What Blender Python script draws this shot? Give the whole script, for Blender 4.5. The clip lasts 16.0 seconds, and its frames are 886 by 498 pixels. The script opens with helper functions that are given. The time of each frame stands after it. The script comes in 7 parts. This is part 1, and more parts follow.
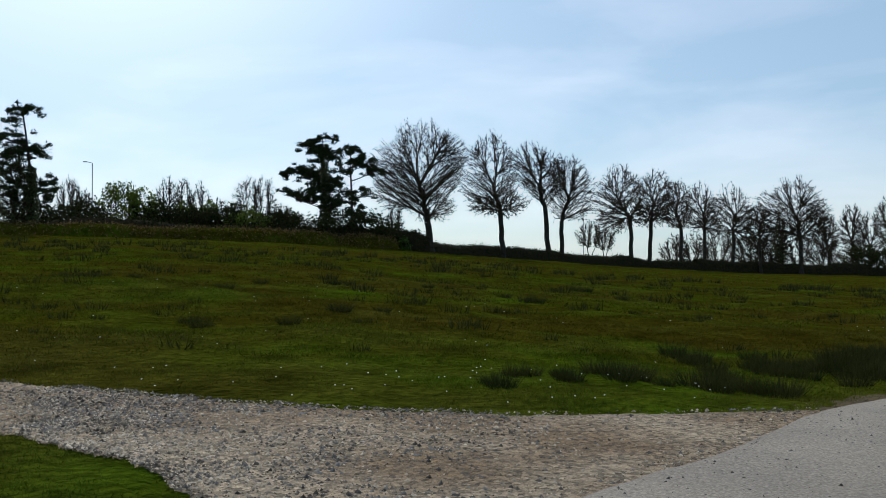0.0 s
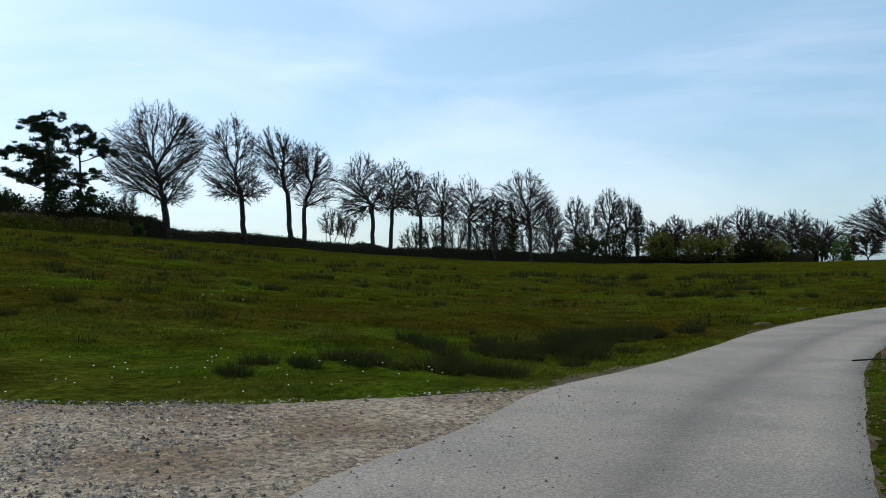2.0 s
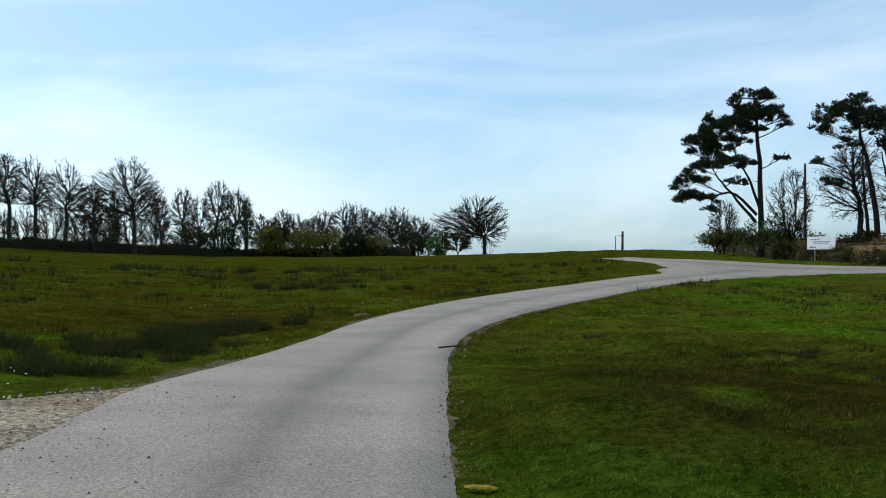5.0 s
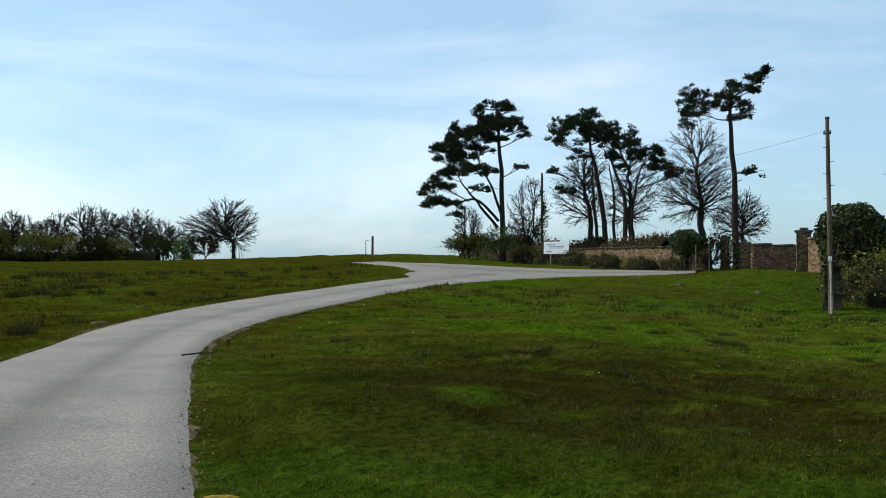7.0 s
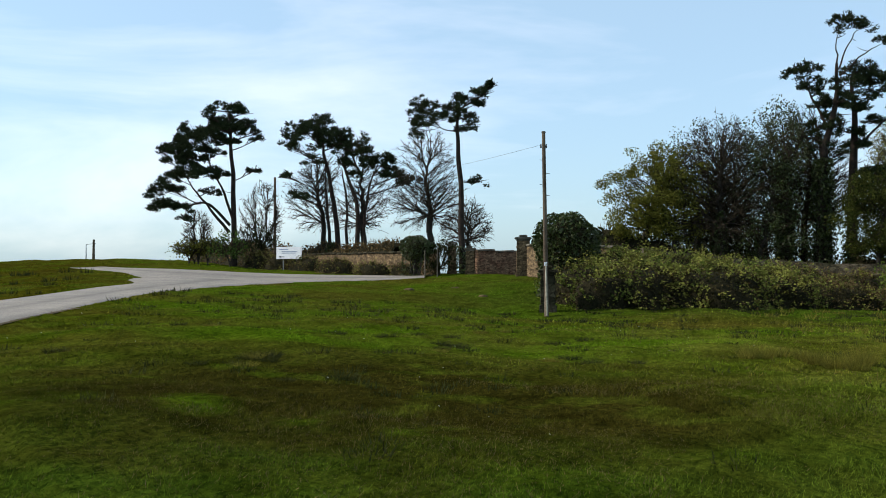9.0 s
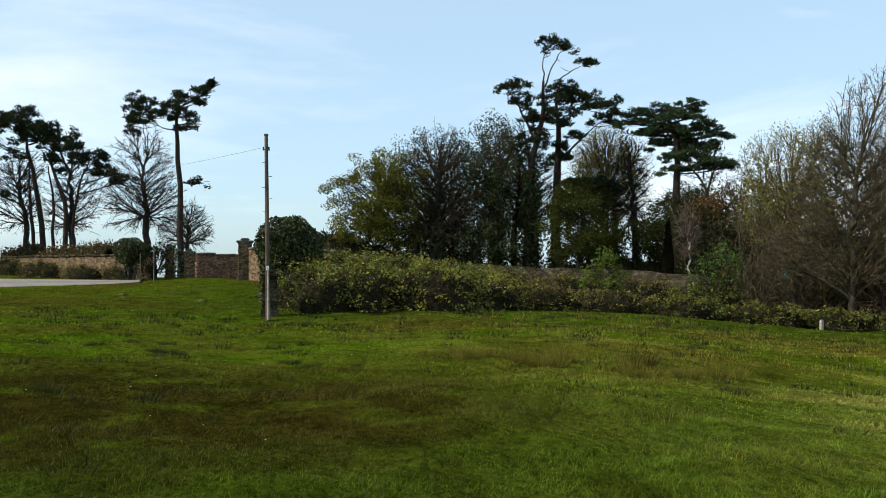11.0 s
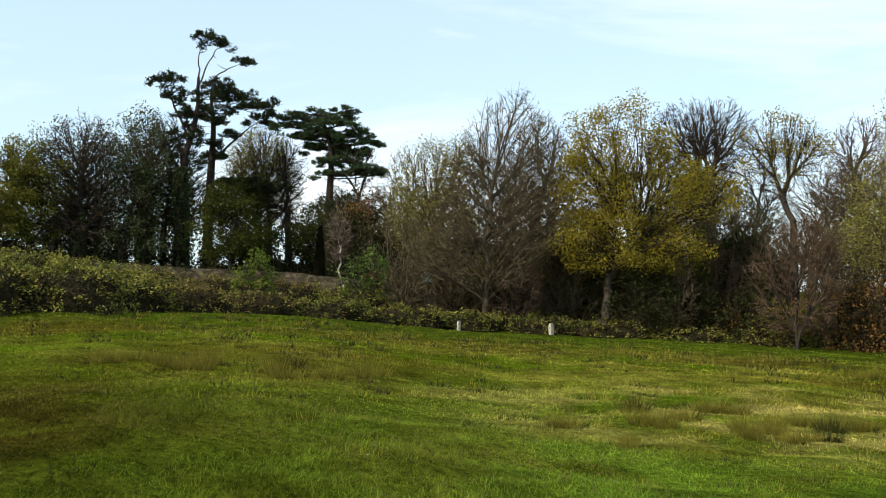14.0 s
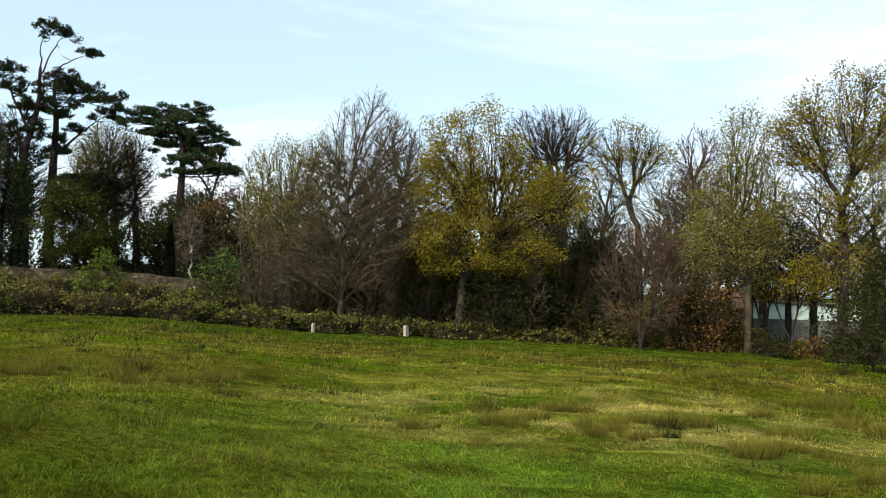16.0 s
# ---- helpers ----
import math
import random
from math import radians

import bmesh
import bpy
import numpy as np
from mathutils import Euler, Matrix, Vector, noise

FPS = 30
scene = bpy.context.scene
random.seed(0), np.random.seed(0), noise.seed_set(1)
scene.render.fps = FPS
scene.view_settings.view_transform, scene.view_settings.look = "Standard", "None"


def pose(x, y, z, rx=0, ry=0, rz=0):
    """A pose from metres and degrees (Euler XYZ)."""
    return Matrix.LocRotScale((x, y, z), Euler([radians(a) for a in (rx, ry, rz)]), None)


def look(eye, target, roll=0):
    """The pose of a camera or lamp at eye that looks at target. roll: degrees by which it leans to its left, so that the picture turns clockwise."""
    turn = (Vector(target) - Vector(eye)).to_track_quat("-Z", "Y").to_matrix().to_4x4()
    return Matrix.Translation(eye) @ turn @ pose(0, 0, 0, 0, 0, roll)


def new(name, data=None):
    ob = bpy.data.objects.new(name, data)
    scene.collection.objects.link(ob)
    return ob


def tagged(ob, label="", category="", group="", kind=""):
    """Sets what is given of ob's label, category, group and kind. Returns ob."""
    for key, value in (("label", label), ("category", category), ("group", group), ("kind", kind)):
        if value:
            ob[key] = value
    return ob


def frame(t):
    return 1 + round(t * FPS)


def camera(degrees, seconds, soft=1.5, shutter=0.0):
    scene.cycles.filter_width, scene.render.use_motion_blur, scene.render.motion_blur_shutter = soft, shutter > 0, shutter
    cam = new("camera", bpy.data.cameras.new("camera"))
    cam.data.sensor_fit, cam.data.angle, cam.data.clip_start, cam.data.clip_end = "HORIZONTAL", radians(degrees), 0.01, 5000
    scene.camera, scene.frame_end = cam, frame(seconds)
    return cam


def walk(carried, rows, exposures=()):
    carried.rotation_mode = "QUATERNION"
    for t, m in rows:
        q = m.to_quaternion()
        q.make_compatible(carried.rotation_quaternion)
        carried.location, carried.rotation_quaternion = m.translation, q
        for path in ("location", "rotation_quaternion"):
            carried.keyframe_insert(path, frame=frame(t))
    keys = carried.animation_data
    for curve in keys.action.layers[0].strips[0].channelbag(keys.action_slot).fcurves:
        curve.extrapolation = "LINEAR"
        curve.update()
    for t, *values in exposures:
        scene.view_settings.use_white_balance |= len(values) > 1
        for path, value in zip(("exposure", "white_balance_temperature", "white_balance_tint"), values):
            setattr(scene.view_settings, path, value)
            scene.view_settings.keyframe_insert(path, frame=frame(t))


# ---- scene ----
SKY_STRENGTH, SUN_STRENGTH = 0.105, 3.8
# stops, white balance and tint drift as the view turns away from the sun
EXPOSURES = [(0.0, -0.58, 6550, 12), (2.0, -0.42, 6300, 10), (3.5, -0.25, 6300, 10), (7.0, -0.10, 6450, 10), (9.0, 0.08, 6700, 13), (11.5, 0.25, 7150, 15), (12.5, 0.43, 7450, 17), (16.0, 0.44, 7450, 17)]
cam = camera(48.83, 16.0, soft=0.65)
EYE, ARM = 1.6, 0.2
# seconds, heading (clockwise from +y), pitch, roll
ROWS = [
    (0.0, 0.01, 1.82, 0.43),
    (0.5, 3.97, 1.53, 0.46),
    (1.0, 7.68, 1.29, 0.44),
    (1.5, 11.37, 1.10, 0.45),
    (2.0, 15.03, 0.95, 0.46),
    (2.5, 18.67, 0.85, 0.36),
    (3.0, 22.38, 0.76, 0.28),
    (3.5, 26.11, 0.70, 0.26),
    (4.0, 29.91, 0.61, 0.11),
    (4.5, 33.78, 0.50, 0.09),
    (7.0, 52.21, 0.66, 0.14),
    (7.5, 55.45, 0.75, 0.21),
    (8.0, 59.31, 0.85, 0.25),
    (8.5, 63.49, 0.90, 0.18),
    (9.0, 67.76, 0.93, 0.12),
    (11.5, 87.93, 1.16, -0.17),
    (12.0, 92.07, 1.17, -0.48),
    (12.5, 96.03, 1.20, -0.73),
    (13.0, 99.30, 1.26, -0.87),
    (13.5, 101.85, 1.33, -0.90),
    (14.0, 104.01, 1.39, -0.90),
    (14.5, 106.16, 1.45, -0.90),
    (15.0, 108.29, 1.53, -1.01),
    (15.5, 110.37, 1.60, -1.11),
    (16.0, 112.45, 1.65, -1.20),
]
walk(cam, [(t, pose(ARM * math.sin(radians(a)), ARM * math.cos(radians(a)), EYE, 90 + p, r, -a)) for t, a, p, r in ROWS],
     exposures=EXPOSURES)

# ---- light: clear spring day, sun ahead of the first view and to its left ----
SUN_AZ, SUN_EL = -20.0, 37.0
world = bpy.data.worlds.new("sky")
scene.world = world
world.use_nodes = True
wt = world.node_tree
wt.nodes.clear()


def wnode(kind, **values):
    n = wt.nodes.new(kind)
    for k, v in values.items():
        n.inputs[k].default_value = v
    return n


w_out = wnode("ShaderNodeOutputWorld")
w_bg = wnode("ShaderNodeBackground")
w_bg.inputs["Strength"].default_value = SKY_STRENGTH
w_sky = wnode("ShaderNodeTexSky")
w_sky.sky_type, w_sky.sun_disc = "NISHITA", False
w_sky.sun_elevation, w_sky.sun_rotation = radians(SUN_EL), radians(SUN_AZ)
w_sky.altitude, w_sky.air_density, w_sky.dust_density, w_sky.ozone_density = 50, 1.0, 1.3, 2.0
w_co = wnode("ShaderNodeTexCoord")
w_map = wnode("ShaderNodeMapping")
w_map.inputs["Scale"].default_value = (1.1, 1.1, 5.0)
w_map.inputs["Rotation"].default_value = (0.12, -0.08, 0.5)
w_noise = wnode("ShaderNodeTexNoise", Scale=1.7, Detail=6.0, Roughness=0.55, Distortion=0.5)
w_ramp = wt.nodes.new("ShaderNodeMapRange")
w_ramp.inputs[1].default_value, w_ramp.inputs[2].default_value = 0.45, 0.68
w_ramp.inputs[3].default_value, w_ramp.inputs[4].default_value = 0.0, 0.85
w_mix = wt.nodes.new("ShaderNodeMix")
w_mix.data_type = "RGBA"
w_cloud = wt.nodes.new("ShaderNodeMix")
w_cloud.data_type, w_cloud.blend_type = "RGBA", "ADD"
wl = wt.links.new
wl(w_co.outputs["Generated"], w_map.inputs["Vector"])
wl(w_map.outputs["Vector"], w_noise.inputs["Vector"])
wl(w_noise.outputs["Fac"], w_ramp.inputs[0])
wl(w_ramp.outputs[0], w_mix.inputs[0])
# an even veil of thin high haze over the clear sky
w_cloud.inputs[0].default_value = 1.0
w_cloud.inputs[7].default_value = (3.0, 4.3, 4.9, 1)
w_dim = wt.nodes.new("ShaderNodeMix")
w_dim.data_type, w_dim.blend_type = "RGBA", "MULTIPLY"
w_dim.inputs[0].default_value = 1.0
w_dim.inputs[7].default_value = (0.56, 0.70, 0.86, 1)
wl(w_sky.outputs["Color"], w_dim.inputs[6])
wl(w_dim.outputs[2], w_cloud.inputs[6])
wl(w_cloud.outputs[2], w_mix.inputs[6])
w_white = wt.nodes.new("ShaderNodeMix")
w_white.data_type, w_white.blend_type = "RGBA", "ADD"
w_white.inputs[0].default_value = 1.0
w_white.inputs[7].default_value = (3.2, 2.5, 2.1, 1)
wl(w_cloud.outputs[2], w_white.inputs[6])
wl(w_white.outputs[2], w_mix.inputs[7])
# the haze brightens towards the sun
w_dot = wt.nodes.new("ShaderNodeVectorMath")
w_dot.operation = "DOT_PRODUCT"
w_dot.inputs[1].default_value = (math.sin(radians(SUN_AZ)) * math.cos(radians(SUN_EL)), math.cos(radians(SUN_AZ)) * math.cos(radians(SUN_EL)), math.sin(radians(SUN_EL)))
wl(w_co.outputs["Generated"], w_dot.inputs[0])
w_near = wt.nodes.new("ShaderNodeMapRange")
w_near.interpolation_type = "SMOOTHSTEP"
w_near.inputs[1].default_value, w_near.inputs[2].default_value = 0.87, 1.0
w_near.inputs[3].default_value, w_near.inputs[4].default_value = 0.0, 1.0
wl(w_dot.outputs["Value"], w_near.inputs[0])
w_glow = wt.nodes.new("ShaderNodeMix")
w_glow.data_type, w_glow.blend_type = "RGBA", "ADD"
w_glow.inputs[7].default_value = (5.0, 4.6, 3.9, 1)
wl(w_near.outputs[0], w_glow.inputs[0])
wl(w_mix.outputs[2], w_glow.inputs[6])
wl(w_glow.outputs[2], w_bg.inputs["Color"])
wl(w_bg.outputs[0], w_out.inputs[0])
sun_data = bpy.data.lights.new("sun", "SUN")
sun_data.energy, sun_data.angle, sun_data.color = SUN_STRENGTH, radians(0.6), (1.0, 0.95, 0.86)
sun = new("sun", sun_data)
sun.matrix_world = look((60 * math.sin(radians(SUN_AZ)), 60 * math.cos(radians(SUN_AZ)), 60 * math.tan(radians(SUN_EL))), (0, 0, 0))

# ---- materials ----


def material(name, base, rough=0.9, second=None, scale=3.0, fine=40.0, bump=0.3, through_light=0.0, islands=0.0, metal=0.0, detail=5.0, spread=(0.35, 0.65), depth=0.02, spec=0.05, cells=None):
    """A surface of two colours mixed by noise at two scales, with fine relief; islands varies each leaf or twig."""
    m = bpy.data.materials.new(name)
    m.use_nodes = True
    t = m.node_tree
    n, l = t.nodes, t.links.new
    b = n["Principled BSDF"]
    b.inputs["Roughness"].default_value, b.inputs["Metallic"].default_value = rough, metal
    b.inputs["Specular IOR Level"].default_value = spec
    geo = n.new("ShaderNodeNewGeometry")
    big = n.new("ShaderNodeTexNoise")
    big.inputs["Scale"].default_value, big.inputs["Detail"].default_value = scale, detail
    small = n.new("ShaderNodeTexNoise")
    small.inputs["Scale"].default_value, small.inputs["Detail"].default_value = fine, 3.0
    l(geo.outputs["Position"], big.inputs["Vector"])
    l(geo.outputs["Position"], small.inputs["Vector"])
    rng = n.new("ShaderNodeMapRange")
    rng.inputs[1].default_value, rng.inputs[2].default_value = spread
    l(big.outputs["Fac"], rng.inputs[0])
    mix = n.new("ShaderNodeMix")
    mix.data_type = "RGBA"
    mix.inputs[6].default_value, mix.inputs[7].default_value = (*base, 1), (*(second or [c * 0.7 for c in base]), 1)
    l(rng.outputs[0], mix.inputs[0])
    hsv = n.new("ShaderNodeHueSaturation")
    if cells:
        # single stones of differing tone, with dark joints
        mp = n.new("ShaderNodeMapping")
        mp.inputs["Scale"].default_value = cells
        l(geo.outputs["Position"], mp.inputs["Vector"])
        vo, ve = n.new("ShaderNodeTexVoronoi"), n.new("ShaderNodeTexVoronoi")
        ve.feature = "DISTANCE_TO_EDGE"
        for v in (vo, ve):
            v.inputs["Scale"].default_value = 1.0
            l(mp.outputs[0], v.inputs["Vector"])
        bw = n.new("ShaderNodeRGBToBW")
        l(vo.outputs["Color"], bw.inputs[0])
        tone = n.new("ShaderNodeMapRange")
        tone.inputs[1].default_value, tone.inputs[2].default_value = 0.2, 0.8
        tone.inputs[3].default_value, tone.inputs[4].default_value = 0.55, 1.5
        l(bw.outputs[0], tone.inputs[0])
        joint = n.new("ShaderNodeMapRange")
        joint.inputs[1].default_value, joint.inputs[2].default_value = 0.0, 0.09
        joint.inputs[3].default_value, joint.inputs[4].default_value = 0.45, 1.0
        l(ve.outputs["Distance"], joint.inputs[0])
        mul_ = n.new("ShaderNodeMath")
        mul_.operation = "MULTIPLY"
        l(tone.outputs[0], mul_.inputs[0])
        l(joint.outputs[0], mul_.inputs[1])
        stones = n.new("ShaderNodeMix")
        stones.data_type, stones.blend_type = "RGBA", "MULTIPLY"
        stones.inputs[0].default_value = 1.0
        l(mix.outputs[2], stones.inputs[6])
        l(mul_.outputs[0], stones.inputs[7])
        mix = stones
    val = n.new("ShaderNodeMapRange")
    val.inputs[3].default_value, val.inputs[4].default_value = 0.72, 1.28
    val.inputs[1].default_value, val.inputs[2].default_value = 0.3, 0.7
    l(small.outputs["Fac"], val.inputs[0])
    l(mix.outputs[2], hsv.inputs["Color"])
    if islands:
        jit = n.new("ShaderNodeMapRange")
        jit.inputs[3].default_value, jit.inputs[4].default_value = 1 - islands, 1 + islands
        l(geo.outputs["Random Per Island"], jit.inputs[0])
        mul = n.new("ShaderNodeMath")
        mul.operation = "MULTIPLY"
        l(val.outputs[0], mul.inputs[0])
        l(jit.outputs[0], mul.inputs[1])
        l(mul.outputs[0], hsv.inputs["Value"])
    else:
        l(val.outputs[0], hsv.inputs["Value"])
    l(hsv.outputs["Color"], b.inputs["Base Color"])
    if bump:
        bp = n.new("ShaderNodeBump")
        bp.inputs["Strength"].default_value, bp.inputs["Distance"].default_value = bump, depth
        l(small.outputs["Fac"], bp.inputs["Height"])
        l(bp.outputs[0], b.inputs["Normal"])
    if through_light:
        tr = n.new("ShaderNodeBsdfTranslucent")
        ms = n.new("ShaderNodeMixShader")
        ms.inputs[0].default_value = through_light
        l(hsv.outputs["Color"], tr.inputs["Color"])
        l(b.outputs[0], ms.inputs[1])
        l(tr.outputs[0], ms.inputs[2])
        l(ms.outputs[0], n["Material Output"].inputs["Surface"])
    m["out"] = hsv.name
    return m


def meadow(name, gain=1.0, through_light=0.0, relief=True):
    """Grazed grass: green, olive and bleached patches laid out over the whole land, the same for soil and blades."""
    m = bpy.data.materials.new(name)
    m.use_nodes = True
    t = m.node_tree
    n, l = t.nodes, t.links.new
    b = n["Principled BSDF"]
    b.inputs["Roughness"].default_value = 0.85
    b.inputs["Specular IOR Level"].default_value = 0.0
    geo = n.new("ShaderNodeNewGeometry")

    def cloud(scale, lo, hi, detail=4.0, off=0.0):
        mp = n.new("ShaderNodeMapping")
        mp.inputs["Location"].default_value = (off, off * 0.7, 0)
        tx = n.new("ShaderNodeTexNoise")
        tx.inputs["Scale"].default_value, tx.inputs["Detail"].default_value = scale, detail
        mr = n.new("ShaderNodeMapRange")
        mr.inputs[1].default_value, mr.inputs[2].default_value = lo, hi
        l(geo.outputs["Position"], mp.inputs["Vector"])
        l(mp.outputs[0], tx.inputs["Vector"])
        l(tx.outputs["Fac"], mr.inputs[0])
        return mr.outputs[0]

    def mixed(fac, a, c):
        mx = n.new("ShaderNodeMix")
        mx.data_type = "RGBA"
        l(fac, mx.inputs[0])
        for i, v in ((6, a), (7, c)):
            if isinstance(v, tuple):
                mx.inputs[i].default_value = (*[q * gain for q in v], 1)
            else:
                l(v, mx.inputs[i])
        return mx.outputs[2]

    def times(a, c):
        mu = n.new("ShaderNodeMath")
        mu.operation = "MULTIPLY"
        for i, v in enumerate((a, c)):
            if isinstance(v, float):
                mu.inputs[i].default_value = v
            else:
                l(v, mu.inputs[i])
        return mu.outputs[0]

    col = mixed(cloud(0.32, 0.38, 0.62), MEADOW_GREEN, MEADOW_OLIVE)
    col = mixed(times(cloud(0.13, 0.46, 0.62, 5.0, 31.0), 0.75), col, MEADOW_BROWN)
    # bleached sedge lies on the wet side of the field
    sep = n.new("ShaderNodeSeparateXYZ")
    l(geo.outputs["Position"], sep.inputs[0])
    wet = n.new("ShaderNodeMapRange")
    wet.inputs[1].default_value, wet.inputs[2].default_value = 9.0, -8.0
    l(sep.outputs["Y"], wet.inputs[0])
    out = n.new("ShaderNodeMapRange")
    out.inputs[1].default_value, out.inputs[2].default_value = 6.5, 12.0
    l(sep.outputs["X"], out.inputs[0])
    back = n.new("ShaderNodeMapRange")
    back.inputs[1].default_value, back.inputs[2].default_value = 38.0, 24.0
    l(sep.outputs["X"], back.inputs[0])
    col = mixed(times(times(times(times(cloud(0.25, 0.46, 0.72, 5.0, 57.0), wet.outputs[0]), out.outputs[0]), back.outputs[0]), 0.62), col, MEADOW_STRAW)
    # the upper field is drier and browner
    dry = n.new("ShaderNodeMapRange")
    dry.inputs[1].default_value, dry.inputs[2].default_value = 11.0, 17.0
    l(sep.outputs["Y"], dry.inputs[0])
    upper = n.new("ShaderNodeMath")
    upper.operation = "MULTIPLY_ADD"
    l(sep.outputs["X"], upper.inputs[0])
    upper.inputs[1].default_value = -0.85
    l(sep.outputs["Y"], upper.inputs[2])
    left = n.new("ShaderNodeMapRange")
    left.inputs[1].default_value, left.inputs[2].default_value = -3.0, 4.0
    l(upper.outputs[0], left.inputs[0])
    col = mixed(times(times(times(dry.outputs[0], left.outputs[0]), cloud(0.45, 0.32, 0.56, 5.0, 83.0)), 0.75), col, (0.044, 0.034, 0.003))
    # a worn, mossy brown stretch beside the lane
    spot = n.new("ShaderNodeVectorMath")
    spot.operation = "DISTANCE"
    spot.inputs[1].default_value = (11.0, 5.2, 0)
    l(geo.outputs["Position"], spot.inputs[0])
    ring = n.new("ShaderNodeMapRange")
    ring.inputs[1].default_value, ring.inputs[2].default_value = 8.5, 3.5
    l(spot.outputs["Value"], ring.inputs[0])
    col = mixed(times(times(ring.outputs[0], cloud(0.8, 0.22, 0.48, 4.0, 12.0)), 0.95), col, (0.027, 0.023, 0.004))
    # lusher growth along the brambles and beside the lane
    lush = n.new("ShaderNodeMapRange")
    lush.inputs[1].default_value, lush.inputs[2].default_value = 33.0, 44.0
    l(sep.outputs["X"], lush.inputs[0])
    low = n.new("ShaderNodeMapRange")
    low.inputs[1].default_value, low.inputs[2].default_value = 24.0, 14.0
    l(sep.outputs["Y"], low.inputs[0])
    col = mixed(times(times(lush.outputs[0], low.outputs[0]), 0.8), col, (0.038, 0.062, 0.006))
    near = n.new("ShaderNodeVectorMath")
    near.operation = "LENGTH"
    l(geo.outputs["Position"], near.inputs[0])
    rim = n.new("ShaderNodeMapRange")
    rim.inputs[1].default_value, rim.inputs[2].default_value = 10.5, 7.0
    l(near.outputs["Value"], rim.inputs[0])
    col = mixed(times(times(rim.outputs[0], cloud(0.9, 0.2, 0.6, 4.0, 44.0)), 0.75), col, (0.027, 0.053, 0.004))
    fresh = n.new("ShaderNodeMapRange")
    fresh.inputs[1].default_value, fresh.inputs[2].default_value = 26.0, 9.0
    l(near.outputs["Value"], fresh.inputs[0])
    side = n.new("ShaderNodeMapRange")
    side.inputs[1].default_value, side.inputs[2].default_value = 1.5, -4.0
    l(sep.outputs["Y"], side.inputs[0])
    col = mixed(times(times(times(fresh.outputs[0], side.outputs[0]), cloud(0.7, 0.25, 0.55, 4.0, 71.0)), 0.85), col, (0.056, 0.108, 0.010))
    # flattened straw round the sedge
    nest = n.new("ShaderNodeVectorMath")
    nest.operation = "DISTANCE"
    nest.inputs[1].default_value = (15.0, -9.5, -0.8)
    l(geo.outputs["Position"], nest.inputs[0])
    bed = n.new("ShaderNodeMapRange")
    bed.inputs[1].default_value, bed.inputs[2].default_value = 7.0, 2.5
    l(nest.outputs["Value"], bed.inputs[0])
    col = mixed(times(times(bed.outputs[0], cloud(0.55, 0.42, 0.58, 5.0, 19.0)), 0.8), col, (0.24, 0.205, 0.055))
    hsv = n.new("ShaderNodeHueSaturation")
    val = times(cloud(9.0, 0.1, 0.62, 5.0), cloud(1.3, 0.15, 0.6, 3.0, 5.0))
    mr = n.new("ShaderNodeMapRange")
    mr.inputs[3].default_value, mr.inputs[4].default_value = 0.45, 1.9
    l(val, mr.inputs[0])
    if through_light:
        jit = n.new("ShaderNodeMapRange")
        jit.inputs[3].default_value, jit.inputs[4].default_value = 0.8, 1.2
        l(geo.outputs["Random Per Island"], jit.inputs[0])
        l(times(mr.outputs[0], jit.outputs[0]), hsv.inputs["Value"])
    else:
        l(mr.outputs[0], hsv.inputs["Value"])
    l(col, hsv.inputs["Color"])
    l(hsv.outputs[0], b.inputs["Base Color"])
    if relief:
        bp = n.new("ShaderNodeBump")
        bp.inputs["Strength"].default_value, bp.inputs["Distance"].default_value = 0.8, 0.12
        l(cloud(6.0, 0.2, 0.8, 6.0), bp.inputs["Height"])
        l(bp.outputs[0], b.inputs["Normal"])
    if through_light:
        tr = n.new("ShaderNodeBsdfTranslucent")
        ms = n.new("ShaderNodeMixShader")
        ms.inputs[0].default_value = through_light
        l(hsv.outputs[0], tr.inputs["Color"])
        l(b.outputs[0], ms.inputs[1])
        l(tr.outputs[0], ms.inputs[2])
        l(ms.outputs[0], n["Material Output"].inputs["Surface"])
    return m


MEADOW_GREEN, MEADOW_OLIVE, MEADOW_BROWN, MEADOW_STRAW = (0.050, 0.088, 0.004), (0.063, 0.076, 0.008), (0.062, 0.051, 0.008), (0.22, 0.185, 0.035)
# the soil's gain is lowered to paint in the shade between blades
M_GROUND = meadow("meadow_soil_shaded", 0.58)
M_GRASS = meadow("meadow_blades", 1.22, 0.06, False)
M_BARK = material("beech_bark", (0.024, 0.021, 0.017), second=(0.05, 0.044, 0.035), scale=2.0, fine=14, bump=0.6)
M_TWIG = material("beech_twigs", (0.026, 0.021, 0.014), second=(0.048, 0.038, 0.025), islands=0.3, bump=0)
M_BROWNTWIG = material("hawthorn_twigs", (0.055, 0.045, 0.024), second=(0.105, 0.088, 0.052), islands=0.4, bump=0)
M_REDTWIG = material("red_twigs", (0.060, 0.040, 0.025), second=(0.092, 0.064, 0.040), islands=0.4, bump=0)
M_PINKTWIG = material("pink_twigs", (0.080, 0.060, 0.046), second=(0.12, 0.092, 0.072), islands=0.3, bump=0)
M_GREYBARK = material("grey_bark", (0.032, 0.028, 0.018), second=(0.075, 0.066, 0.044), scale=2.5, fine=18, bump=0.5)
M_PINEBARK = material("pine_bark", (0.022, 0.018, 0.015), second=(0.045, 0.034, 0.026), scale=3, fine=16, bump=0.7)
M_BIRCH = material("birch_bark", (0.36, 0.33, 0.28), second=(0.16, 0.14, 0.12), scale=4, fine=20, bump=0.2)
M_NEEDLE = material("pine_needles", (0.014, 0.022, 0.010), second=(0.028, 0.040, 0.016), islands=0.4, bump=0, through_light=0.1)
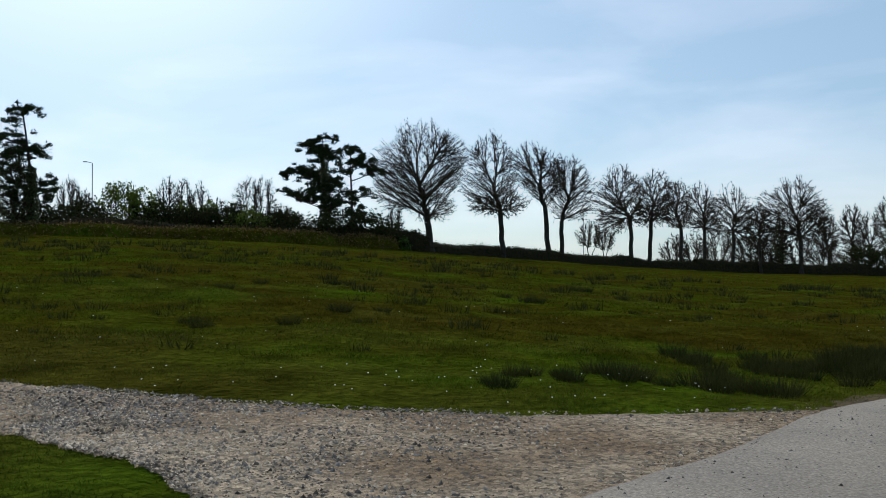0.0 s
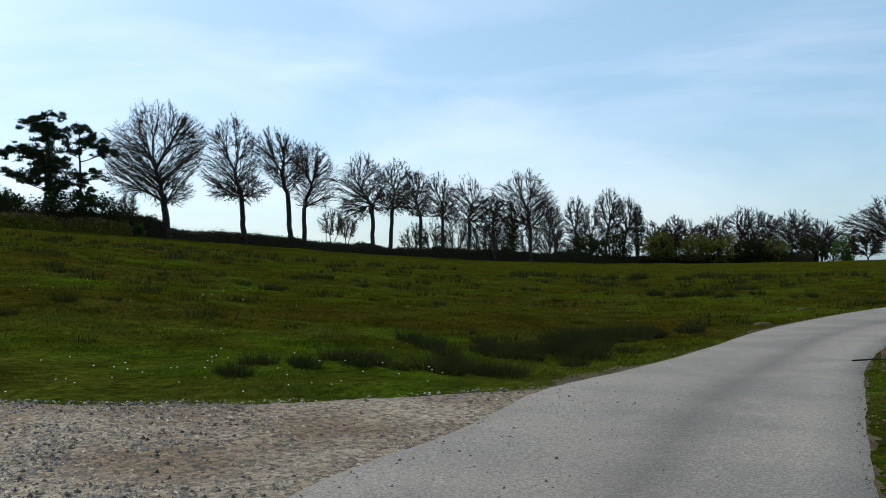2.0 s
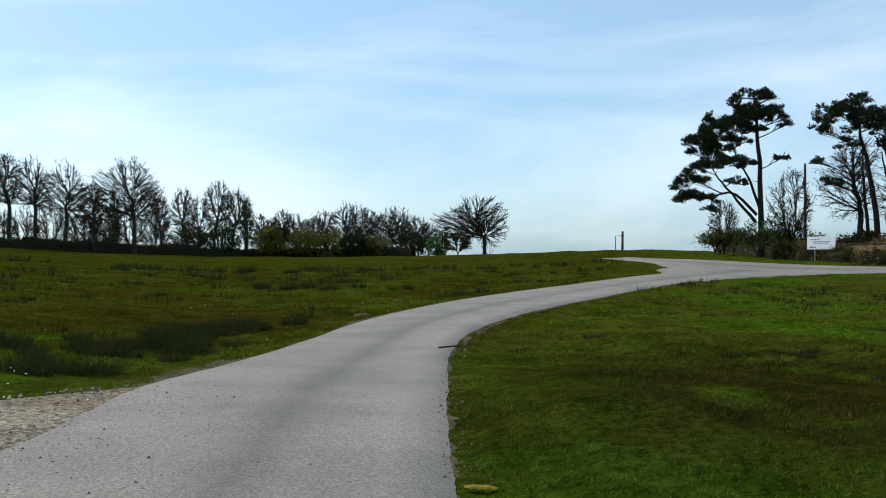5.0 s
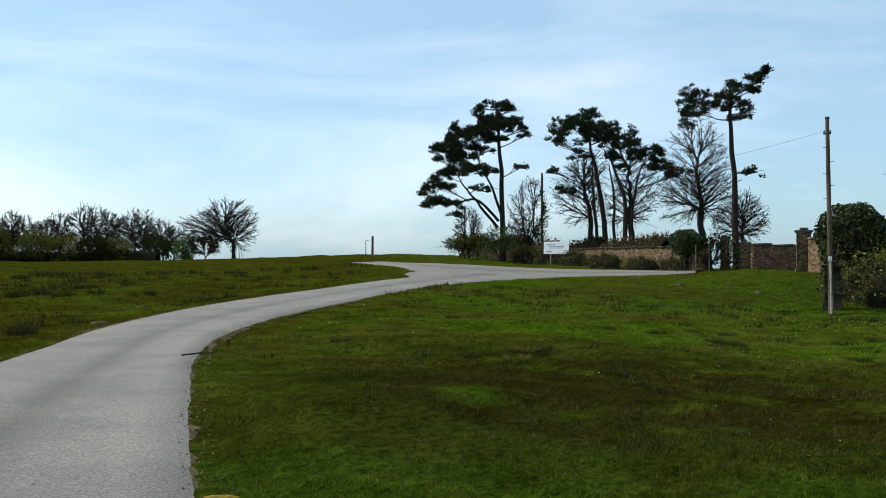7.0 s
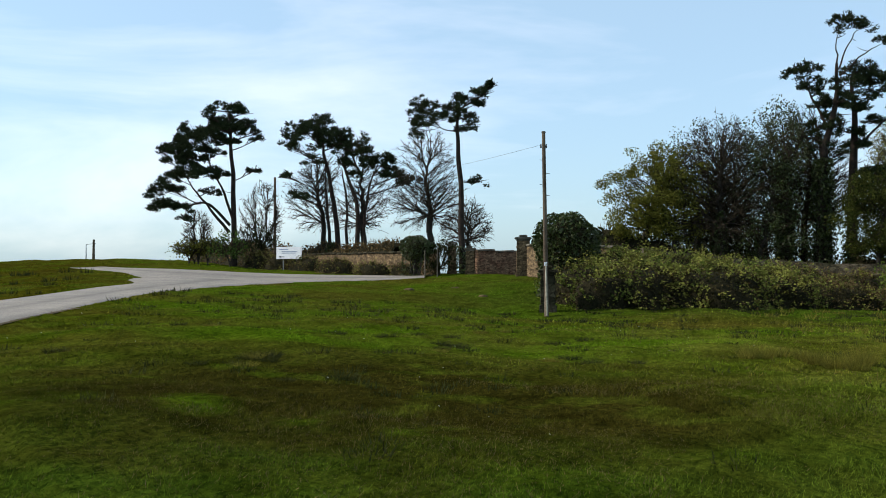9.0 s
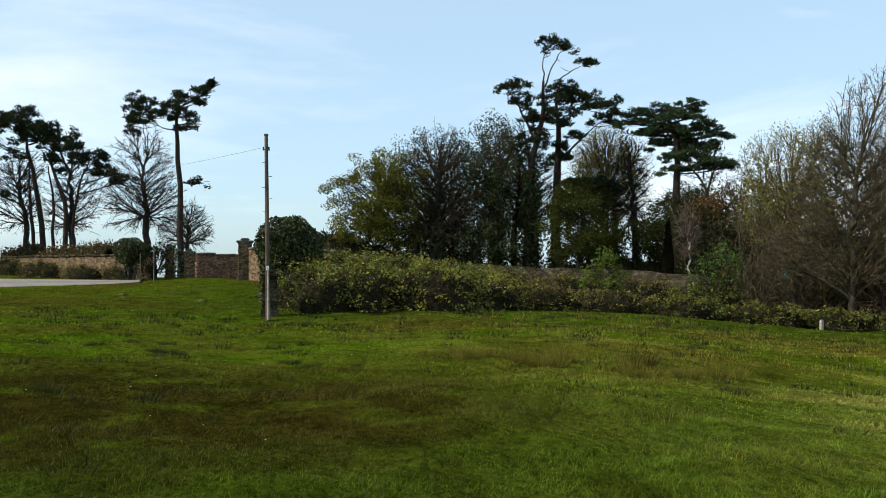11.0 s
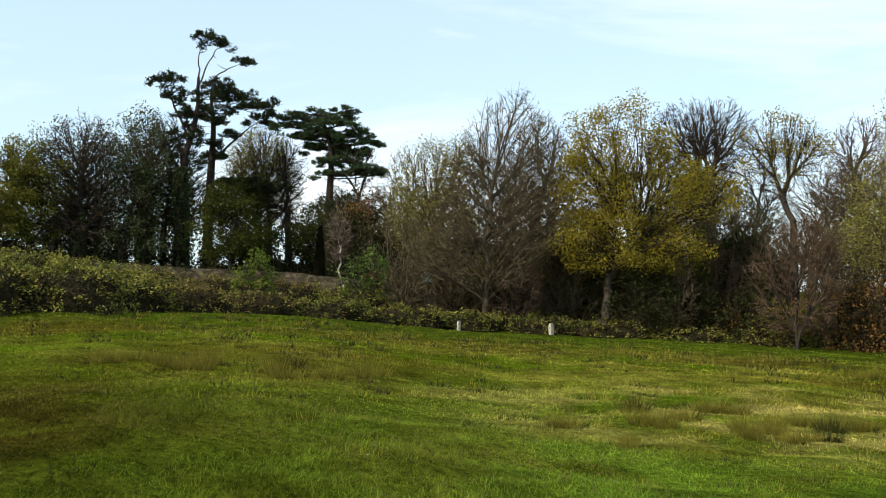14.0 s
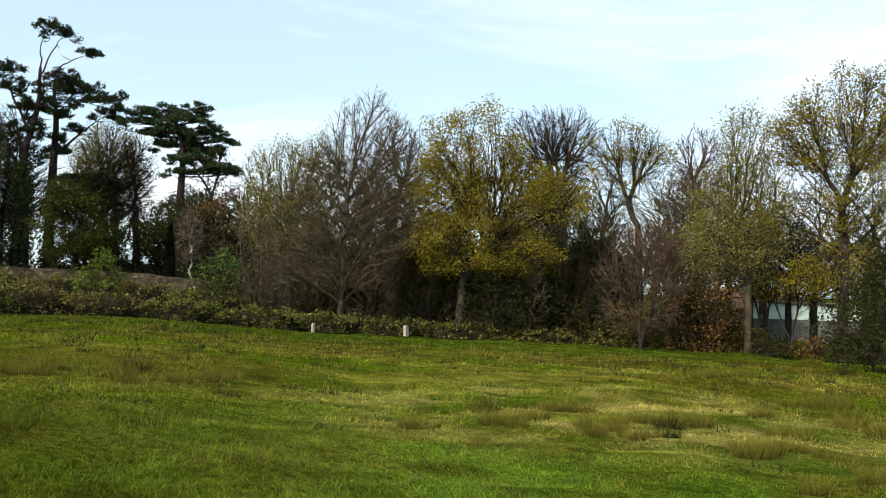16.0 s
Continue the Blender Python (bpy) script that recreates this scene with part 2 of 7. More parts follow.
M_CEDAR = material("cedar_needles", (0.030, 0.055, 0.026), second=(0.055, 0.085, 0.035), islands=0.4, bump=0, through_light=0.15)
M_IVY = material("ivy_leaves", (0.020, 0.033, 0.008), second=(0.052, 0.070, 0.018), islands=0.5, bump=0, through_light=0.15, rough=0.45, spec=0.25)
LEAF = {
    "dark": material("dark_leaves", (0.014, 0.021, 0.006), second=(0.032, 0.038, 0.010), islands=0.4, bump=0, through_light=0.15),
    "holly": material("holly_leaves", (0.024, 0.036, 0.007), second=(0.062, 0.068, 0.014), islands=0.45, bump=0, through_light=0.2),
    "olive": material("olive_leaves", (0.075, 0.080, 0.013), second=(0.14, 0.14, 0.024), islands=0.4, bump=0, through_light=0.14),
    "green": material("green_leaves", (0.05, 0.10, 0.018), second=(0.08, 0.14, 0.03), islands=0.4, bump=0, through_light=0.3),
    "spring": material("spring_leaves", (0.075, 0.12, 0.018), second=(0.12, 0.16, 0.028), islands=0.35, bump=0, through_light=0.42),
    "old": material("old_bramble_leaves", (0.020, 0.026, 0.008), second=(0.055, 0.042, 0.018), islands=0.5, bump=0, through_light=0.1, scale=1.2),
    "dry": material("dry_bracken", (0.085, 0.055, 0.022), second=(0.155, 0.11, 0.048), islands=0.45, bump=0, through_light=0.2),
    "copper": material("copper_leaves", (0.12, 0.065, 0.02), second=(0.2, 0.115, 0.03), islands=0.4, bump=0, through_light=0.3),
    "oaky": material("oak_leaves", (0.145, 0.130, 0.013), second=(0.27, 0.225, 0.028), islands=0.35, bump=0, through_light=0.4, spread=(0.3, 0.7), scale=0.8),
    "bud": material("bud_leaves", (0.17, 0.175, 0.032), second=(0.26, 0.25, 0.06), islands=0.3, bump=0, through_light=0.4),
    "bramble": material("bramble_leaves", (0.075, 0.100, 0.019), second=(0.19, 0.19, 0.040), islands=0.45, bump=0, through_light=0.15, scale=0.6),
}
# cores under the leaves: stems coloured near black for the deep shade inside
M_CORE = material("stems_in_deep_shade", (0.012, 0.012, 0.006), second=(0.026, 0.022, 0.010), scale=2, fine=12, bump=0.8, depth=0.1)
M_RUSH = material("rush_stems", (0.020, 0.028, 0.007), second=(0.045, 0.046, 0.013), islands=0.4, bump=0, through_light=0.2)
M_DEADGRASS = material("dead_grass_stalks", (0.085, 0.064, 0.024), second=(0.15, 0.115, 0.045), islands=0.45, bump=0, through_light=0.1, scale=0.4)
M_SEDGE = material("straw_sedge", (0.080, 0.083, 0.013), second=(0.175, 0.152, 0.025), islands=0.4, bump=0, through_light=0.3)
M_STONE = material("rubble_stone", (0.155, 0.108, 0.06), second=(0.085, 0.062, 0.035), scale=1.6, fine=9, bump=0.9, depth=0.05, cells=(4.6, 4.6, 8.0))
M_BRICK = material("old_brickwork", (0.13, 0.070, 0.042), second=(0.15, 0.10, 0.06), scale=1.4, fine=11, bump=0.7, depth=0.04, cells=(4.5, 4.5, 12.0))
# stone darkened all over; on the near pier this stands for its unlit face
M_DARKSTONE = material("darkened_stone", (0.06, 0.05, 0.034), second=(0.035, 0.034, 0.018), scale=2.0, fine=12, bump=0.8, depth=0.04, cells=(3.2, 3.2, 5.0))
M_CAP = material("weathered_coping", (0.16, 0.14, 0.11), second=(0.075, 0.07, 0.052), scale=2.5, fine=18, bump=0.6)
M_POLE = material("creosoted_wood", (0.065, 0.048, 0.034), second=(0.14, 0.11, 0.08), scale=1.2, fine=26, bump=0.4)
M_STEEL = material("galvanised_steel", (0.42, 0.43, 0.44), rough=0.45, metal=0.8, second=(0.3, 0.31, 0.32), fine=30, bump=0.1)
M_DARKSTEEL = material("dull_steel", (0.10, 0.10, 0.10), rough=0.6, metal=0.5, bump=0.1)
M_WHITE = material("white_board", (0.86, 0.87, 0.88), rough=0.5, second=(0.80, 0.81, 0.83), scale=1.5, bump=0)
M_BLUEBAR = material("blue_grey_print", (0.30, 0.36, 0.48), rough=0.5, bump=0)
M_BLACKBAR = material("black_print", (0.03, 0.03, 0.035), rough=0.5, bump=0)
M_POST = material("bleached_post", (0.42, 0.385, 0.30), second=(0.26, 0.235, 0.18), scale=6, fine=40, bump=0.4)
M_TEAL = material("pale_green_sheeting", (0.42, 0.56, 0.50), rough=0.5, second=(0.33, 0.46, 0.42), scale=1.0, bump=0.1)
M_SHED = material("dark_shed_boards", (0.10, 0.105, 0.095), second=(0.065, 0.07, 0.065), scale=1.4, fine=10, bump=0.3)
M_ROOF = material("brown_roof_tiles", (0.17, 0.10, 0.07), second=(0.11, 0.07, 0.05), scale=1.4, fine=8, bump=0.5)
M_BLUE = material("turquoise_plastic", (0.03, 0.26, 0.34), rough=0.4, bump=0)
M_YELLOW = material("ochre_sand", (0.30, 0.19, 0.015), second=(0.16, 0.11, 0.03), scale=8, bump=0.2)
M_DAISY = material("daisy_petals", (0.8, 0.8, 0.76), bump=0, islands=0.1)
M_EARTH = material("bare_earth", (0.045, 0.034, 0.018), second=(0.10, 0.075, 0.035), scale=4, fine=20, bump=0.8)


def road_surface(name, base, second, track, speck, relief, contrast=0.3, depth=0.012):
    """Worn surfacing: stains, wheel lines along it and single chippings."""
    m = material(name, base, second=second, scale=0.7, fine=55.0, bump=relief, depth=depth, spec=0.25, rough=0.8, spread=(0.4, 0.6))
    t = m.node_tree
    n, l = t.nodes, t.links.new
    b, hsv = n["Principled BSDF"], n[m["out"]]
    at = n.new("ShaderNodeAttribute")
    at.attribute_name = "across"
    ramp = n.new("ShaderNodeValToRGB")
    e = ramp.color_ramp.elements
    e[0].position, e[1].position = 0.0, 1.0
    stops = ((0.0, 0.82), (0.14, 1.06), (0.3, 1.0), (0.45, 0.93), (0.56, track), (0.66, 0.97), (0.85, 1.1), (1.0, 0.85))
    e[0].color = (stops[0][1],) * 3 + (1,)
    e[1].color = (stops[-1][1],) * 3 + (1,)
    for p, v in stops[1:-1]:
        e.new(p).color = (v, v, v, 1)
    l(at.outputs["Fac"], ramp.inputs[0])
    vo = n.new("ShaderNodeTexVoronoi")
    vo.inputs["Scale"].default_value = speck
    geo = n.new("ShaderNodeNewGeometry")
    l(geo.outputs["Position"], vo.inputs["Vector"])
    bw = n.new("ShaderNodeRGBToBW")
    l(vo.outputs["Color"], bw.inputs[0])
    mr = n.new("ShaderNodeMapRange")
    mr.inputs[3].default_value, mr.inputs[4].default_value = 1 - contrast, 1 + contrast
    l(bw.outputs[0], mr.inputs[0])
    one = n.new("ShaderNodeMix")
    one.data_type, one.blend_type = "RGBA", "MULTIPLY"
    one.inputs[0].default_value = 1.0
    l(hsv.outputs[0], one.inputs[6])
    l(ramp.outputs[0], one.inputs[7])
    two = n.new("ShaderNodeMix")
    two.data_type, two.blend_type = "RGBA", "MULTIPLY"
    two.inputs[0].default_value = 1.0
    l(one.outputs[2], two.inputs[6])
    l(mr.outputs[0], two.inputs[7])
    l(two.outputs[2], b.inputs["Base Color"])
    return m


M_ASPHALT = road_surface("worn_tarmac", (0.190, 0.166, 0.138), (0.236, 0.204, 0.166), 0.68, 60.0, 0.5)
M_GRAVEL = road_surface("loose_gravel", (0.29, 0.222, 0.146), (0.165, 0.105, 0.05), 0.9, 24.0, 1.0, 0.85, 0.045)
M_PEBBLE = material("gravel_stones", (0.36, 0.31, 0.245), second=(0.21, 0.175, 0.13), islands=0.55, bump=0.2)
M_GRIT = material("earthy_grit", (0.12, 0.092, 0.055), second=(0.065, 0.05, 0.03), islands=0.5, bump=0)
M_DARKPEBBLE = material("dark_gravel_stones", (0.13, 0.125, 0.12), second=(0.065, 0.058, 0.05), islands=0.6, bump=0.2)

# ---- geometry helpers ----
RNG = np.random.default_rng(7)


def mesh(name, V, F, smooth=False):
    """A mesh from vertex rows and faces of one size."""
    V, F = np.asarray(V, np.float32).reshape(-1, 3), np.asarray(F, np.int32)
    me = bpy.data.meshes.new(name)
    k = F.shape[1]
    me.vertices.add(len(V))
    me.vertices.foreach_set("co", V.ravel())
    me.loops.add(F.size)
    me.loops.foreach_set("vertex_index", F.ravel())
    me.polygons.add(len(F))
    me.polygons.foreach_set("loop_start", np.arange(len(F), dtype=np.int32) * k)
    if smooth:
        me.polygons.foreach_set("use_smooth", np.ones(len(F), bool))
    me.update(calc_edges=True)
    return me


def gather(pieces):
    """One vertex and face list out of several."""
    vs, fs, n = [], [], 0
    for V, F in pieces:
        vs.append(V)
        fs.append(F + n)
        n += len(V)
    return np.concatenate(vs), np.concatenate(fs)


def part(name, data, mat, parent, label="", smooth=False):
    """One mesh object under a thing or a part. data: (V, F), a mesh, or a bmesh."""
    if isinstance(data, bmesh.types.BMesh):
        me = bpy.data.meshes.new(name)
        data.to_mesh(me)
        data.free()
    elif isinstance(data, tuple):
        me = mesh(name, *data, smooth)
    else:
        me = data
    if mat and not me.materials:
        me.materials.append(mat)
    ob = new(name, me)
    ob.parent = parent
    if label:
        ob["label"] = label
    return ob


def thing(name, x, y, z, turn=0.0, label="", category="", group="", kind=""):
    e = new(name)
    e.matrix_basis = pose(x, y, z, 0, 0, turn)
    return tagged(e, label, category, group, kind)


def box(sx, sy, sz, at=(0, 0, 0), bevel=0.0, turn=0.0):
    """A bmesh box of that size standing on at, with worn edges."""
    bm = bmesh.new()
    bmesh.ops.create_cube(bm, size=1, matrix=Matrix.Translation((at[0], at[1], at[2] + sz / 2)) @ Matrix.Rotation(turn, 4, "Z") @ Matrix.Diagonal((sx, sy, sz, 1)))
    if bevel:
        bmesh.ops.bevel(bm, geom=bm.edges[:], offset=bevel, segments=2, affect="EDGES")
    return bm


def tubes(P0, P1, R0, R1, k=5):
    """Tapered round pieces from P0 to P1, k sides each."""
    P0, P1 = np.asarray(P0, float).reshape(-1, 3), np.asarray(P1, float).reshape(-1, 3)
    n = len(P0)
    d = P1 - P0
    d /= np.maximum(np.linalg.norm(d, axis=1, keepdims=True), 1e-6)
    ref = np.where(np.abs(d[:, 2:3]) > 0.9, np.array([[1.0, 0, 0]]), np.array([[0, 0, 1.0]]))
    u = np.cross(d, ref)
    u /= np.maximum(np.linalg.norm(u, axis=1, keepdims=True), 1e-6)
    v = np.cross(d, u)
    a = np.arange(k) * 2 * np.pi / k
    ring = u[:, None, :] * np.cos(a)[None, :, None] + v[:, None, :] * np.sin(a)[None, :, None]
    A = P0[:, None, :] + ring * np.broadcast_to(np.asarray(R0, float), n)[:, None, None]
    B = P1[:, None, :] + ring * np.broadcast_to(np.asarray(R1, float), n)[:, None, None]
    V = np.concatenate([A, B], 1).reshape(-1, 3)
    i = np.arange(k)
    j = (i + 1) % k
    q = np.stack([i, j, j + k, i + k], 1)
    F = (np.arange(n)[:, None, None] * 2 * k + q[None]).reshape(-1, 4)
    return V, F


def rod(p0, p1, r0, r1, k=8):
    """A closed round bar as a bmesh."""
    V, F = tubes([p0], [p1], r0, r1, k)
    bm = bmesh.new()
    vs = [bm.verts.new(v) for v in V]
    for f in F:
        bm.faces.new([vs[i] for i in f])
    bm.faces.new(vs[:k][::-1])
    bm.faces.new(vs[k:])
    bmesh.ops.recalc_face_normals(bm, faces=bm.faces[:])
    return bm


def spikes(P, D, L, W, rng):
    """Thin tapering twigs or needles at P along D."""
    n = len(P)
    s = np.cross(D, rng.normal(size=(n, 3)))
    s /= np.maximum(np.linalg.norm(s, axis=1, keepdims=True), 1e-6)
    W, L = np.broadcast_to(W, n)[:, None], np.broadcast_to(L, n)[:, None]
    V = np.stack([P - s * W / 2, P + s * W / 2, P + D * L], 1).reshape(-1, 3)
    return V, np.arange(3 * n).reshape(-1, 3)


def slips(P0, P1, R0, R1, rng):
    """Thin flat twigs from P0 to P1, turned at random, two triangles each."""
    n = len(P0)
    s = np.cross(P1 - P0, rng.normal(size=(n, 3)))
    s /= np.maximum(np.linalg.norm(s, axis=1, keepdims=True), 1e-6)
    V = np.stack([P0 - s * R0[:, None], P0 + s * R0[:, None], P1 + s * R1[:, None], P1 - s * R1[:, None]], 1).reshape(-1, 3)
    q = 4 * np.arange(n)[:, None]
    return V, np.concatenate([q + [0, 1, 2], q + [0, 2, 3]])


def leaves(P, size, rng, flat=0.0):
    """Small folded leaves at P, turned at random; flat lays them level."""
    n = len(P)
    a = rng.normal(size=(n, 3))
    a[:, 2] *= 1 - flat
    a /= np.linalg.norm(a, axis=1, keepdims=True)
    b = rng.normal(size=(n, 3))
    b[:, 2] *= 1 - flat
    b -= a * (a * b).sum(1, keepdims=True)
    b /= np.maximum(np.linalg.norm(b, axis=1, keepdims=True), 1e-6)
    s = (size * rng.uniform(0.6, 1.4, n))[:, None]
    c = np.cross(a, b) * s * 0.18
    V = np.stack([P - a * s * 0.5, P + b * s * 0.34 + c, P + a * s * 0.5, P - b * s * 0.34 + c], 1).reshape(-1, 3)
    return V, np.arange(4 * n).reshape(-1, 4)


def in_lobes(lobes, n, rng, shell=0.35, deep=0.8, rough=1.0):
    """n points in a union of ellipsoid masses (dx, dz, rx, rz), lumpy and gathered towards their outsides."""
    L = np.array(lobes, float)
    w = (L[:, 2] ** 2 * L[:, 3]) ** 0.67
    pick = rng.choice(len(L), n, p=w / w.sum())
    d = rng.normal(size=(n, 3))
    d /= np.linalg.norm(d, axis=1, keepdims=True)
    lump = 0.98 + 0.07 * rough * np.sin(d[:, 0] * 5 + pick * 2.1 + 1.7 * d[:, 2]) + 0.06 * rough * np.sin(d[:, 2] * 8 + d[:, 1] * 6 + pick)
    r = np.where(rng.uniform(size=n) < 0.62, rng.uniform(0.82, 1.08, n), rng.uniform(shell ** 3, 1, n) ** (1 / 3)) * lump
    rad = np.stack([L[pick, 2], L[pick, 2] * deep, L[pick, 3]], 1)
    c = np.stack([L[pick, 0], np.zeros(n), L[pick, 1]], 1)
    P = c + d * rad * r[:, None]
    P[:, 2] = np.maximum(P[:, 2], 0.15)
    return P


def branching(points, fork, base, r_root, r_tip, rng, sweep=0.3, lift=0.05, leader=0.55):
    """A branch system: the stem runs on through the crown and sheds limbs; each limb heads for the middle of the ends that it carries and forks as they part, curving on from its parent.
    Returns nodes, parents, radii and the number of ends that each node carries."""
    k = 7
    bole = np.linalg.norm(fork - base)
    N, up = [], []
    for i in range(k + 1):
        N.append(base + (fork - base) * i / k + (rng.normal(size=3) * [0.01, 0.01, 0] * bole if 0 < i < k else 0))
        up.append(i - 1)
    stack, starts = [], [k]
    if leader:
        top = fork[2] + leader * (np.percentile(points[:, 2], 96) - fork[2])
        mid = points.mean(0)
        for i in range(1, 8):
            f = i / 7
            N.append(fork + np.array([(mid[0] - fork[0]) * f, mid[1] * f, (top - fork[2]) * f]) + rng.normal(size=3) * [0.03, 0.03, 0] * (top - fork[2]))
            up.append(len(N) - 2)
            starts.append(len(N) - 1)
    Z = np.array([N[i][2] for i in starts])
    axis_x = np.interp(points[:, 2], Z, [N[i][0] for i in starts])
    leave = points[:, 2] - rng.uniform(0.5, 1.1, len(points)) * np.hypot(points[:, 0] - axis_x, points[:, 1])
    node = np.abs(leave[:, None] - Z[None]).argmin(1)
    for i, j in enumerate(starts):
        if (node == i).any():
            stack.append((j, np.flatnonzero(node == i), np.array([0.0, 0.0, 1.0])))

    def grow(j, to, way, far):
        """Carry a limb from node j to a place, bending from its old heading; gives the last node and the new heading."""
        q, seg = N[j], to - N[j]
        L = np.linalg.norm(seg) + 1e-6
        m = 1 + (L > 0.5) + (L > 1.2) + (L > 2.4)
        bow = way * L * far - seg * far * 0.6
        for i in range(1, m + 1):
            f = i / m
            N.append(q + seg * f + bow * f * (1 - f) + (rng.normal(size=3) * 0.022 * L if i < m else 0))
            up.append(j)
            j = len(N) - 1
        e = N[j] - N[up[j]]
        return j, e / (np.linalg.norm(e) + 1e-6)

    while stack:
        j, S, way = stack.pop()
        p = N[j]
        if len(S) <= 2:
            for t in S:
                grow(j, points[t], way, 0.4)
            continue
        v = points[S] - p
        u = v / (np.linalg.norm(v, axis=1, keepdims=True) + 1e-6)
        mean = u.mean(0)
        c = u - mean
        axis = np.linalg.eigh(c.T @ c)[1][:, 2] + rng.normal(size=3) * 0.12
        side = c @ axis
        order = np.argsort(side)
        cut = int(np.clip(round(len(S) * rng.uniform(0.32, 0.68)), 1, len(S) - 1))
        for H in (S[order[:cut]], S[order[cut:]]):
            g = points[H].mean(0) - p
            L = np.linalg.norm(g)
            R = math.sqrt(((points[H] - points[H].mean(0)) ** 2).sum(1).mean())
            f = np.clip(1 - 1.55 * R / L, 0.05, 0.55) * rng.uniform(0.75, 1.0)
            to = p + g * f + way * L * f * sweep * 0.5 + np.array([0, 0, lift * L * f]) + rng.normal(size=3) * 0.03 * L * f
            i, w = grow(j, to, way, 0.5)
            stack.append((i, H, w))
    N, up = np.array(N), np.array(up)
    n = len(N)
    load = (np.bincount(up[1:], minlength=n) == 0).astype(float)
    for i in range(n - 1, 0, -1):
        load[up[i]] += load[i]
    power = math.log(max(r_root / r_tip, 1.01)) / math.log(max(load[0], 2))
    rad = np.minimum(r_tip * load ** power, r_root * 0.92)
    rad[:k + 1] = r_root * np.linspace(1.16, 0.96, k + 1)
    rad[0] *= 1.3
    return N, up, rad, load


def wood(points, fork, girth, r_tip, rng, sprigs=2, sprig=0.8, sprig_w=0.03, thick=10, lift=0.35, sweep=0.3, leader=0.55):
    """Trunk with limbs, and the twigs, as two meshes' worth of geometry."""
    N, up, rad, load = branching(points, np.array([fork[0], 0.0, fork[1]]), np.zeros(3), girth, r_tip, rng, sweep, leader=leader)
    i = np.arange(1, len(N))
    P0, P1, R1 = N[up[i]], N[i], rad[i]
    R0 = np.minimum(rad[up[i]], R1 * 1.3)
    R0[:7] = rad[:7]
    big = load[i] >= thick
    big[:7] = True
    trunk = tubes(P0[big], P1[big], R0[big], R1[big], 5)
    ends = load[i] <= 1
    mid = ~big & ~ends
    V, F = slips(P0[mid], P1[mid], R0[mid] * 1.2, R1[mid] * 1.2, rng)
    twigs = [(V, F)]
    run = P1[ends] - P0[ends]
    far = np.maximum(np.linalg.norm(run, axis=1), 1e-4)
    twigs.append(spikes(P0[ends], run / far[:, None], far * 1.15, sprig_w * 1.15, rng))
    if sprigs:
        few = ~big
        at, to = np.repeat(P1[few], sprigs, 0), np.repeat(P1[few] - P0[few], sprigs, 0)
        to /= np.maximum(np.linalg.norm(to, axis=1, keepdims=True), 1e-6)
        d = to * 0.8 + rng.normal(size=to.shape) * 0.62 + [0, 0, lift]
        d /= np.linalg.norm(d, axis=1, keepdims=True)
        twigs.append(spikes(at - to * rng.uniform(0, 0.5, (len(d), 1)) * sprig, d, sprig * rng.uniform(0.4, 1.2, len(d)), sprig_w, rng))
    return trunk, gather(twigs)


# ---- the land ----
# bearing, height 40 m out, distance of the field's edge, height there
LAND = np.array([
    (-40, 2.4, 110, 6.6), (-25, 2.4, 110, 6.6), (-17, 2.35, 112, 6.5), (-7, 2.0, 120, 6.1), (0, 1.55, 132, 5.3),
    (7, 1.1, 165, 4.5), (15, .6, 205, 3.0), (24, .28, 225, 1.6), (32, .28, 220, 1.55), (41, .36, 195, 2.05),
    (47, .45, 150, 2.55), (52, .45, 118, 2.45), (55, .35, 100, 1.6), (58, .2, 88, 1.15), (66, -.15, 76, .82), (71, -.4, 70, 1.0),
    (75, -.5, 60, .6), (80, -.4, 56, .1), (88, -.4, 56, -.7), (95, -.45, 57, -.9), (103, -1.1, 58, -1.65),
    (112, -1.3, 58, -1.95), (124, -1.6, 58, -2.4), (137, -1.9, 58, -2.7)
])


def knots(col, az):
    a = np.concatenate([LAND[:, 0], [229.0, 320.0]])
    v = np.concatenate([LAND[:, col], [LAND[-1, col] * 0.4 + LAND[0, col] * 0.6, LAND[0, col]]])
    return sum(w * np.interp((np.asarray(az, float) + o + 40) % 360 - 40, a, v) for o, w in ((-3, 0.15), (-1.5, 0.2), (0, 0.3), (1.5, 0.2), (3, 0.15)))


def height(x, y):
    """The ground's height: a hillside that falls from the ridge to the wood."""
    x, y = np.asarray(x, float), np.asarray(y, float)
    r, az = np.hypot(x, y), np.degrees(np.arctan2(x, y))
    h40, D, hD = knots(1, az), knots(2, az), knots(3, az)
    lin = np.where(r < 40, h40 * r / 40, h40 + (hD - h40) * (r - 40) / np.maximum(D - 40, 5))
    z = np.where(r < D, lin, hD - 0.012 * (r - D))
    w = np.clip((r - 3) / 14, 0, 1)
    w = w * w * (3 - 2 * w)
    return (-0.014 * x + 0.042 * y) * (1 - w) + z * w


def ground_at(x, y):
    return float(height(x, y))


def spline(pts, n):
    """A smooth line through control points, n samples."""
    P = np.array(pts, float)
    Q = np.concatenate([[2 * P[0] - P[1]], P, [2 * P[-1] - P[-2]]])
    out = []
    for s in np.linspace(0, len(P) - 1 - 1e-9, n):
        i, f = int(s), s - int(s)
        a, b, c, d = Q[i:i + 4]
        out.append(0.5 * (2 * b + (c - a) * f + (2 * a - 5 * b + 4 * c - d) * f * f + (3 * b - a - 3 * c + d) * f ** 3))
    return np.array(out)


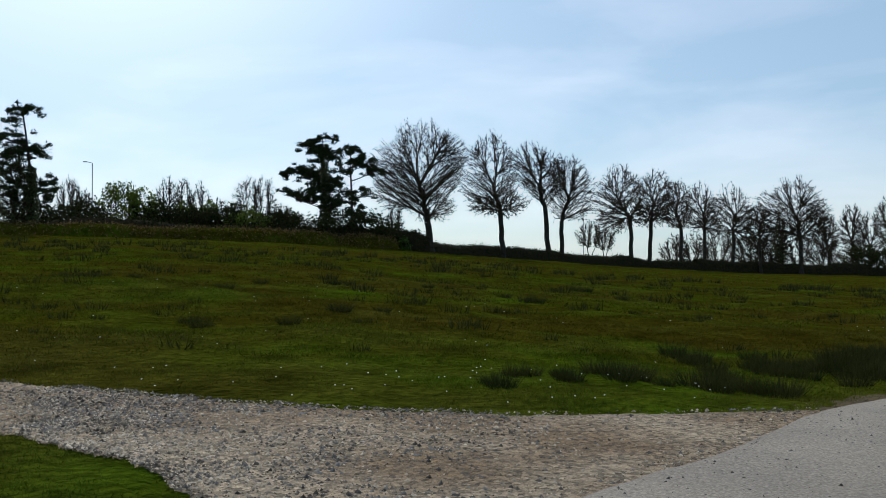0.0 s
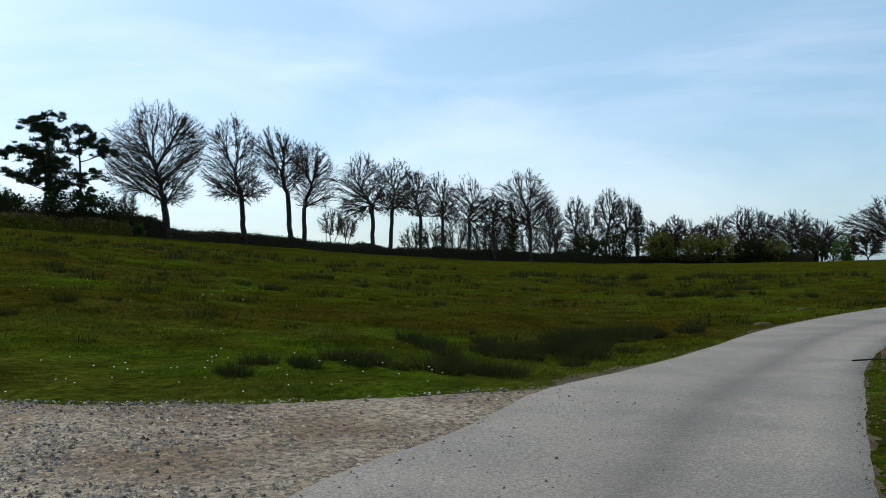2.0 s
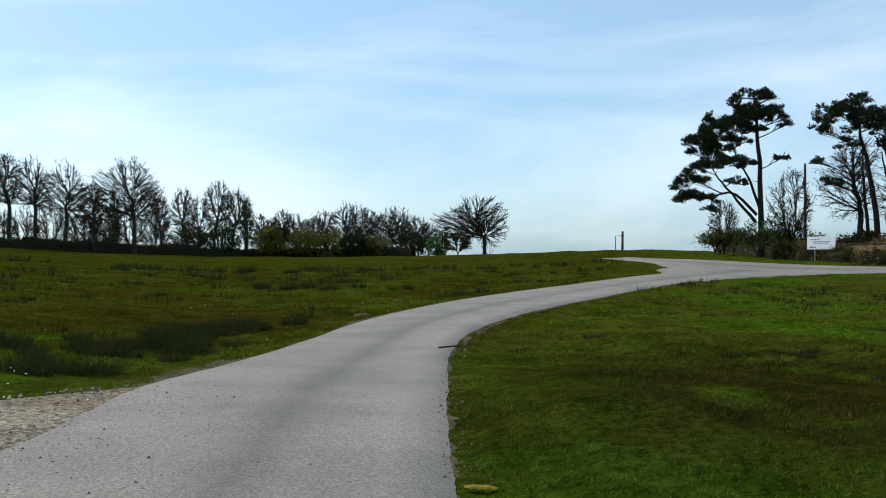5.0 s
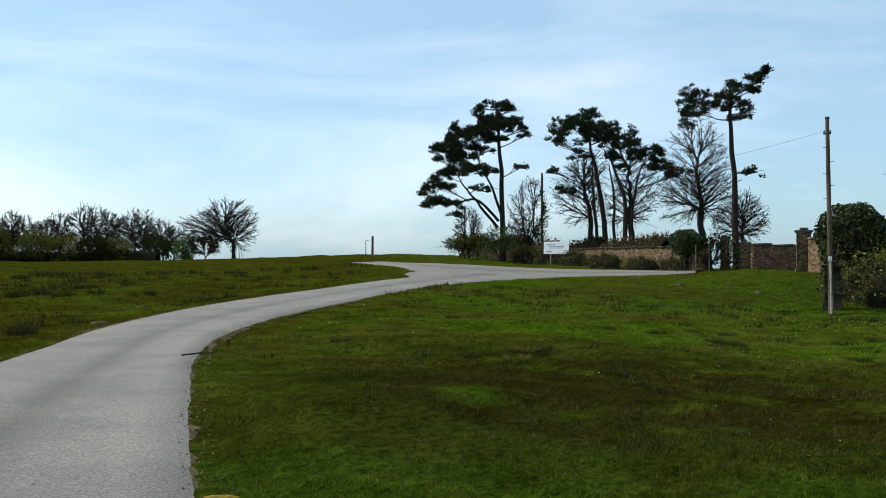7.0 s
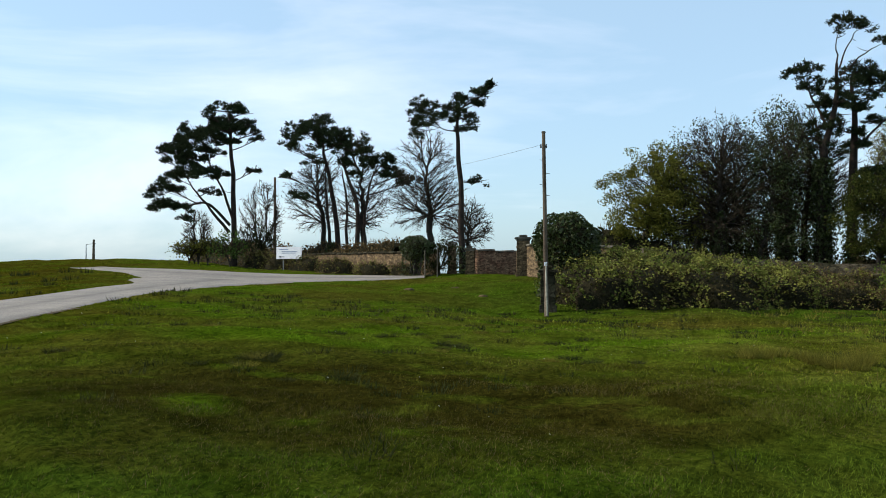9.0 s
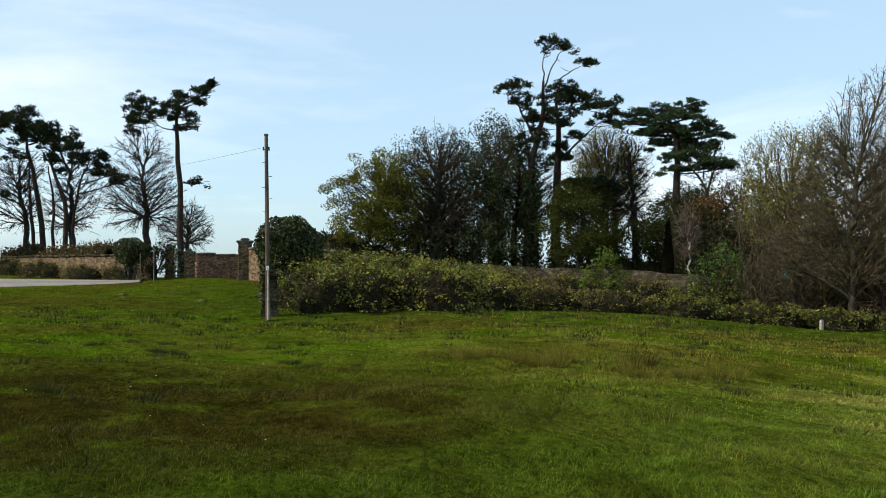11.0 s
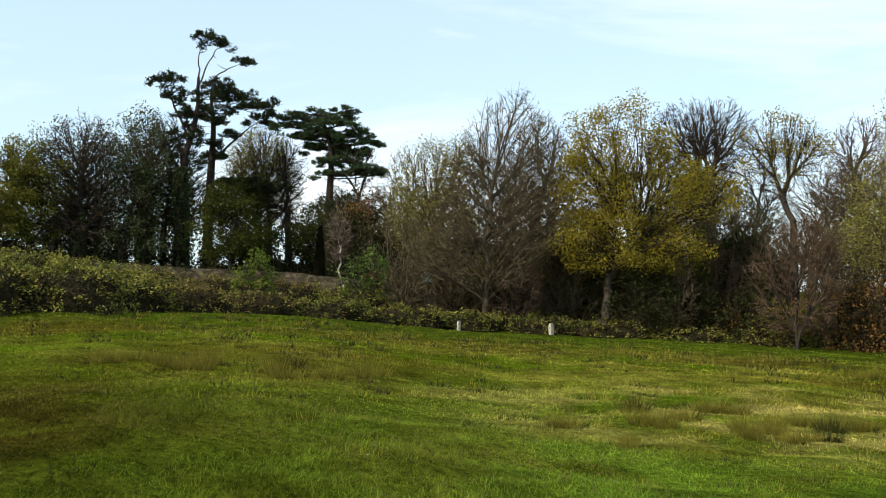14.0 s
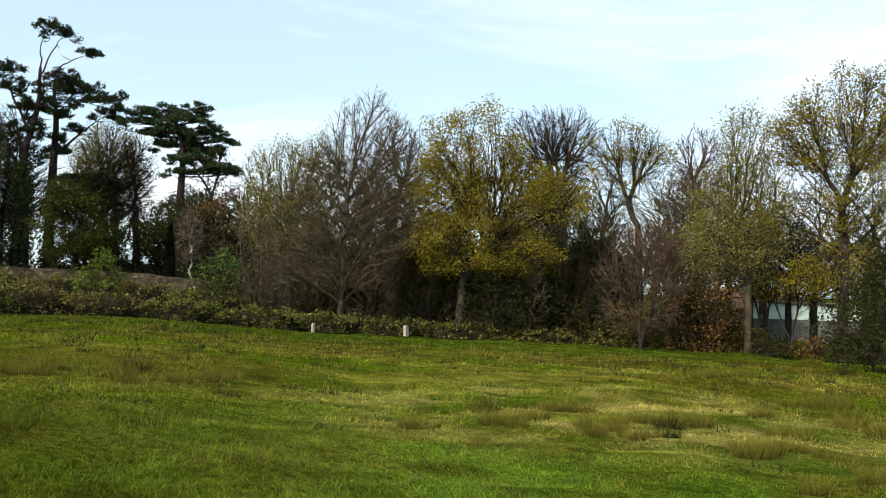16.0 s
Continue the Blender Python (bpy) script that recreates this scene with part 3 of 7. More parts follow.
def strip(name, left, right, mat, lift, n, k, ragged, label):
    """Surfacing laid over the land between two edge lines, with crumbling edges."""
    A, B = spline(left, n), spline(right, n)
    rng = np.random.default_rng(len(name))
    for E, s in ((A, 1), (B, -1)):
        d = (B - A) / np.linalg.norm(B - A, axis=1, keepdims=True)
        wob = np.convolve(rng.normal(size=n + 6), np.ones(7) / 7, "valid") * 2.0 + rng.normal(size=n) * 0.35
        E += d * (wob * ragged)[:, None]
    f = np.linspace(0, 1, k)
    P = A[:, None, :] * (1 - f)[None, :, None] + B[:, None, :] * f[None, :, None]
    z = height(P[..., 0], P[..., 1]) + lift
    z[:, [0, -1]] -= lift * 1.3
    V = np.concatenate([P, z[..., None]], -1)
    i, j = np.meshgrid(np.arange(n - 1), np.arange(k - 1), indexing="ij")
    F = np.stack([i * k + j, i * k + j + 1, (i + 1) * k + j + 1, (i + 1) * k + j], -1).reshape(-1, 4)
    ob = new(name, mesh(name, V, F[:, ::-1], True))
    ob.data.materials.append(mat)
    at = ob.data.attributes.new("across", "FLOAT", "POINT")
    at.data.foreach_set("value", np.tile(f, n).astype(np.float32))
    tagged(ob, label, "road", kind="structure")
    return A, B


LANE = strip("road", [(-9.5, -6.5), (-3.6, 0.2), (0.5, 6.0), (2.1, 7.9), (3.7, 10.2), (5.6, 12.2), (8.9, 15.5), (12.4, 18.9), (18.0, 23.1), (24.5, 26.7), (34.0, 31.0), (39.5, 33.0), (44.0, 37.5)],
             [(-6.5, -9.0), (-0.5, -1.5), (2.6, 3.0), (3.95, 4.9), (5.6, 7.1), (7.25, 9.2), (9.4, 11.9), (12.2, 14.7), (16.4, 17.7), (22.2, 20.8), (30.5, 24.9), (40.0, 28.2), (52.0, 30.8)],
             M_ASPHALT, 0.05, 420, 15, 0.009, "narrow lane of worn pale grey tarmac")
CROSS = strip("road_branch", [(67.9, 63.6), (63, 57.5), (53.5, 45.5), (45.0, 36.5), (44.0, 31.0), (52.5, 30.6), (63.5, 27.4)],
              [(66.3, 60.9), (68, 60), (63.5, 53.0), (62.6, 46.0), (65.0, 41.0), (67.0, 34.5), (66.5, 28.6)],
              M_ASPHALT, 0.035, 160, 15, 0.08, "tarmac road past the gate, meeting the lane")
def verge(name, A, B, lift, label):
    """A crumbling margin of bare earth that shows beside the surfacing."""
    d = (B - A) / np.linalg.norm(B - A, axis=1, keepdims=True)
    k = slice(None, None, 6)
    strip(name, (A - d * 0.18)[k], (B + d * 0.20)[k], M_EARTH, lift, 420, 5, 0.05, label)


verge("road_verge", *LANE, 0.012, "bare brown earth along the lane's edges")
TRACK = strip("gravel_track", [(-40, 31), (-16, 16.8), (-9, 12.6), (-4.7, 10.3), (-3.3, 9.8), (-2, 9.45), (-0.5, 9.3), (1.2, 9.5), (3.9, 10.5)],
              [(-38, 28), (-14.5, 14), (-7.5, 10.2), (-3.7, 8.0), (-2.7, 7.3), (-2.0, 6.8), (-1.3, 5.6), (-0.6, 4.0), (3.0, 6.5)],
              M_GRAVEL, 0.025, 300, 17, 0.05, "loose grey gravel track with worn earth")


def between(A, B, x, y, grow=0.0):
    """Whether points lie on a strip, widened by grow on both sides."""
    d = (B - A) / np.linalg.norm(B - A, axis=1, keepdims=True) * grow
    P = np.concatenate([(A - d)[::3], A[-1:] - d[-1:], B[-1:] + d[-1:], (B + d)[::-3]])
    Q = np.roll(P, -1, 0)
    out = np.zeros(len(x), bool)
    for (ax, ay), (bx, by) in zip(P, Q):
        if ay != by:
            out ^= ((ay > y) != (by > y)) & (x < (bx - ax) * (y - ay) / (by - ay) + ax)
    return out


def patches(x, y, size, seed):
    """Smooth random patches from 0 to 1, about size metres across."""
    u, v = np.asarray(x, float) / size, np.asarray(y, float) / size
    i, j = np.floor(u), np.floor(v)
    f, g = u - i, v - j
    f, g = f * f * (3 - 2 * f), g * g * (3 - 2 * g)

    def at(a, b):
        return np.modf(np.abs(np.sin(a * 12.9898 + b * 78.233 + seed * 3.71)) * 43758.5453)[0]

    return (at(i, j) * (1 - f) + at(i + 1, j) * f) * (1 - g) + (at(i, j + 1) * (1 - f) + at(i + 1, j + 1) * f) * g


def hummocks(x, y):
    """Uneven, tussocky ground, up and down from the lie of the land."""
    return 0.10 * (patches(x, y, 0.9, 1) - 0.5) + 0.16 * (patches(x, y, 2.3, 2) - 0.5) + 0.24 * (patches(x, y, 6.1, 3) - 0.5)


az_ring = np.radians(np.concatenate([np.arange(-34, 146, 0.7), np.arange(146, 326, 4.0)]))
r_ring = np.concatenate([[0.4], np.geomspace(1.2, 2900, 240)])
GX, GY = np.outer(r_ring, np.sin(az_ring)), np.outer(r_ring, np.cos(az_ring))

off_road = np.ones(GX.size)
for lines, grows in ((LANE, (0.2, 0.5, 1.0)), (TRACK, (0.2, 0.5, 1.0)), (CROSS, (1.0, 2.0, 3.0))):
    off_road = np.minimum(off_road, 1 - sum(between(*lines, GX.ravel(), GY.ravel(), g) * 1.0 for g in grows) / 3)
TUSSOCK = (hummocks(GX, GY) * off_road.reshape(GX.shape) * np.clip((np.hypot(GX, GY) - 3) / 4, 0, 1))
GZ = height(GX, GY) + TUSSOCK
m_, n_ = GX.shape
ii, jj = np.meshgrid(np.arange(m_ - 1), np.arange(n_), indexing="ij")
j2 = (jj + 1) % n_
quads = np.stack([ii * n_ + jj, ii * n_ + j2, (ii + 1) * n_ + j2, (ii + 1) * n_ + jj], -1).reshape(-1, 4)[:, ::-1]
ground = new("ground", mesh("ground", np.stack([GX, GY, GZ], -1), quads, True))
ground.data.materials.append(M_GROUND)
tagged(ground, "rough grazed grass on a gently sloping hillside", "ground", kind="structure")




def surface(x, y):
    """The height of the ground with its tussocks."""
    x, y = np.asarray(x, float), np.asarray(y, float)
    i = np.clip(np.interp(np.hypot(x, y), r_ring, np.arange(m_)), 0, m_ - 1.001)
    j = np.interp((np.degrees(np.arctan2(x, y)) + 34) % 360 - 34, np.degrees(az_ring), np.arange(n_))
    j = np.clip(j, 0, n_ - 1.001)
    a, b = i.astype(int), j.astype(int)
    f, g = i - a, j - b
    T = TUSSOCK
    return height(x, y) + (T[a, b] * (1 - g) + T[a, b + 1] * g) * (1 - f) + (T[a + 1, b] * (1 - g) + T[a + 1, b + 1] * g) * f


# ---- walls, gate, poles and signs ----


def wall_run(name, pts, h, thick, mat, label, n=24, cap=True, coping=None):
    """A free-standing wall along a line, footed in the ground, with uneven coping."""
    C = spline(pts, n)
    d = np.gradient(C, axis=0)
    d /= np.linalg.norm(d, axis=1, keepdims=True)
    s = np.stack([d[:, 1], -d[:, 0]], 1) * thick / 2
    g = height(C[:, 0], C[:, 1])
    rng = np.random.default_rng(n + len(name))
    top = g + np.interp(np.linspace(0, 1, n), np.linspace(0, 1, len(h)), h) + rng.normal(size=n) * 0.03
    rows = []
    for i in range(n):
        L, R = C[i] - s[i], C[i] + s[i]
        rows.append([(*L, g[i] - 0.4), (*L, top[i]), (*R, top[i]), (*R, g[i] - 0.4)])
    V = np.array(rows).reshape(-1, 3)
    F = [(4 * i + a, 4 * i + b, 4 * i + 4 + b, 4 * i + 4 + a) for i in range(n - 1) for a, b in ((0, 1), (1, 2), (2, 3))]
    F += [(0, 3, 2, 1), (4 * n - 4, 4 * n - 3, 4 * n - 2, 4 * n - 1)]
    w = new(name, mesh(name, V, np.array(F)))
    w.data.materials.append(mat)
    tagged(w, label, "wall", kind="structure")
    if cap:
        # coping stones, each of its own
        step = 0.9
        seg = np.linalg.norm(np.diff(C, axis=0), axis=1)
        run = np.concatenate([[0], np.cumsum(seg)])
        stone = mesh("coping", np.array(box_verts(0.86, thick + 0.14, 0.14)), BOX_F)
        stone.materials.append(coping or M_CAP)
        for q in np.arange(0.45, run[-1] - 0.3, step):
            x, y, z = (np.interp(q, run, v) for v in (C[:, 0], C[:, 1], top))
            k = min(np.searchsorted(run, q), n - 1)
            ob = new("coping", stone)
            ob.parent = w
            ob.matrix_basis = pose(x, y, z - 0.03 + rng.normal() * 0.012, 0, rng.normal() * 1.2, math.degrees(math.atan2(d[k, 1], d[k, 0])))
    return w


def box_verts(a, b, c):
    t = 0.94
    return [(x * a / 2 * (t if z else 1), y * b / 2 * (t if z else 1), z * c) for z in (0, 1) for x, y in ((-1, -1), (1, -1), (1, 1), (-1, 1))]


BOX_F = np.array([(3, 2, 1, 0), (4, 5, 6, 7), (0, 1, 5, 4), (1, 2, 6, 5), (2, 3, 7, 6), (3, 0, 4, 7)])


def gate_pier(x, y, h, w, turn, label, stone=M_STONE, dressing=M_CAP):
    e = thing("gate_pier", x, y, ground_at(x, y) - 0.1, turn, label, "pier", "gate piers")
    part("plinth", box(w + 0.14, w + 0.14, 0.4, bevel=0.03), stone, e)
    part("shaft", box(w, w, h - 0.75, (0, 0, 0.4), 0.025), stone, e)
    part("neck", box(w + 0.08, w + 0.08, 0.1, (0, 0, h - 0.36), 0.02), dressing, e)
    part("cap", box(w + 0.28, w + 0.28, 0.14, (0, 0, h - 0.26), 0.04), dressing, e, "weathered stone cap")
    part("finial", box(w * 0.7, w * 0.7, 0.16, (0, 0, h - 0.12), 0.06), dressing, e)
    for i in range(5):
        part("quoin", box(w + 0.05, w + 0.05, 0.2, (0, 0, 0.46 + i * (h - 0.95) / 5), 0.02), stone, e)
    return e


wall_run("wall_curved", [(67.2, 24.9), (69.6, 23.6), (70.2, 21.6), (68.0, 19.9), (63.5, 19.7)], (1.75, 1.75, 1.75), 0.4, M_BRICK, "curved old brick wall beside the gate opening", 22)
wall_run("wall_gate", [(62.1, 19.2), (60.5, 17.6), (59.4, 16.0), (58.6, 13.9), (58.5, 12.3)], (2.06, 2.03, 2.12, 2.28, 2.35), 0.42, M_STONE, "rubble stone wall running from the gate", 26)
wall_run("wall_far", [(80.0, 48.5), (74.2, 39.5), (70.5, 33.5), (69.4, 28.8)], (1.45, 1.6, 1.65, 1.7), 0.42, M_STONE, "low rubble stone wall behind dry brambles", 20, coping=M_DARKSTONE)
wall_run("wall_field", [(58.6, 11.1), (61.0, 8.5), (64.2, 2.3), (64.4, -4.0), (63.3, -10.5)], (2.43, 2.4, 2.5, 2.5, 2.4), 0.42, M_DARKSTONE, "weathered stone wall behind the brambles", 40, cap=False)
gate_pier(67.4, 25.4, 2.15, 0.62, 20, "short stone gate pier with a worn cap")
gate_pier(70.3, 28.0, 2.6, 0.62, 20, "stone gate pier half hidden by ivy")
gate_pier(62.9, 19.9, 2.85, 0.85, 20, "tall stone gate pier with a stepped cap")
gate_pier(39.75, 11.5, 2.0, 0.58, 17, "dark stone wall-end pier beside the pole", M_DARKSTONE, M_DARKSTONE)


def signpost(x, y, h):
    e = thing("marker_post", x, y, ground_at(x, y), 0, "thin weathered grey timber post in grass", "post", "posts by the gate")
    part("shaft", rod((0, 0, -0.1), (0.02, 0, h), 0.042, 0.038), M_CAP, e)
    part("top", rod((0.02, 0, h), (0.02, 0, h + 0.04), 0.042, 0.03), M_CAP, e)


signpost(64.3, 27.7, 1.9)
signpost(64.7, 26.9, 2.0)

px, py = 38.4, 11.2
pz = ground_at(px, py)
pole = thing("telegraph_pole", px, py, pz, -74, "weathered wooden telegraph pole with step irons", "pole")
part("shaft", rod((0.03, 0, -0.3), (-0.07, 0, 7.4), 0.10, 0.072, 14), M_POLE, pole)
part("cap", rod((-0.07, 0, 7.4), (-0.07, 0, 7.47), 0.09, 0.08, 14), M_CAP, pole)
for i, z in enumerate((3.1, 3.5, 3.9, 4.35, 4.85, 5.3, 5.75, 6.3)):
    s = -1 if i % 2 else 1
    part("step_iron", rod((-0.03, 0, z), (-0.03 + s * 0.2, 0, z + 0.01), 0.011, 0.011, 6), M_DARKSTEEL, pole)
for s in (-1, 1):
    part("bracket", rod((-0.07, 0, 6.85), (-0.07 + s * 0.11, 0, 6.82), 0.02, 0.02, 6), M_DARKSTEEL, pole)
    part("insulator", rod((-0.07 + s * 0.11, 0, 6.8), (-0.07 + s * 0.11, 0, 6.95), 0.035, 0.025, 8), M_DARKSTEEL, pole)
part("cable_guard", rod((0.04, -0.15, 0.0), (0.01, -0.14, 2.1), 0.045, 0.04, 8), M_POST, pole, "pale cable guard up the foot of the pole")
part("number_plate", box(0.12, 0.02, 0.16, (0.0, -0.16, 2.0)), M_WHITE, pole, "small white plate")


def wire(a, b, sag, name="overhead_wire"):
    A, B = np.array(a), np.array(b)
    f = np.linspace(0, 1, 25)[:, None]
    P = A + (B - A) * f
    P[:, 2] -= sag * 4 * (f * (1 - f))[:, 0]
    ob = new(name, mesh(name, *tubes(P[:-1], P[1:], 0.005, 0.005, 4)))
    ob.data.materials.append(M_DARKSTEEL)
    tagged(ob, "thin dark overhead telephone wire", "wire")


def plain_pole(x, y, h, r, label):
    e = thing("telegraph_pole", x, y, ground_at(x, y), 0, label, "pole")
    part("shaft", rod((0, 0, -0.3), (0.05, 0.0, h), r, r * 0.75, 10), M_POLE, e)
    part("cap", rod((0.05, 0, h), (0.05, 0, h + 0.06), r * 0.8, r * 0.6, 10), M_CAP, e)
    return e


plain_pole(84.0, 52.5, 9.2, 0.15, "far dark wooden telegraph pole among trees")
wire((38.3, 11.4, pz + 6.9), (84.0, 52.5, ground_at(84, 52.5) + 8.9), 0.9)
plain_pole(111.6, 100.2, 2.9, 0.2, "dark wooden pole standing on the crest")


def street_lamp(x, y, h, reach, turn):
    e = thing("street_lamp", x, y, ground_at(x, y), turn, "slim grey street lamp behind the hedge", "lamp", "street lamps")
    part("column", rod((0, 0, -0.2), (0, 0, h), 0.11, 0.06, 8), M_STEEL, e)
    part("arm", rod((0, 0, h), (reach, 0, h + 0.12), 0.04, 0.035, 6), M_STEEL, e)
    bm = box(0.6, 0.24, 0.14, (reach - 0.2 if reach < 0 else reach + 0.2, 0, h + 0.06), 0.05)
    part("lantern", bm, M_STEEL, e)


street_lamp(-47.3, 131.8, 11.6, -0.7, 20)
street_lamp(28.6, 198.0, 14.0, 0.6, -8)
street_lamp(125.7, 114.4, 2.85, 1.0, -45)

sx, sy = 72.7, 44.0
sign = thing("park_sign", sx, sy, ground_at(sx, sy), -88, "white notice board on two posts in grass", "sign")
part("board", box(2.45, 0.06, 1.05, (0, 0, 1.02), 0.012), M_WHITE, sign)
for dx in (-0.6, 0.75):
    part("post", rod((dx, 0.07, -0.2), (dx, 0.07, 2.05), 0.045, 0.045), M_STEEL, sign)
for z, w, x in ((1.82, 0.85, -0.5), (1.62, 1.5, 0.05), (1.5, 1.35, -0.02)):
    part("text_bar", box(w, 0.012, 0.06, (x, -0.034, z)), M_BLUEBAR, sign, "unreadable line of print")
part("emblem", box(0.16, 0.012, 0.1, (-0.85, -0.034, 1.16)), M_BLACKBAR, sign, "small dark printed emblem")
part("text_bar", box(0.3, 0.012, 0.06, (-0.58, -0.034, 1.18)), M_BLACKBAR, sign, "unreadable line of print")


def bollard(x, y, h, w, lean):
    e = thing("bollard", x, y, ground_at(x, y) - 0.03, 20, "short bleached timber bollard at the field edge", "bollard", "bollards at the field edge")
    part("shaft", box(w, w, h, (0, 0, 0), 0.02), M_POST, e)
    part("top", box(w * 0.8, w * 0.8, 0.05, (0, 0, h), 0.015), M_POST, e)
    e.rotation_euler.x += lean


bollard(53.1, -14.2, 0.5, 0.17, 0.04)
bollard(53.6, -19.9, 0.6, 0.24, -0.05)

# buildings seen through the wood
bx0, by0 = 62.6, -58.4
shed = thing("shed", bx0, by0, ground_at(bx0, by0) - 0.5, 47.5, "long low shed with pale green upper sheeting", "shed")
part("wall", box(8.6, 3.5, 2.2, (0, 0, 0), 0.02), M_SHED, shed, "dark boarded lower wall")
part("fascia", box(8.7, 3.6, 1.25, (0, 0, 2.2), 0.02), M_TEAL, shed, "pale green corrugated sheeting")
for i in range(9):
    part("rib", box(0.06, 0.05, 1.2, (-4.2 + i * 1.03, -1.82, 2.22)), M_TEAL, shed)
part("roof", box(9.0, 4.0, 0.12, (0, 0, 3.46), 0.02), M_CAP, shed)
part("corner_post", box(0.14, 0.14, 3.9, (4.2, -2.2, 0)), M_STEEL, shed, "pale metal corner post")
part("corner_post", box(0.14, 0.14, 3.8, (4.9, -1.6, 0)), M_STEEL, shed, "pale metal corner post")
part("crossbar", box(0.75, 0.1, 0.1, (4.55, -1.9, 3.75)), M_STEEL, shed)
part("door", box(0.62, 0.05, 1.4, (1.75, -1.8, 0.25), 0.01), M_WHITE, shed, "white painted door leaf")
part("door", box(0.62, 0.05, 1.1, (2.5, -1.8, 0.55), 0.01), M_WHITE, shed, "white painted door leaf")


def low_house(x, y, w, d, h, turn, label):
    e = thing("house", x, y, ground_at(x, y) - 0.3, turn, label, "house")
    part("wall", box(w, d, h), M_BRICK, e)
    bm = bmesh.new()
    vs = [bm.verts.new(v) for v in ((-w / 2 - 0.4, -d / 2 - 0.4, h), (w / 2 + 0.4, -d / 2 - 0.4, h), (w / 2 + 0.4, d / 2 + 0.4, h), (-w / 2 - 0.4, d / 2 + 0.4, h),
                                    (-w / 2 + 1, 0, h + 1.7), (w / 2 - 1, 0, h + 1.7))]
    for f in ((0, 1, 5, 4), (1, 2, 5), (2, 3, 4, 5), (3, 0, 4), (3, 2, 1, 0)):
        bm.faces.new([vs[i] for i in f])
    part("roof", bm, M_ROOF, e, "brown tiled hipped roof")
    for i in range(3):
        wd = part("window", box(1.3, 0.08, 1.0, (-w / 3 + i * w / 3, -d / 2 - 0.02, 1.0)), M_WHITE, e)
        part("pane", box(1.12, 0.04, 0.82, (-w / 3 + i * w / 3, -d / 2 - 0.06, 1.09)), M_DARKSTEEL, wd)


low_house(88.0, -37.0, 14, 7, 2.4, 67, "low brick house with a brown roof behind trees")
low_house(76.0, -62.0, 12, 7, 2.6, 50, "low brick house with a brown roof behind trees")
drum = thing("water_butt", 66.0, -15.6, ground_at(66, -15.6), 0, "turquoise plastic tank behind the hedge", "tank")
part("tub", rod((0, 0, 2.6), (0, 0, 3.3), 0.42, 0.45, 14), M_BLUE, drum)
part("lid", rod((0, 0, 3.3), (0, 0, 3.38), 0.47, 0.42, 14), M_BLUE, drum)
part("stand", box(0.8, 0.8, 2.6), M_SHED, drum)

# ---- trees and shrubs ----


def puff(rng, n, spread):
    """Offsets within a soft-edged ball."""
    d = rng.normal(size=(n, 3))
    d /= np.linalg.norm(d, axis=1, keepdims=True)
    return d * (rng.uniform(0, 1, (n, 1)) ** 0.45) * np.asarray(spread) * 1.6


def bearing(x, y):
    return math.degrees(math.atan2(x, y))


def rooted(name, x, y, label, category, group=""):
    return thing(name, x, y, ground_at(x, y) - 0.05, -bearing(x, y), label, category, group)


def far_scale(x, y):
    """Finest detail worth building at that distance, in metres."""
    return math.hypot(x, y) / 1000


def grown(e, x, y, lobes, fork, tips, seed, girth, bark, twig, sprigs=2, fine=0.46, deep=0.8, shell=0.2, thick=18, r_tip=None, lift=0.1, sweep=0.3, more=1.0, leader=0.55):
    rng = np.random.default_rng(seed)
    f = far_scale(x, y)
    T = in_lobes(lobes, int(tips * more), rng, shell, deep)
    size = max(l[3] for l in lobes)
    if fork is None:
        fork = (0.0, max(0.25, min(l[1] - l[3] for l in lobes)))
    tr, tw = wood(T, fork, girth, r_tip or 0.11 * f + 0.005, rng, sprigs, (min(0.3 * size, 0.5) + 1.4 * f) * 0.72, sprig_w=fine * f + 0.006, thick=thick, lift=lift, sweep=sweep, leader=leader)
    part("trunk", tr, bark, e, smooth=True)
    part("crown", tw, twig, e)
    return T, rng


def trunk_radius(lobes):
    top = max(l[1] + l[3] for l in lobes)
    return 0.018 * top + 0.04


def beech(x, y, lobes, fork=None, tips=500, seed=0, girth=1.0):
    e = rooted("beech_tree", x, y, "bare spreading beech tree dark against the sky", "tree", "bare beeches on the ridge")
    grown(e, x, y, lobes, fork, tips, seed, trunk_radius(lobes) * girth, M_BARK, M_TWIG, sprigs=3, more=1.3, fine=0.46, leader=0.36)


def bare_tree(x, y, lobes, fork=None, tips=500, seed=0, girth=1.0, brown=0, pink=0, ivy=0.0):
    e = rooted("bare_tree", x, y, "leafless tree with brown twigs" if brown else "pinkish leafless tree in the wood" if pink else "leafless grey tree behind the wall", "tree")
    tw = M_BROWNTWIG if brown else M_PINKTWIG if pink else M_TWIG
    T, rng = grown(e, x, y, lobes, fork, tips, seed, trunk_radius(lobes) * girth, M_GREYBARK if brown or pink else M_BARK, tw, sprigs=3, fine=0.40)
    if ivy:
        ivy_sleeve(e, (fork or (0, 3))[1] * 1.2, trunk_radius(lobes) * 2.2, rng, far_scale(x, y))


def ivy_sleeve(e, h, r, rng, f, lean=0.0):
    n = int(420 * h * max(r, 0.5))
    z = rng.uniform(0, 1, n) * h
    a = rng.uniform(0, 2 * np.pi, n)
    rr = r * (1.1 - 0.5 * z / h) * rng.uniform(0.5, 1.15, n)
    P = np.stack([np.cos(a) * rr + lean * z, np.sin(a) * rr, z], 1)
    part("ivy", leaves(P, 0.13 + 0.9 * f, rng), M_IVY, e, "dark ivy on the trunk")


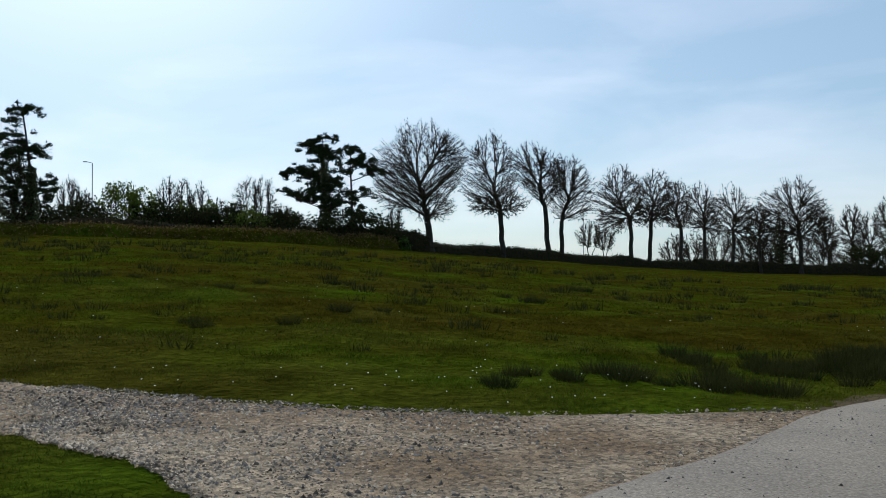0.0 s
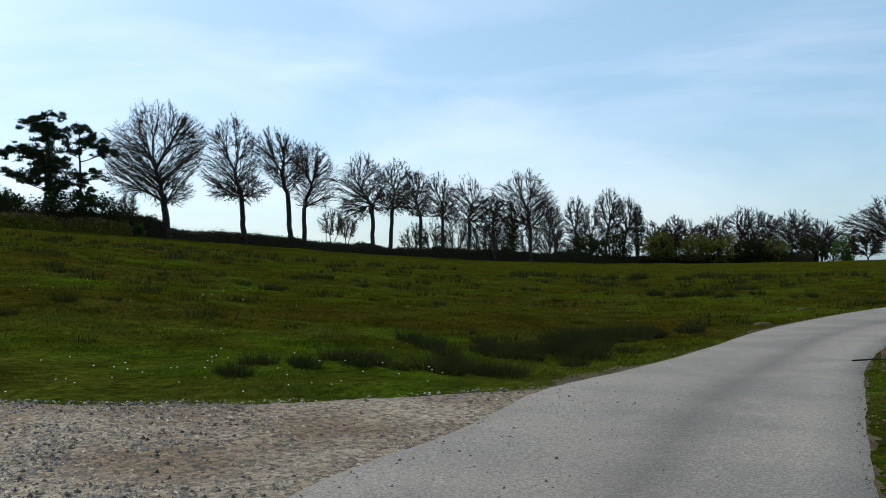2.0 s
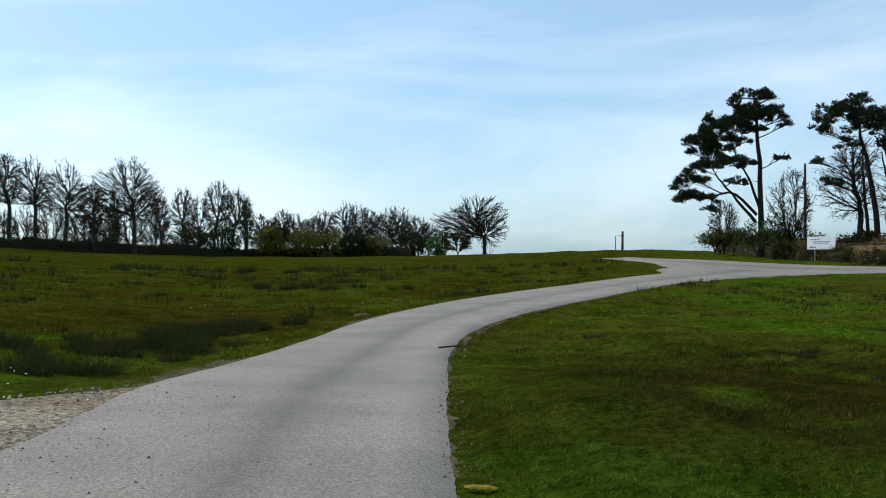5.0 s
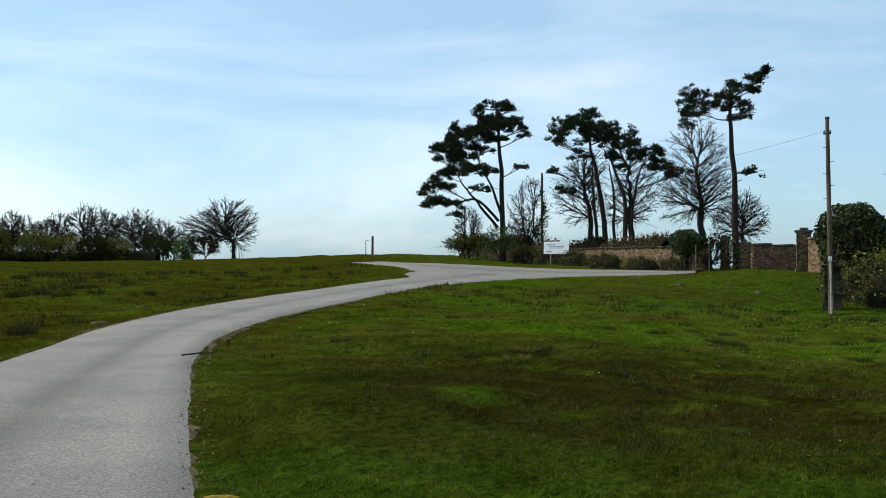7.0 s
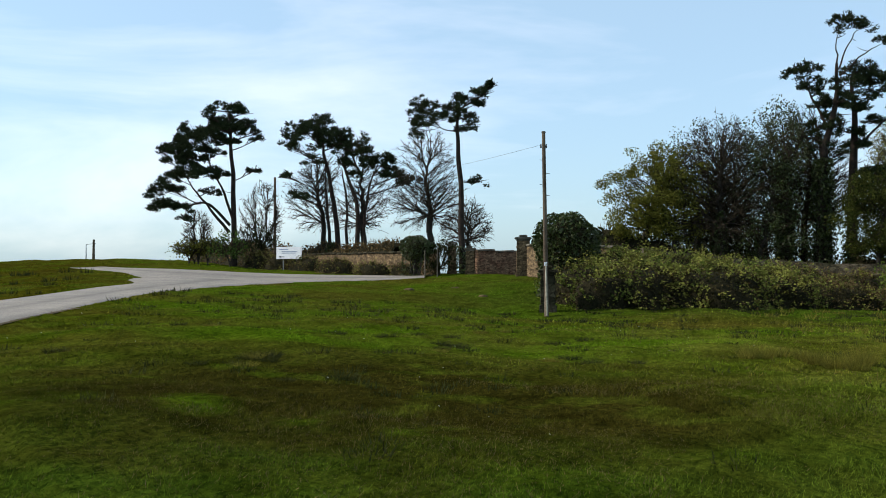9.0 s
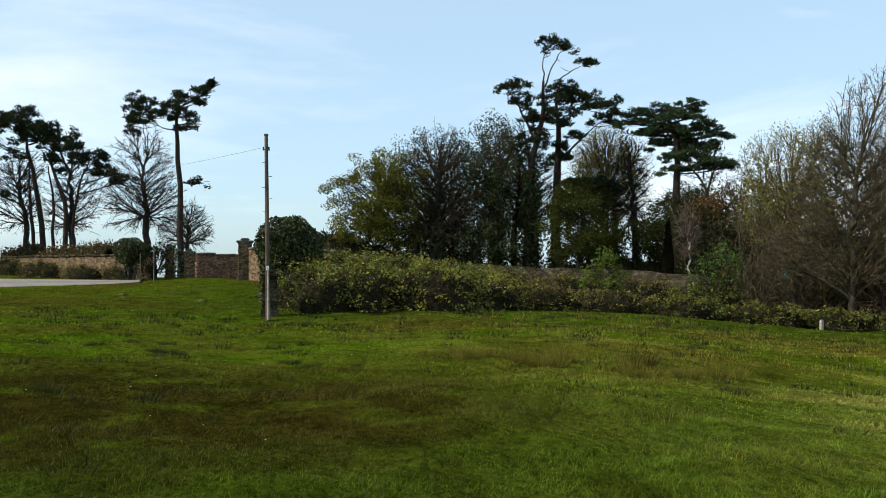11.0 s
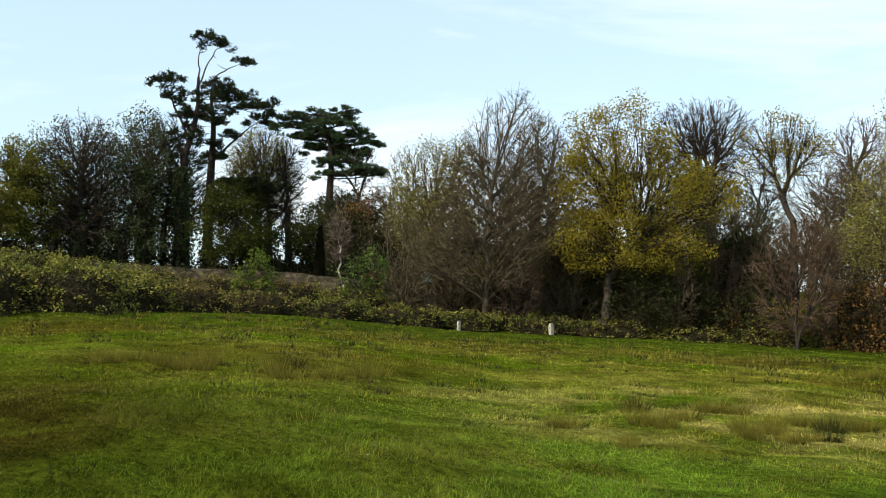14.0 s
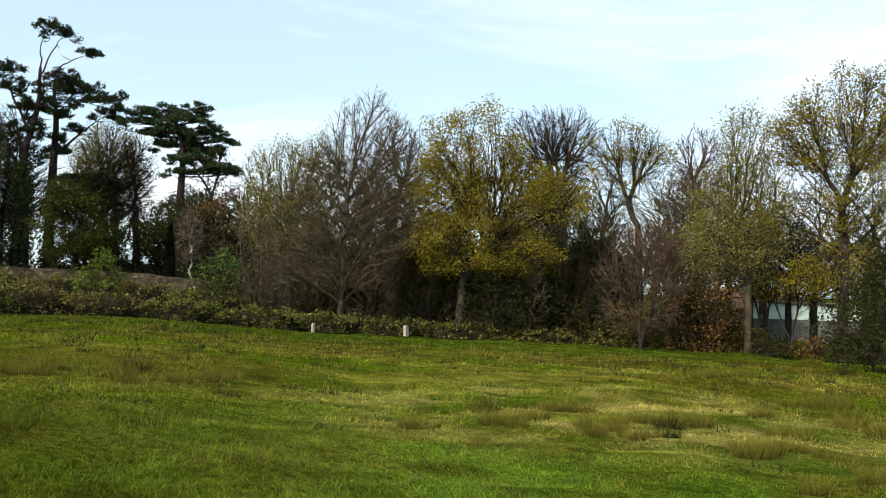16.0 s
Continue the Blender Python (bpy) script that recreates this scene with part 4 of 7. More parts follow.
def budding_tree(x, y, lobes, fork=None, tips=500, seed=0, leaves_n=None, girth=0.8, **kw):
    e = rooted("budding_tree", x, y, "tree breaking into pale yellow-green leaf", "tree")
    T, rng = grown(e, x, y, lobes, fork, tips, seed, trunk_radius(lobes) * girth, M_GREYBARK, M_BROWNTWIG, leader=0.3)
    n = int(1.9 * kw.get("leaves", 3000))
    P = T[rng.integers(0, len(T), n)] + puff(rng, n, 0.45)
    part("foliage", leaves(P, 0.08 + 0.4 * far_scale(x, y), rng), LEAF["bud"], e, "sparse yellow-green young leaves")


def oak(x, y, lobes, fork=None, tips=500, seed=0, girth=1.0, **kw):
    e = rooted("oak_tree", x, y, "oak with fresh golden-yellow leaves", "tree")
    T, rng = grown(e, x, y, lobes, fork, tips, seed, trunk_radius(lobes) * girth, M_BARK, M_TWIG, sprigs=2, leader=0.25)
    n = int(1.8 * kw.get("leaves", 6000))
    keep = T[rng.permutation(len(T))[:max(30, len(T) // 4)]]
    P = keep[rng.integers(0, len(keep), n)] + puff(rng, n, [0.55, 0.55, 0.4])
    part("foliage", leaves(P, 0.09 + 0.5 * far_scale(x, y), rng), LEAF["oaky"], e, "golden-yellow young leaves")


def birch(x, y, lobes, fork=None, tips=160, seed=0):
    e = rooted("birch_tree", x, y, "young bare birch with a pale stem", "tree")
    grown(e, x, y, lobes, fork or (0.1, 1.2), tips, seed, 0.07, M_BIRCH, M_PINKTWIG, sprigs=2)


def evergreen(x, y, lobes, tone="dark", seed=0, **kw):
    e = rooted("evergreen_tree", x, y, {"olive": "rounded olive-green evergreen oak", "holly": "dense dark holly tree"}.get(tone, "dense dark evergreen tree"), "tree")
    T, rng = grown(e, x, y, lobes, None, 260, seed, trunk_radius(lobes) * 0.9, M_BARK, M_TWIG, sprigs=1, more=1)
    n = int(1.5 * kw.get("leaves", 8000))
    keep = in_lobes(lobes, 260, rng, 0.6, rough=2.4)
    P = keep[rng.integers(0, len(keep), n)] + puff(rng, n, [0.42, 0.42, 0.28])
    P[:, 2] = np.maximum(P[:, 2], 0.1)
    part("foliage", leaves(P, 0.10 + 0.6 * far_scale(x, y), rng), LEAF[tone], e)


def ivied_tree(x, y, lobes, seed=0, **kw):
    e = rooted("ivied_tree", x, y, "leafless tree smothered in dark ivy", "tree")
    T, rng = grown(e, x, y, lobes, None, 330, seed, trunk_radius(lobes), M_BARK, M_TWIG)
    n = int(0.6 * kw.get("leaves", 3500))
    keep = in_lobes(lobes, 200, rng, 0.3, rough=2.2)
    P = keep[rng.integers(0, len(keep), n)] + puff(rng, n, [0.38, 0.38, 0.5])
    P[:, 2] = np.maximum(P[:, 2], 0.1)
    part("ivy", leaves(P, 0.11 + 0.6 * far_scale(x, y), rng), M_IVY, e, "dark ivy over stem and limbs")
    ivy_sleeve(e, min(l[1] for l in lobes), trunk_radius(lobes) * 1.4, rng, far_scale(x, y))


def bare_shrub(x, y, lobes, tips=300, seed=0, brown=0, red=0):
    e = rooted("bare_shrub", x, y, "leafless reddish-brown shrub thicket" if red else "leafless brown shrub in rough grass", "shrub")
    tw = M_REDTWIG if red else M_BROWNTWIG if brown else M_TWIG
    grown(e, x, y, lobes, (0.0, 0.35), tips, seed, 0.10, M_GREYBARK if brown else M_BARK, tw, shell=0.15, thick=30, more=0.9, leader=0.0)


def thicket_bush(x, y, lobes, seed=0):
    e = rooted("thicket", x, y, "dense leafless thicket under the beeches", "shrub", "thickets on the ridge")
    grown(e, x, y, lobes, (0.0, 0.4), 300, seed, 0.14, M_BARK, M_TWIG, sprigs=3, shell=0.1, thick=24, leader=0.0)


def leafy_bush(x, y, lobes, tone="green", seed=0):
    words = {"dark": "dense dark evergreen bush", "olive": "scrubby bush of olive-green leaf", "green": "fresh green leafy bush", "spring": "bush in bright spring leaf",
             "dry": "tangle of dry brown brambles and bracken", "copper": "leafy shrub in copper-brown leaf", "oaky": "young oak scrub in fresh golden leaf"}
    e = rooted("bush", x, y, words[tone], "bush")
    f = far_scale(x, y)
    T, rng = grown(e, x, y, lobes, (0.0, 0.3), 130, seed, 0.08, M_BARK, M_TWIG, sprigs=2, shell=0.2, thick=30, more=1, leader=0.0)
    area = sum(l[2] * l[3] for l in lobes)
    far = f > 0.1
    size = 0.09 + (1.7 if far else 0.95) * f
    n = int(np.clip((36.0 if far else 20.0 if tone == "spring" else 13.0 if tone in ("dark", "green", "dry", "spring") else 9.0) * area / size ** 2, 600, 2300))
    keep = in_lobes(lobes, 120, rng, 0.45, rough=2.2)
    lump = max(0.25, 0.2 * lobes[0][2])
    P = keep[rng.integers(0, len(keep), n)] + puff(rng, n, [lump, lump, lump * 0.8])
    P[:, 2] = np.maximum(P[:, 2], 0.05)
    part("foliage", leaves(P, size, rng), LEAF[tone], e)


def lumpy(rx, ry, h, rng, n=26, m=9, steep=0.7):
    """A closed lumpy mound standing on the ground."""
    a, b = np.linspace(0, 2 * np.pi, n, endpoint=False), np.linspace(0, np.pi / 2, m)
    A, B = np.meshgrid(a, b)
    ph = rng.uniform(0, 6, 4)
    k = 1 + 0.09 * np.sin(3 * A + ph[0]) + 0.07 * np.sin(5 * A + 4 * B + ph[1]) + 0.05 * np.sin(9 * A + ph[2] + 7 * B)
    V = np.stack([np.cos(A) * np.cos(B) ** steep * rx * k, np.sin(A) * np.cos(B) ** steep * ry * k, np.sin(B) * h * (0.9 + 0.1 * k) - 0.1], -1)
    i, j = np.meshgrid(np.arange(m - 1), np.arange(n), indexing="ij")
    F = np.stack([i * n + j, i * n + (j + 1) % n, (i + 1) * n + (j + 1) % n, (i + 1) * n + j], -1).reshape(-1, 4)
    return V.reshape(-1, 3), F, V


def ivy_mound(x, y, lobes, seed=0):
    dx, dz, rx, rz = lobes[0]
    e = rooted("ivy_mound", x, y, "rounded mass of ivy grown over the wall", "ivy")
    rng = np.random.default_rng(seed)
    n = int(3000 * rx * rz)
    d = rng.normal(size=(n, 3))
    d /= np.linalg.norm(d, axis=1, keepdims=True)
    low = rng.uniform(size=n) < 0.3
    lump = 1 + 0.05 * np.sin(7 * d[:, 0] + 3 * d[:, 1]) + 0.04 * np.sin(11 * d[:, 2] + 5 * d[:, 0])
    P = d * np.where(low[:, None], [rx * 0.92, rx * 0.75, max(dz, 0.5)], [rx, rx * 0.85, rz]) * (lump * rng.uniform(0.86, 1.04, n))[:, None]
    P += np.where(low[:, None], [dx, 0, 0.1], [dx, 0, dz])
    P[:, 2] = np.maximum(P[:, 2], 0.05)
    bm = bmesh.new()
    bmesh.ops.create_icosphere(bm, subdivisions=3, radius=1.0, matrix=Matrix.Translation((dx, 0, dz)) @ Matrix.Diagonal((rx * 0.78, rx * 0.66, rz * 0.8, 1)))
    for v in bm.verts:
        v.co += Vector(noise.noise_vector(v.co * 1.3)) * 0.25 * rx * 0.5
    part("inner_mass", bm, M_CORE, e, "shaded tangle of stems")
    st = [((rng.normal() * rx * 0.3, rng.normal() * rx * 0.3, 0), (dx + rng.normal() * rx * 0.4, rng.normal() * rx * 0.3, dz)) for _ in range(14)]
    part("trunk", tubes([s[0] for s in st], [s[1] for s in st], 0.07, 0.04, 5), M_BARK, e)
    part("foliage", leaves(P, 0.15, rng), M_IVY, e)


def bramble(x, y, rx, ry, h, turn, tone, seed, density=290):
    e = thing("bramble_bank", x, y, ground_at(x, y), turn, {"dry": "bank of brown dead brambles", "bramble": "sprawling bank of green brambles"}[tone], "brambles", "bramble banks", "stuff")
    rng = np.random.default_rng(seed)
    # solid core whose dark colour gives the shade behind the leaves
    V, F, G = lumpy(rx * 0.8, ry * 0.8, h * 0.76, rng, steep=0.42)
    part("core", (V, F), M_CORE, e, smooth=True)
    # sprays of leaves along arching canes that spring from the mound
    k = int(26 * rx * ry) + 30
    i, j = rng.integers(0, G.shape[0], k), rng.integers(0, G.shape[1], k)
    c = G[i, j] * 1.08
    out = c * [1, 1, 0.6] + [0, 0, 0.5 * h]
    out /= np.linalg.norm(out, axis=1, keepdims=True)
    reach = rng.uniform(0.3, 0.95, k) * (0.45 + 0.22 * h)
    side = rng.normal(size=(k, 3)) * [0.6, 0.6, 0.25]
    n = int(density * rx * ry * 1.6)
    q, f = rng.integers(0, k, n), rng.uniform(0, 1, (n, 1)) ** 0.7
    P = c[q] + (out[q] * (f - 0.25) + side[q] * f * 0.8 + np.array([0, 0, 0.55]) * f - np.array([0, 0, 0.75]) * f * f) * reach[q][:, None] + rng.normal(size=(n, 3)) * 0.08
    P[:, 2] = np.maximum(P[:, 2], 0.03)
    low = np.clip(1.15 - P[:, 2] / (0.75 * h), 0, 1)
    dry = rng.uniform(size=n) < (0.7 if tone == "dry" else 0.08 + 0.22 * low)
    part("foliage", leaves(P[~dry], 0.125, rng, 0.4), LEAF["bramble"], e)
    part("dead_foliage", leaves(P[dry], 0.085, rng, 0.3), LEAF["dry"], e)
    n = int(210 * rx * ry)
    i, j = rng.integers(0, G.shape[0] - 1, n), rng.integers(0, G.shape[1], n)
    f, g = rng.uniform(0, 1, (n, 1)), rng.uniform(0, 1, (n, 1))
    j3 = (j + 1) % G.shape[1]
    O = (G[i, j] * (1 - f) + G[i + 1, j] * f) * (1 - g) + (G[i, j3] * (1 - f) + G[i + 1, j3] * f) * g
    part("old_foliage", leaves(O * 1.06 + rng.normal(size=(n, 3)) * 0.07 + [0, 0, 0.05], 0.13, rng, 0.2), LEAF["old"], e, "old dark green and brown leaves")
    m = min(k, 240)
    d = out[:m] * 0.7 + side[:m] + [0, 0, 0.35]
    d /= np.linalg.norm(d, axis=1, keepdims=True)
    part("cane_tangle", spikes(c[:m] * 0.95, d, rng.uniform(0.4, 1.2, m), 0.022, rng), M_REDTWIG, e, "arching reddish canes")


def needles(pads, rng, f, per=15.0, L=0.16, droop=0.0):
    """Needle tufts on many small flat-bottomed clumps, gathered into uneven pads (x, y, z, rx, ry, rz)."""
    P, U = [], []
    for x, y, z, rx, ry, rz in pads:
        k = max(7, int(7.5 * rx * ry))
        a = rng.uniform(0, 2 * np.pi, k)
        rr = rng.uniform(0.0, 1.0, k) ** 0.6
        tilt = rng.normal(size=2) * 0.12
        dx, dy = rx * rr * np.cos(a), ry * rr * np.sin(a)
        dome = rz * (1.1 * (1 - rr ** 2) - 0.45)
        c = np.stack([x + dx, y + dy, z + tilt[0] * dx + tilt[1] * dy + dome + rz * rng.normal(size=k) * 0.35], 1)
        n = int(per * max(1.5, rx * ry * 3.1))
        share = rng.uniform(0.3, 1.7, k)
        q = rng.choice(k, n, p=share / share.sum())
        s = (0.36 * share ** 0.4 * (0.75 + 0.2 * rx))[q][:, None]
        o = puff(rng, n, 0.62)
        o[:, 2] = np.where(o[:, 2] < 0, o[:, 2] * 0.3, o[:, 2] * (0.75 if droop < 0.3 else 0.4))
        P.append(c[q] + o * s)
        U.append(o)
    P, U = np.concatenate(P), np.concatenate(U)
    m = 4
    D = rng.normal(size=(len(P) * m, 3)) * [0.8, 0.8, 0.6] + np.repeat(U, m, 0) * 1.2 + [0, 0, 0.5 - droop]
    D /= np.linalg.norm(D, axis=1, keepdims=True)
    Q = np.repeat(P, m, 0) + rng.normal(size=(len(P) * m, 3)) * 0.05
    return spikes(Q, D, (L + 0.7 * f) * rng.uniform(0.6, 1.2, len(Q)), 0.045 + 0.58 * f, rng)


def conifer(e, x, y, lobes, seed, girth, bark, leaf, ivy, per, droop, stems=None, rise=0.8):
    """A trunk, or several leaning stems given as lines of (dx, dz), with limbs that carry the needle pads."""
    rng = np.random.default_rng(seed)
    f = far_scale(x, y)
    L = sorted([(a, b, c * 1.15 + 0.12, d * 1.35 + 0.1) for a, b, c, d in lobes], key=lambda l: -l[1])
    H = L[0][1]
    stems = stems or [[(0, 0), (L[0][0] * 0.33, H * 0.5), (L[0][0], H)]]
    r0 = (0.0135 * H + 0.05) * girth
    on_stem = []
    for i, pts in enumerate(stems):
        top = pts[-1][1]
        n = 11
        c = spline(pts, n)
        line = np.stack([c[:, 0] + rng.normal(size=n) * 0.04, rng.normal(size=n) * 0.05 + 0.25 * i, c[:, 1]], 1)
        line[0] = (pts[0][0], 0.2 * i, -0.15 if pts[0][1] <= 0 else pts[0][1])
        g = r0 if i == 0 else r0 * 0.7 * max(0.16, 1 - 0.95 * pts[0][1] / H)
        rad = g * (1.12 - 0.85 * np.linspace(0, 1, n))
        part("trunk", tubes(line[:-1], line[1:], rad[:-1], rad[1:], 8), bark, e, smooth=True)
        q = np.linspace(0.2, 1, 40) * (n - 1)
        on_stem.append(np.stack([np.interp(q, np.arange(n), line[:, a]) for a in range(3)] + [np.interp(q, np.arange(n), rad)], 1))
    S = np.concatenate(on_stem)
    pads = []

    def bar(pieces, name):
        part(name, tubes(*[np.array([q[i] for q in pieces]) for i in range(4)], 5), bark, e)

    for dx, dz, rx, rz in L:
        ry = rx * rng.uniform(0.6, 0.9)
        dy = rng.normal() * rx * 0.4
        pads.append((dx, dy, dz - 0.3 * rz - 0.05, rx, ry, rz))
        off = np.abs(S[:, 0] - dx)
        j = int(np.argmin(off + 1.6 * np.abs(dz - rz * 0.6 - 0.45 * rise * off - S[:, 2])))
        s, rs = S[j, :3], S[j, 3]
        c = np.array([dx, dy, dz - rz * 0.4])
        mid = s * 0.45 + c * 0.55 + np.array([0, 0, -0.08 * np.linalg.norm(c - s)])
        rl = min(0.035 + 0.028 * rx * girth, rs * 0.7)
        pts = [s * (1 - t) ** 2 + 2 * mid * t * (1 - t) + c * t * t for t in np.linspace(0, 1, 6)]
        limb = [(pts[i], pts[i + 1], rl * (1 - 0.12 * i), rl * (1 - 0.12 * (i + 1))) for i in range(5)]
        for _ in range(14):
            t = rng.uniform(0.35, 1)
            o = s * (1 - t) ** 2 + 2 * mid * t * (1 - t) + c * t * t
            a, rr = rng.uniform(0, 6.28), math.sqrt(rng.uniform(0.1, 1))
            limb.append((o, np.array([dx + rx * rr * math.cos(a), dy + ry * rr * math.sin(a), dz + rng.uniform(-0.6, 0.3) * rz]), rl * 0.35, 0.012 + 0.07 * f))
        bar(limb, "limb")
    # dead stubs on the bare stems
    for _ in range(12):
        j = rng.integers(len(S))
        o = S[j, :3]
        a = rng.uniform(0, 6.28)
        d = np.array([math.cos(a), math.sin(a), rng.uniform(-0.1, 0.35)]) * rng.uniform(0.5, 1.7)
        bar([(o, o + d * 0.6, 0.03, 0.02), (o + d * 0.6, o + d + [0, 0, 0.1], 0.02, 0.01 + 0.04 * f)], "dead_stub")
    part("needle_foliage", needles(pads, rng, f, per, droop=droop), leaf, e, "dark flat-topped needle clumps")
    if ivy:
        ivy_sleeve(e, ivy * H, r0 * 3.0, rng, f, stems[0][-1][0] / max(H, 1) * 0.4)


def pine(x, y, lobes, seed=0, ivy=0.0, girth=1.0, stems=None, rise=0.8):
    e = rooted("pine_tree", x, y, "tall wind-shaped pine with flat dark crown", "tree", "old pines")
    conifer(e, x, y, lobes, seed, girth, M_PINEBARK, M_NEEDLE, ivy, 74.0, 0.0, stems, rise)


def cedar(x, y, lobes, seed=0, stems=None):
    e = rooted("cedar_tree", x, y, "cedar with level tiers of green needles", "tree")
    conifer(e, x, y, lobes, seed, 1.3, M_PINEBARK, M_CEDAR, 0.0, 80.0, 0.5, stems, 0.25)


# beeches along the ridge
beech(-1.6, 130.0, [(-1.2,11.9,6.5,5.64),(3.1,13.0,1.99,2.97),(-4.6,8.8,3.43,3.76),(0.3,6.0,3.43,2.04)], fork=(-0.4, 4.7), tips=1300, seed=1, girth=1.25)
beech(9.2, 149.7, [(-1.8,12.8,5.0,6.5),(-0.4,8.3,4.69,2.17)], fork=(-0.3, 7.1), tips=800, seed=2)
beech(17.6, 161.0, [(-3.1,16.2,3.38,3.9),(-0.8,14.1,4.05,4.49)], fork=(-0.6, 8.7), tips=500, seed=3)
beech(19.9, 163.8, [(1.9,11.8,4.36,5.37),(0.8,14.6,3.44,3.78)], fork=(0.1, 7.0), tips=500, seed=4)
beech(35.0, 181.7, [(-1.7,13.0,5.4,5.79),(-3.2,8.2,3.86,2.79)], fork=(0.1, 9.2), tips=600, seed=5)
beech(39.0, 183.9, [(1.4,13.3,4.7,4.98),(0.1,10.1,3.92,2.83)], fork=(0.3, 9.0), tips=500, seed=6)
beech(47.3, 194.3, [(-0.5,13.0,3.89,5.06)], fork=(0.2, 8.2), tips=350, seed=7)
beech(52.6, 196.1, [(-0.6,12.7,3.95,4.89),(1.7,10.2,2.54,3.67)], fork=(0.1, 8.5), tips=380, seed=8)
beech(58.4, 196.5, [(-0.3,11.4,5.13,6.17),(2.6,9.3,3.13,4.94)], fork=(0.1, 8.2), tips=450, seed=9)
beech(64.3, 197.8, [(0.1,9.8,3.47,5.01)], fork=(0.0, 6.7), tips=260, seed=10)
beech(73.1, 199.0, [(-1.6,12.5,8.25,7.15),(1.9,11.0,4.42,4.85)], fork=(-0.2, 7.6), tips=750, seed=11)
ivied_tree(70.7, 204.1, [(-0.1,7.1,1.38,5.63)], seed=12)
# thin wood at the end of the ridge
beech(93.0, 219.1, [(-0.8,10.6,3.31,5.73)], fork=(0.0, 3.8), tips=290, seed=20)
beech(99.9, 219.3, [(1.0,12.7,4.02,5.81)], fork=(0.0, 3.9), tips=290, seed=21)
beech(105.0, 220.3, [(1.0,11.8,3.73,5.14)], fork=(0.0, 4.1), tips=290, seed=22)
beech(113.4, 209.2, [(-0.4,7.3,3.64,4.3)], fork=(0.0, 3.9), tips=290, seed=23)
beech(120.9, 208.5, [(0.4,6.3,3.68,4.06)], fork=(0.0, 4.0), tips=290, seed=24)
beech(129.0, 207.1, [(0.4,7.8,5.09,5.58)], fork=(0.0, 4.0), tips=290, seed=25)
beech(131.6, 198.3, [(-0.2,6.5,3.97,5.16)], fork=(0.0, 3.8), tips=290, seed=26)
beech(137.2, 198.1, [(-0.4,7.0,5.36,5.22)], fork=(0.0, 3.8), tips=290, seed=27)
beech(144.2, 196.8, [(-0.3,5.9,4.41,4.11)], fork=(0.0, 3.8), tips=290, seed=28)
beech(87.6, 221.3, [(-0.3,9.1,2.65,5.45)], fork=(0.0, 3.6), tips=290, seed=29)
ivied_tree(104.6, 211.6, [(0.0,8.6,1.78,5.47)], seed=31)
beech(115.4, 217.3, [(0.0,5.5,4.1,3.85)], fork=(0.0, 3.4), tips=220, seed=540)
beech(121.2, 217.5, [(0.0,7.1,3.81,4.2)], fork=(0.0, 3.5), tips=220, seed=541)
beech(129.0, 216.5, [(0.0,7.6,4.2,4.55)], fork=(0.0, 3.5), tips=220, seed=542)
beech(133.1, 206.9, [(0.0,8.3,4.44,5.04)], fork=(0.0, 3.3), tips=220, seed=543)
beech(143.5, 203.5, [(0.0,7.6,4.5,5.1)], fork=(0.0, 3.3), tips=220, seed=544)
beech(151.0, 201.8, [(0.0,5.4,3.5,3.64)], fork=(0.0, 3.3), tips=220, seed=545)
beech(112.2, 218.9, [(0.0,6.3,3.42,4.44)], fork=(0.0, 3.4), tips=220, seed=546)
beech(99.9, 228.1, [(0.0,9.2,3.81,6.3)], fork=(0.0, 3.4), tips=220, seed=547)
thicket_bush(51.5, 215.9, [(0.0,4.4,3.6,3.86)], seed=40)
thicket_bush(56.4, 217.8, [(0.0,4.6,4.43,4.43)], seed=41)
thicket_bush(60.5, 213.6, [(0.0,4.7,4.63,4.88)], seed=42)
thicket_bush(67.4, 214.7, [(0.0,5.0,4.43,3.91)], seed=43)
thicket_bush(71.3, 210.3, [(0.0,5.0,3.86,4.37)], seed=44)
thicket_bush(81.9, 209.6, [(0.0,5.5,3.65,4.95)], seed=45)
thicket_bush(69.5, 210.9, [(0.0,5.0,4.88,3.86)], seed=46)
thicket_bush(77.1, 211.4, [(0.0,5.3,3.39,4.43)], seed=47)
leafy_bush(104.8, 200.2, [(0.0,4.0,3.4,2.88)], tone='olive', seed=60)
leafy_bush(112.1, 198.5, [(0.0,3.5,3.96,2.64)], tone='olive', seed=61)
leafy_bush(118.8, 196.9, [(0.0,3.0,4.53,2.93)], tone='olive', seed=62)
leafy_bush(121.7, 190.4, [(0.0,3.1,3.14,2.88)], tone='dark', seed=63)
leafy_bush(126.6, 189.6, [(-0.0,2.6,3.96,2.38)], tone='olive', seed=64)
leafy_bush(134.7, 186.5, [(0.0,2.8,3.46,2.66)], tone='dark', seed=65)
leafy_bush(137.6, 179.3, [(0.0,2.6,2.62,2.62)], tone='green', seed=66)
leafy_bush(90.3, 209.4, [(0.0,3.9,3.96,2.64)], tone='dark', seed=67)
leafy_bush(97.1, 208.5, [(0.0,4.0,4.0,2.93)], tone='dark', seed=68)
beech(128.9, 152.9, [(-4.7,6.5,5.84,3.61),(-1.0,8.1,5.84,4.34),(1.4,5.3,3.34,4.82),(-6.0,4.2,3.61,2.17)], fork=(-0.2, 3.6), tips=800, seed=70, girth=1.4)
thicket_bush(127.1, 159.5, [(0.0,3.0,3.31,2.36)], seed=71)
